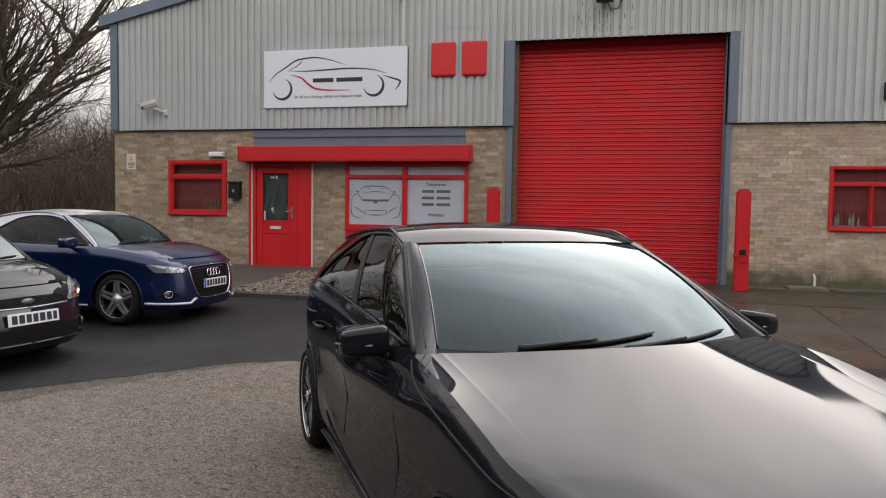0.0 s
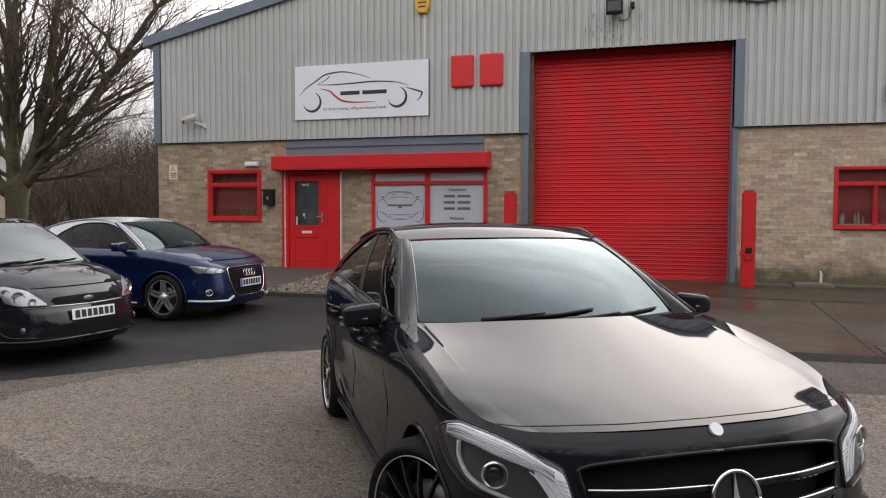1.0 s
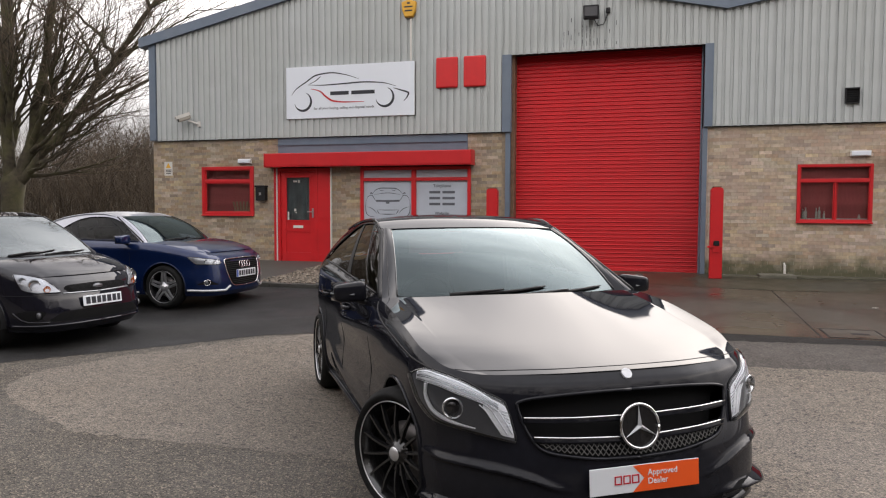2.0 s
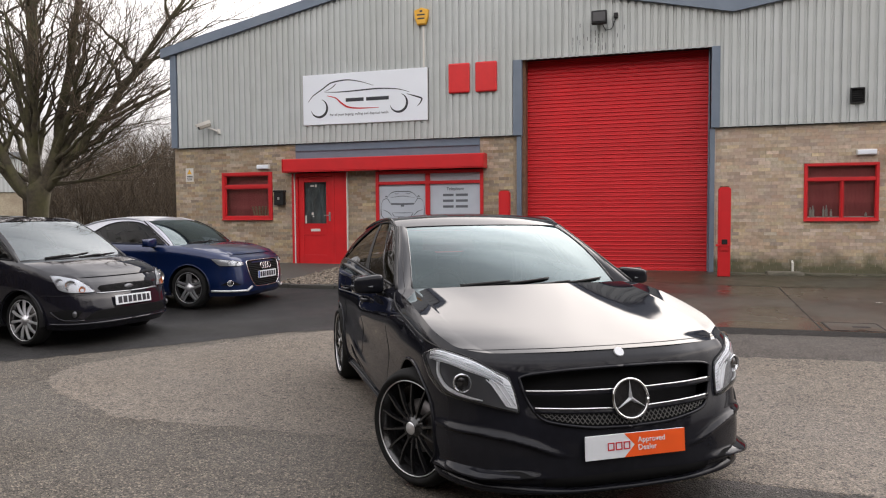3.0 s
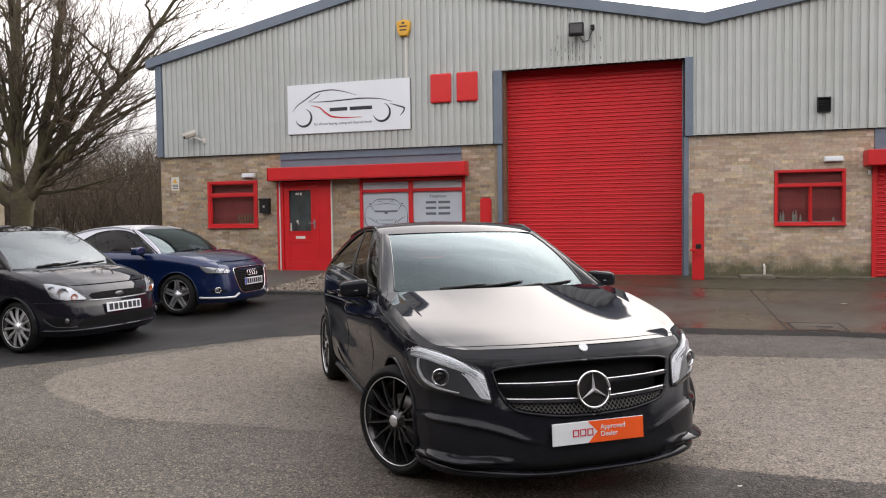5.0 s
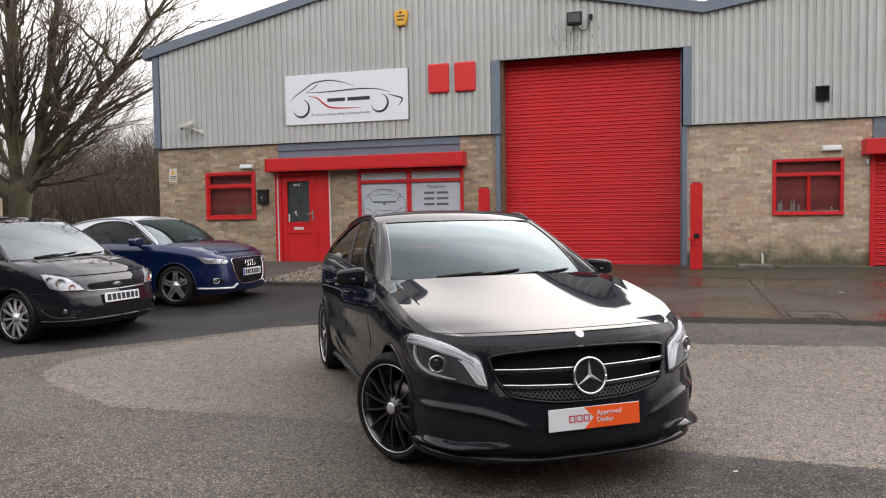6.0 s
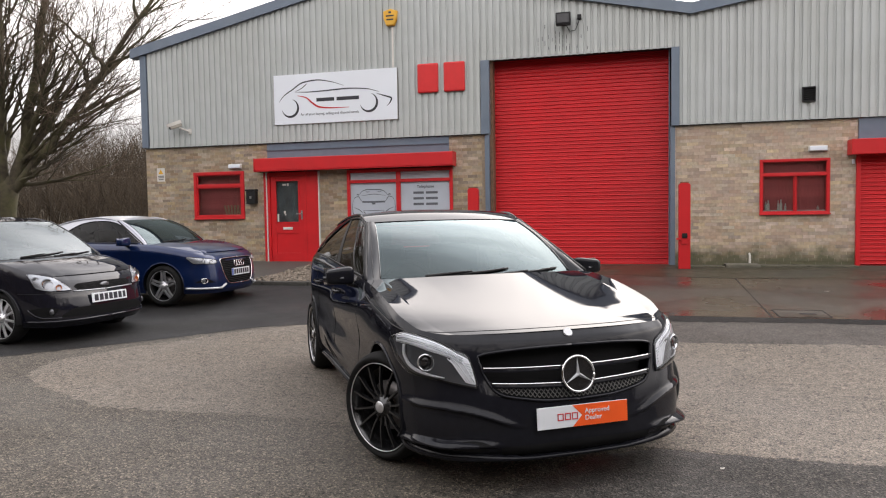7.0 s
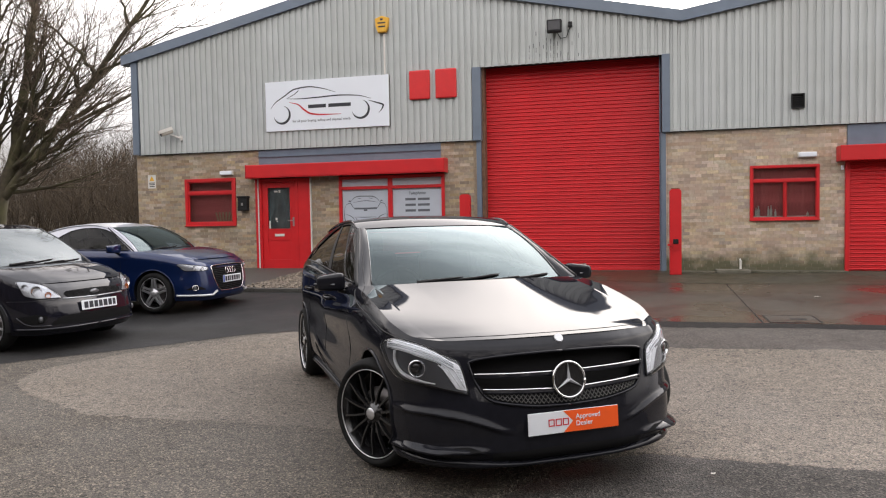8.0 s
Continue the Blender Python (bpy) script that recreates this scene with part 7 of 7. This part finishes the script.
# ---- tree, scrub and distance ----
def limb(bm, rnd, start, way, length, radius, depth, out_twigs):
    """A bare limb that bends, tapers and forks."""
    n = 5 if depth < 2 else (4 if depth < 4 else 3)
    pts, rad = [Vector(start)], [radius]
    d = Vector(way).normalized()
    for i in range(n):
        d = (d + Vector((rnd.gauss(0, 0.065), rnd.gauss(0, 0.065), rnd.gauss(0.045, 0.05)))).normalized()
        pts.append(pts[-1] + d * length / n)
        rad.append(radius * (1 - 0.62 * (i + 1) / n))
    target = bm if depth < 3 else out_twigs
    tube(target, pts, rad, 9 if depth < 2 else (6 if depth < 3 else 4 if depth < 4 else 3))
    if depth >= 5:
        return
    kids = (7, 6, 3, 3, 1)[depth]
    for k in range(kids):
        u = rnd.uniform(0.2, 1.0) if depth else rnd.uniform(0.15, 1.0)
        i = min(int(u * n), n - 1)
        p = pts[i].lerp(pts[i + 1], u * n - i)
        ax = Vector((rnd.gauss(0, 1), rnd.gauss(0, 1), rnd.gauss(0, 0.5)))
        ax = (ax - d * ax.dot(d)).normalized()
        spread = rnd.uniform(0.4, 0.95) if depth < 3 else rnd.uniform(0.4, 1.0)
        kd = (d + ax * spread + Vector((0, 0, 0.12))).normalized()
        limb(bm, rnd, p, kd, length * rnd.uniform(0.5, 0.75), max(rad[i] * rnd.uniform(0.35, 0.55), 0.0075), depth + 1, out_twigs)


def sweep(rnd, a, b, c, r, n=14):
    """Centre line and radii of a limb that bends from a past b to c."""
    pts, rad = [], []
    for i in range(n + 1):
        u = i / n
        wob = Vector((rnd.gauss(0, 1), rnd.gauss(0, 1), rnd.gauss(0, 0.5))) * 0.04 * math.sin(math.pi * u)
        pts.append((1 - u) ** 2 * a + 2 * u * (1 - u) * b + u * u * c + wob)
        rad.append(r * (1.12 - 0.12 * min(1, u * 5)) * (1 - 0.86 * u ** 1.3))
    return pts, rad


def bare_tree(x, y, z, label, seed, trunk_r, stems):
    """A short trunk that parts into stems; each stem carries limbs, and the limbs carry twigs."""
    rnd = random.Random(seed)
    t = thing("tree", label, "tree")
    wood, twigs = bmesh.new(), bmesh.new()
    tube(wood, [(0, 0, -0.2), (0.0, 0, 0.3), (0.02, 0.0, 0.9), (0.05, 0.0, 1.5), (0.1, 0, 2.0), (0.12, 0, 2.5)],
         [trunk_r * 1.4, trunk_r * 1.08, trunk_r * 0.95, trunk_r * 0.98, trunk_r * 1.12, trunk_r * 0.55], 18)
    for (sx, sz, kx, kz, tx, tz, depth, r), limbs in stems:
        lines = []
        pts, rad = sweep(rnd, Vector((sx, 0.1 * depth, sz)), Vector((kx, 0.6 * depth, kz)), Vector((tx, 1.6 * depth, tz)), r)
        tube(wood, pts, rad, 12)
        lines.append((pts, rad, 0.4, 6))
        upper = [(0.6 + 0.09 * k, rnd.uniform(-0.8, 0.8), 0.9, rnd.uniform(-2.4, 2.6), rnd.uniform(1.8, 3.0), 0.06 - 0.008 * k) for k in range(4)]
        for u, kx, kz, tx, tz, lr in limbs + upper:
            u *= 0.86
            i = int(u * 14)
            p = pts[i].lerp(pts[i + 1], u * 14 - i)
            dy = rnd.uniform(-1, 1)
            lp, lrad = sweep(rnd, p, p + Vector((kx, dy * 0.4, kz)), p + Vector((tx, dy * 1.8, tz)), lr * 1.3)
            tube(wood, lp, lrad, 9)
            lines.append((lp, lrad, 0.15, 6))
        for lp, lrad, first, count in lines:
            for k in range(count):
                u = first + (1 - first) * (k + rnd.random()) / count
                i = min(int(u * 14), 13)
                p = lp[i].lerp(lp[i + 1], u * 14 - i)
                d = (lp[i + 1] - lp[i]).normalized()
                lean = math.copysign(abs(rnd.gauss(0.7, 0.5)), lp[-1].x - 0.1)
                out = Vector((lean, rnd.gauss(0, 0.7), rnd.gauss(0.05, 0.3)))
                limb(wood, rnd, p, d * 0.9 + out * 0.6, rnd.uniform(1.3, 2.7) * (1.1 - 0.35 * u), min(max(lrad[i] * rnd.uniform(0.3, 0.5), 0.017), 0.04), 2, twigs)
    part("trunk", wood, BARK, t, "grey-green mossy trunk and limbs", True)
    part("crown", twigs, TWIG, t, "fine bare brown twigs", True)
    t.matrix_world = pose(x, y, z)
    return t


bare_tree(-18.42, 3.9, 0.35, "large bare tree with a mossy trunk and many rising limbs", 11, 0.33, [
    ((0.1, 1.75, 0.9, 2.9, 2.5, 13.0, 0.3, 0.225), [
        (0.16, 1.2, -0.1, 3.1, 0.7, 0.06), (0.2, 1.3, 0.3, 3.3, 1.6, 0.065), (0.24, 0.9, 0.9, 2.7, 4.3, 0.105), (0.28, 1.1, 0.5, 3.5, 2.3, 0.075),
        (0.34, 0.8, 0.9, 2.8, 2.9, 0.085), (0.38, 0.3, 1.2, 0.9, 3.9, 0.08), (0.44, 0.7, 0.8, 2.5, 2.6, 0.07), (0.52, 0.9, 0.5, 2.9, 1.7, 0.055), (0.62, 0.5, 0.7, 1.8, 1.9, 0.05),
        (0.26, 0.7, 1.0, 2.1, 4.6, 0.09), (0.3, 1.3, 0.3, 3.9, 1.6, 0.06), (0.4, 1.1, 0.6, 3.7, 2.3, 0.065), (0.48, 0.9, 0.7, 3.1, 2.4, 0.06), (0.18, 1.1, 0.05, 3.0, 1.1, 0.05)]),
    ((0.08, 1.9, 0.05, 4.0, 1.0, 13.6, -0.5, 0.195), [
        (0.2, 0.3, 1.4, 0.6, 4.6, 0.09), (0.26, 0.6, 1.1, 1.5, 3.9, 0.085), (0.32, -0.5, 1.2, -0.9, 3.9, 0.08), (0.42, 0.5, 0.8, 1.9, 2.3, 0.06), (0.5, -0.5, 0.7, -1.6, 2.4, 0.055), (0.36, 0.7, 0.8, 2.4, 2.6, 0.07), (0.18, -0.2, 1.4, -0.3, 4.8, 0.085)]),
    ((0.02, 1.75, -0.65, 2.8, -0.7, 12.8, 0.7, 0.205), [
        (0.16, -1.2, 0.4, -3.2, 1.8, 0.065), (0.22, -0.8, 0.8, -2.2, 3.5, 0.09), (0.3, 0.3, 1.2, 0.5, 4.4, 0.08), (0.4, -0.7, 0.7, -2.4, 2.4, 0.06)]),
    ((0.12, 1.85, 2.4, 4.0, 7.2, 10.2, 0.5, 0.15), [
        (0.25, 1.2, 0.4, 3.6, 1.6, 0.06), (0.36, 0.6, 1.0, 1.8, 3.6, 0.07), (0.45, 1.3, 0.5, 3.6, 1.9, 0.055), (0.55, 0.6, 0.9, 1.8, 2.8, 0.055), (0.7, 1.2, 0.4, 3.0, 1.4, 0.045)]),
    ((-0.05, 1.7, -1.5, 2.6, -3.6, 11.0, -0.4, 0.165), [
        (0.3, -0.8, 0.4, -2.5, 1.6, 0.06), (0.4, 0.2, 1.0, 0.3, 3.4, 0.065), (0.5, -0.6, 0.6, -2.0, 2.0, 0.05)]),
    ((-0.1, 1.65, -2.2, 2.3, -5.4, 8.6, 0.3, 0.13), [
        (0.25, -0.5, 0.9, -1.4, 3.0, 0.06), (0.35, 0.4, 1.0, 0.6, 3.4, 0.06), (0.5, -0.9, 0.5, -2.4, 1.6, 0.05), (0.6, 0.3, 0.9, 0.7, 2.6, 0.05), (0.7, -0.6, 0.6, -1.6, 1.8, 0.04)])])

# a bank with scrub behind the yard
bm = bmesh.new()
rows = []
for j in range(9):
    row = []
    for i in range(41):
        px = -75 + i * 2.2
        py = 24 + j * 4.0
        row.append((px, py, 0.2 + 4.8 * (j / 8) ** 0.8 + (0.5 * noise.noise((px * 0.2, py * 0.2, 1)) if j else -0.3)))
    rows.append(row)
grid(bm, rows)
tagged(link("ground_bank", bm, BANK, smooth=True), "brown bank of dead leaves behind the yard", "bank", kind="structure")
rnd = random.Random(21)
verts, faces = [], []


def stem(p, d, length, r, depth):
    n = 3
    pts = [Vector(p)]
    d = Vector(d).normalized()
    for i in range(n):
        d = (d + Vector((rnd.gauss(0, 0.13), rnd.gauss(0, 0.13), 0.02))).normalized()
        pts.append(pts[-1] + d * length / n)
    side = d.cross(Vector((rnd.uniform(-1, 1), rnd.uniform(-1, 1), 0.1))).normalized()
    other = side.cross(d)
    base = len(verts)
    for i, q in enumerate(pts):
        w = r * (1 - 0.75 * i / n)
        for k in range(3):
            a = k * math.tau / 3
            verts.append(q + w * (math.cos(a) * side + math.sin(a) * other))
    for i in range(n):
        for k in range(3):
            faces.append((base + 3 * i + k, base + 3 * i + (k + 1) % 3, base + 3 * i + 3 + (k + 1) % 3, base + 3 * i + 3 + k))
    if depth:
        for k in range(3):
            q = pts[rnd.randint(1, n)]
            stem(q, d + Vector((rnd.gauss(0, 0.6), rnd.gauss(0, 0.6), rnd.gauss(0.1, 0.3))), length * rnd.uniform(0.4, 0.7), r * 0.5, depth - 1)


for k in range(4600):
    px, py = rnd.uniform(-52, -9), rnd.uniform(19, 48)
    pz = 0.2 + 4.8 * max(0, (py - 24) / 32) ** 0.8
    h = rnd.uniform(1.5, 4.0) + (py - 20) * 0.06
    stem((px, py, pz), (rnd.gauss(0, 0.25), rnd.gauss(0, 0.25), 1), h, rnd.uniform(0.012, 0.045), 2)
me = bpy.data.meshes.new("scrub")
me.from_pydata([tuple(v) for v in verts], [], faces)
me.materials.append(SCRUB)
tagged(new("scrub", me), "dense brown leafless winter scrub", "scrub", kind="stuff")

# the unit across the way, behind the tree
far = thing("far_building", "distant grey clad unit with a buff brick base", "building")
part("brick_base", boxes((-30, 0, 0, 0.3, 0.0, 2.5)), BRICK, far, "buff brick base")
bm = bmesh.new()
grid(bm, [[(-30 + 0.1 * k, -0.1 + (0.03 if k % 2 else 0.0), z) for k in range(301)] for z in (2.52, 4.4)])
part("cladding", bm, CLAD, far)
part("roof", boxes((-30.2, 0.1, -0.3, 15, 4.4, 4.65)), ROOFING, far)
part("side_wall", boxes((-0.3, -0.002, 0.302, 15, 0.0, 4.39)), CLAD, far)
far.matrix_world = pose(-31.6, 15.5, 0.3, 0, 0, 48)

# the other side of the yard: unseen dark building, wall and trees, added for the paint to mirror
unseen_shed = thing("unseen_shed", "unseen dark building added for the paint to mirror", "building")
part("wall", boxes((-45, 45, -31, -30.6, 0, 8.5)), BANK, unseen_shed)
part("roof", boxes((-45.5, 45.5, -60, -30.3, 8.5, 8.8)), ROOFING, unseen_shed)
tagged(link("wall_unseen", boxes((-34.5, -34, -30.5, 3.0, 0, 3.2)), BANK), "unseen dark wall added for the paint to mirror", "wall", kind="structure")
rnd = random.Random(31)
verts, faces = [], []
for k in range(620):
    a = rnd.uniform(-3.75, -0.25)
    d = rnd.uniform(20, 22)
    px, py = d * math.cos(a) * 1.5, -8 + d * math.sin(a)
    if py > -18 and abs(px) < 18 or py > 2.5:
        continue
    stem((px, py, 0.0), (rnd.gauss(0, 0.12), rnd.gauss(0, 0.12), 1), rnd.uniform(6, 10), rnd.uniform(0.08, 0.2), 3)
me = bpy.data.meshes.new("tree_belt")
me.from_pydata([tuple(v) for v in verts], [], faces)
me.materials.append(SCRUB)
tagged(new("tree_belt", me), "unseen belt of bare trees that the paint mirrors", "trees", kind="stuff")

# ---- bricks ----
def brick_mesh(length):
    bm = bmesh.new()
    box(bm, 0.0, length, -0.0, 0.03, 0.0, 0.0645)
    bmesh.ops.delete(bm, geom=[f for f in bm.faces if f.normal.y > 0.9], context='FACES')
    front = [e for e in bm.edges if all(v.co.y < 0.001 for v in e.verts)]
    bmesh.ops.bevel(bm, geom=front, offset=0.004, segments=1, affect='EDGES')
    me = bpy.data.meshes.new("brick")
    bm.to_mesh(me)
    bm.free()
    return me


def in_opening(a, b, z):
    for x0, x1, z0, z1 in OPENINGS:
        if b > x0 + 0.002 and a < x1 - 0.002 and z + 0.0645 > z0 and z < z1:
            return x0, x1
    return None


def lay(x0, x1):
    """Stretcher bond with closers at openings: (x, z, length) of each brick."""
    out = []
    row, z = 0, 0.255
    while z + 0.066 < WALL_T + 0.004:
        x = x0 - (0.1125 if row % 2 else 0.0) - 0.03 * math.sin(row * 2.7) ** 2
        while x < x1:
            a, b = max(x, x0), min(x + 0.217, x1)
            hit = in_opening(a, b, z)
            if hit:
                pieces = [(a, min(b, hit[0])), (max(a, hit[1]), b)]
            else:
                pieces = [(a, b)]
            out += [(p, z, q - p) for p, q in pieces if q - p > 0.03]
            x += 0.225
        row, z = row + 1, z + 0.06452
    return out


brick_rnd = random.Random(3)
shared = {}
for wall, x0, x1, m, keep in ((wall_right, 2.40, 5.68, BRICK_R, 300), (wall_left, -10.0, -1.60, BRICK, 300)):
    laid = lay(x0, x1)
    # the stretch nearest the camera's walk gets bricks of their own
    near = sorted(laid, key=lambda b: abs(b[0] - (3.2 if m is BRICK_R else -5.4)))
    own = set(near[:keep])
    verts, faces = [], []
    for bx, bz, ln in laid:
        dy = brick_rnd.uniform(-0.002, 0.002)
        if (bx, bz, ln) in own:
            key = (round(ln, 2), m.name)
            if key not in shared:
                shared[key] = brick_mesh(round(ln, 2) - 0.002 if ln < 0.215 else ln)
                shared[key].materials.append(m)
            ob = new("brick", shared[key])
            ob.parent = wall
            ob.location = (bx, dy, bz)
            continue
        i = len(verts)
        c = 0.004
        verts += [(bx, dy + c, bz), (bx + ln, dy + c, bz), (bx + ln, dy + c, bz + 0.0645), (bx, dy + c, bz + 0.0645),
                  (bx + c, dy, bz + c), (bx + ln - c, dy, bz + c), (bx + ln - c, dy, bz + 0.0645 - c), (bx + c, dy, bz + 0.0645 - c),
                  (bx, 0.03, bz), (bx + ln, 0.03, bz), (bx + ln, 0.03, bz + 0.0645), (bx, 0.03, bz + 0.0645)]
        faces.append((i + 4, i + 5, i + 6, i + 7))
        for p in range(4):
            q = (p + 1) % 4
            faces += [(i + p, i + q, i + 4 + q, i + 4 + p), (i + 8 + p, i + 8 + q, i + q, i + p)]
    me = bpy.data.meshes.new("brickwork")
    me.from_pydata(verts, [], faces)
    me.materials.append(m)
    ob = tagged(new("brickwork", me), kind="stuff")
    ob.parent = wall
